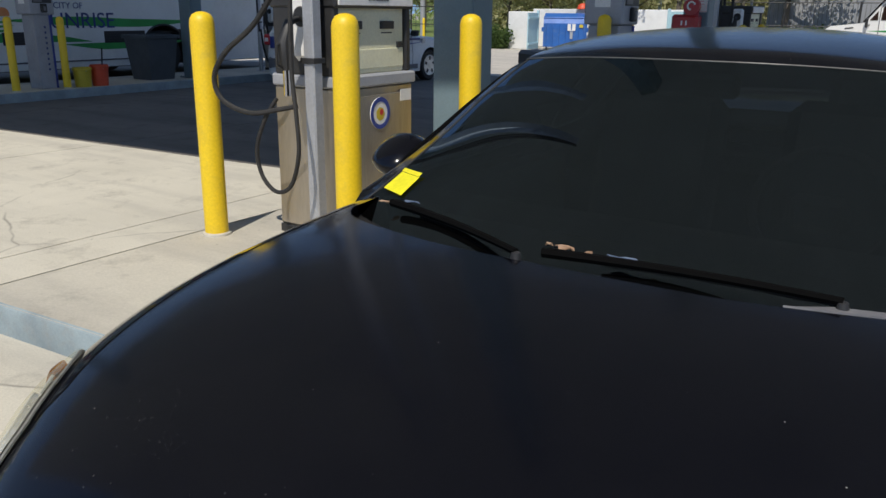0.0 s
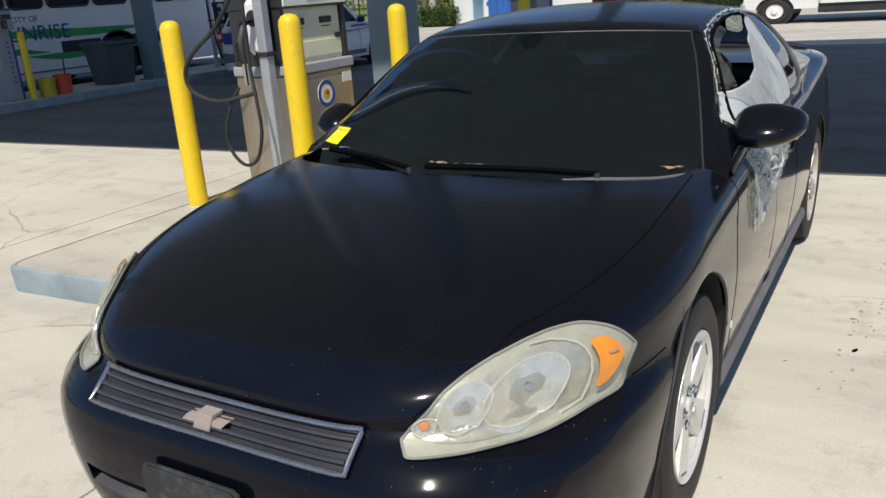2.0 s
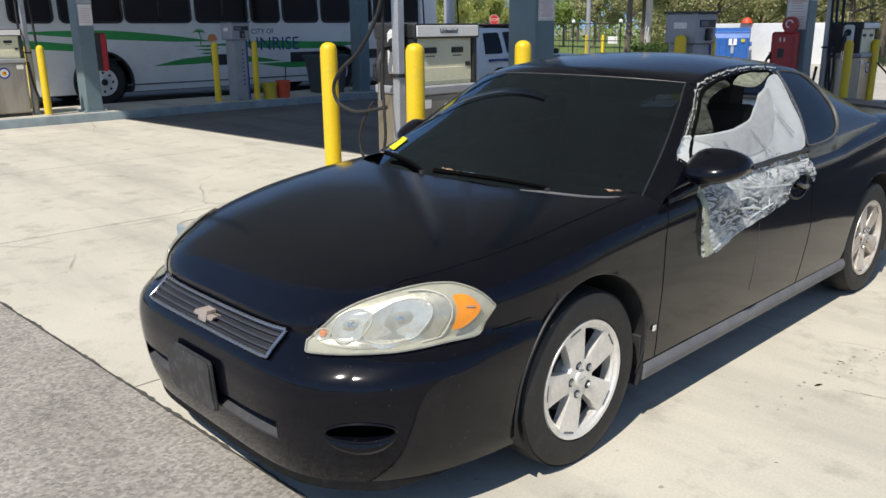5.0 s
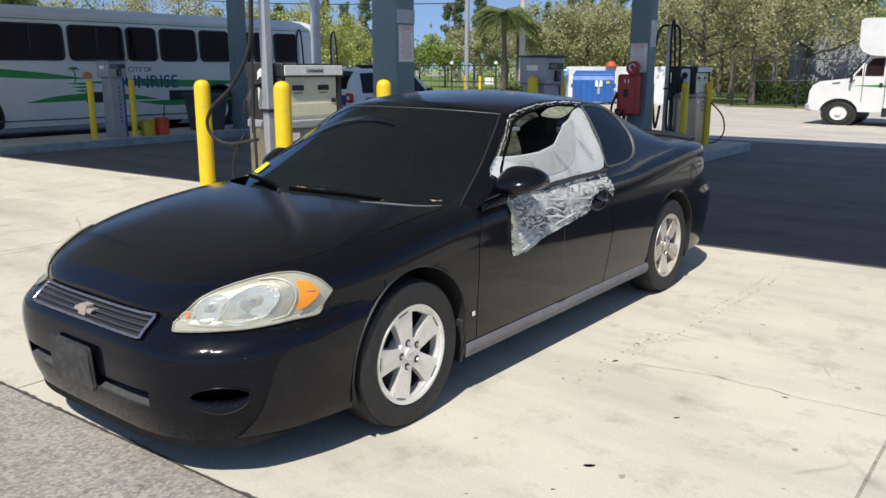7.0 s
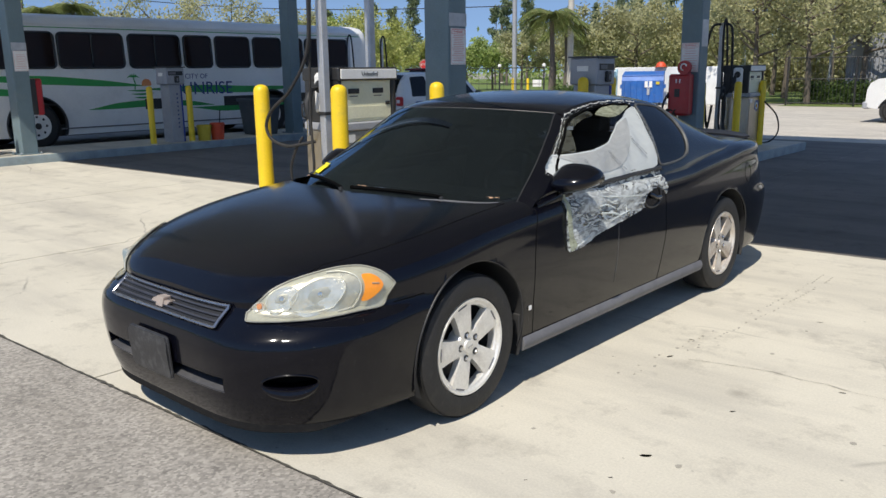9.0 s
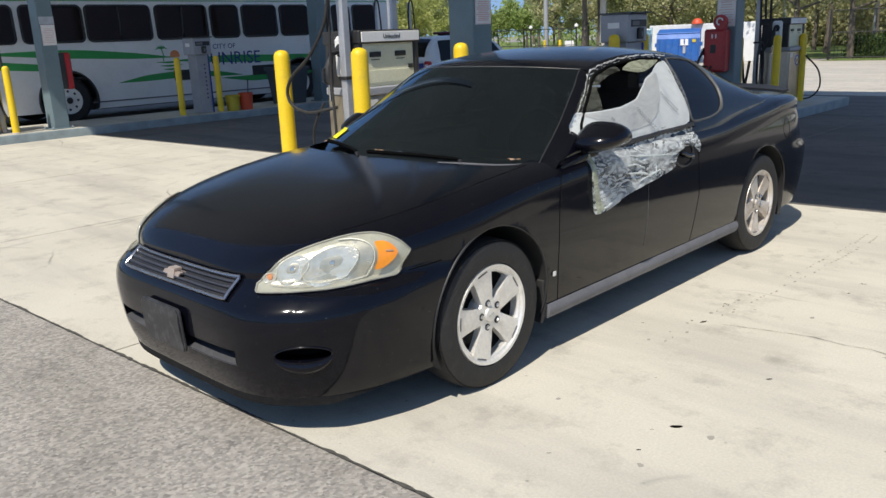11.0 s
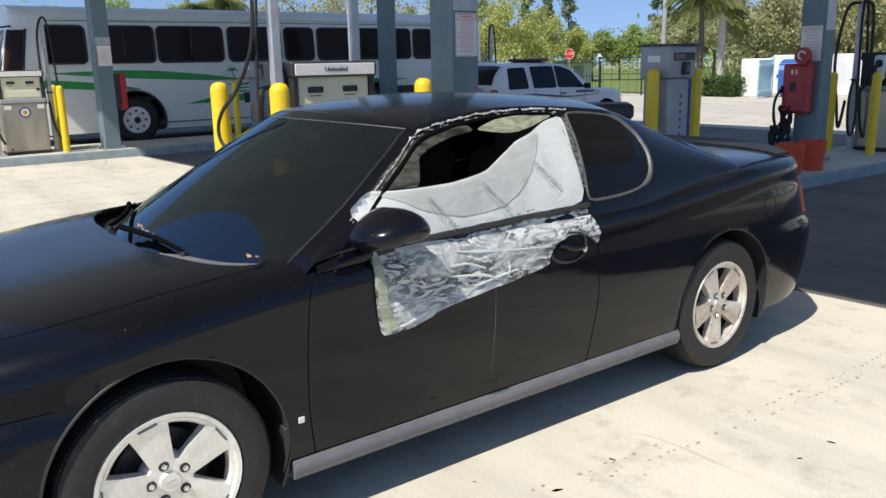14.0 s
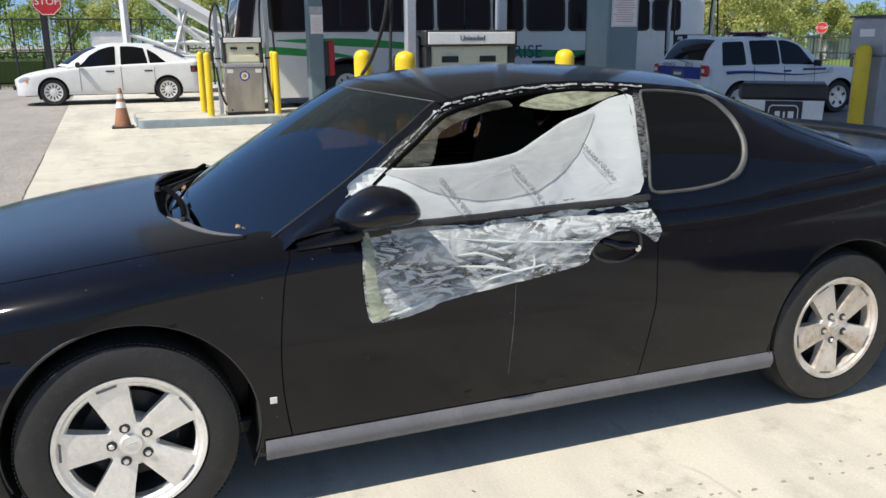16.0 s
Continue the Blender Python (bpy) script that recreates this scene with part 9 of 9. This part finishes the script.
def streak(points, wide, seed, z=0.003):
    """A thin uneven ribbon of dirt along a line on the ground."""
    rows, n = [], 14
    for (x0, y0), (x1, y1) in zip(points, points[1:]):
        l = math.hypot(x1 - x0, y1 - y0)
        nx, ny = -(y1 - y0) / l, (x1 - x0) / l
        for k in range(n):
            x, y = x0 + (x1 - x0) * k / n, y0 + (y1 - y0) * k / n
            w = wide * (0.30 + abs(noise.noise((x * 13, y * 13, seed))) * 1.6)
            o = 0.9 * wide * noise.noise((x * 5, y * 5, seed + 4))
            rows.append(((x + nx * (o - w), y + ny * (o - w), z), (x + nx * (o + w), y + ny * (o + w), z)))
    return [p for r in rows for p in r], [(2 * i, 2 * i + 2, 2 * i + 3, 2 * i + 1) for i in range(len(rows) - 1)]


GRIT = surf("dark_joint_grit", (0.10, 0.095, 0.08), (0.05, 0.048, 0.042), 18, 0.9, bump=0.3, dirt=(0.22, 0.21, 0.18))
part("joint_dirt", streak([(x, front_y(x) - 0.004) for x in span(-9.0, 4.5, 54)], 0.010, 2.0), GRIT, pavement, "black grit packed along the joint", smooth=False)
part("crack", streak([(1.36, 1.32), (1.47, 1.35), (1.59, 1.38), (1.78, 1.42), (1.93, 1.40), (2.04, 1.42), (2.11, 1.40), (2.19, 1.39), (2.60, 1.43)], 0.0024, 6.0), OILMARK, pavement, "thin dark crack across the slab", smooth=False)
chips, rng = [], random.Random(23)
for x, y, r in ((1.26, 1.30, 0.026), (1.23, 1.64, 0.018), (1.70, 2.45, 0.022), (1.69, 2.22, 0.014), (1.81, 0.81, 0.018), (1.71, 0.16, 0.030), (1.65, 0.08, 0.008), (1.69, -0.09, 0.012), (1.45, -0.32, 0.010), (2.13, 1.36, 0.020), (1.02, 1.10, 0.010), (1.42, 0.52, 0.008)):
    turn_ = rng.uniform(0.2, 1.3)
    ring_ = [(r * rng.uniform(0.7, 1.1) * math.cos(a), 0.40 * r * rng.uniform(0.6, 1.2) * math.sin(a)) for a in span(0, 2 * math.pi, 9)[:-1]]
    low = [(x + a * math.cos(turn_) - b * math.sin(turn_), y + a * math.sin(turn_) + b * math.cos(turn_), 0.0) for a, b in ring_]
    top_ = (x, y, 0.22 * r)
    chips.append((low + [top_], [(i, (i + 1) % 8, 8) for i in range(8)]))
tagged(part("debris", join(*chips), GRIT, label="small dark crumbs and dry bits on pale concrete", smooth=False), category="litter", kind="stuff")
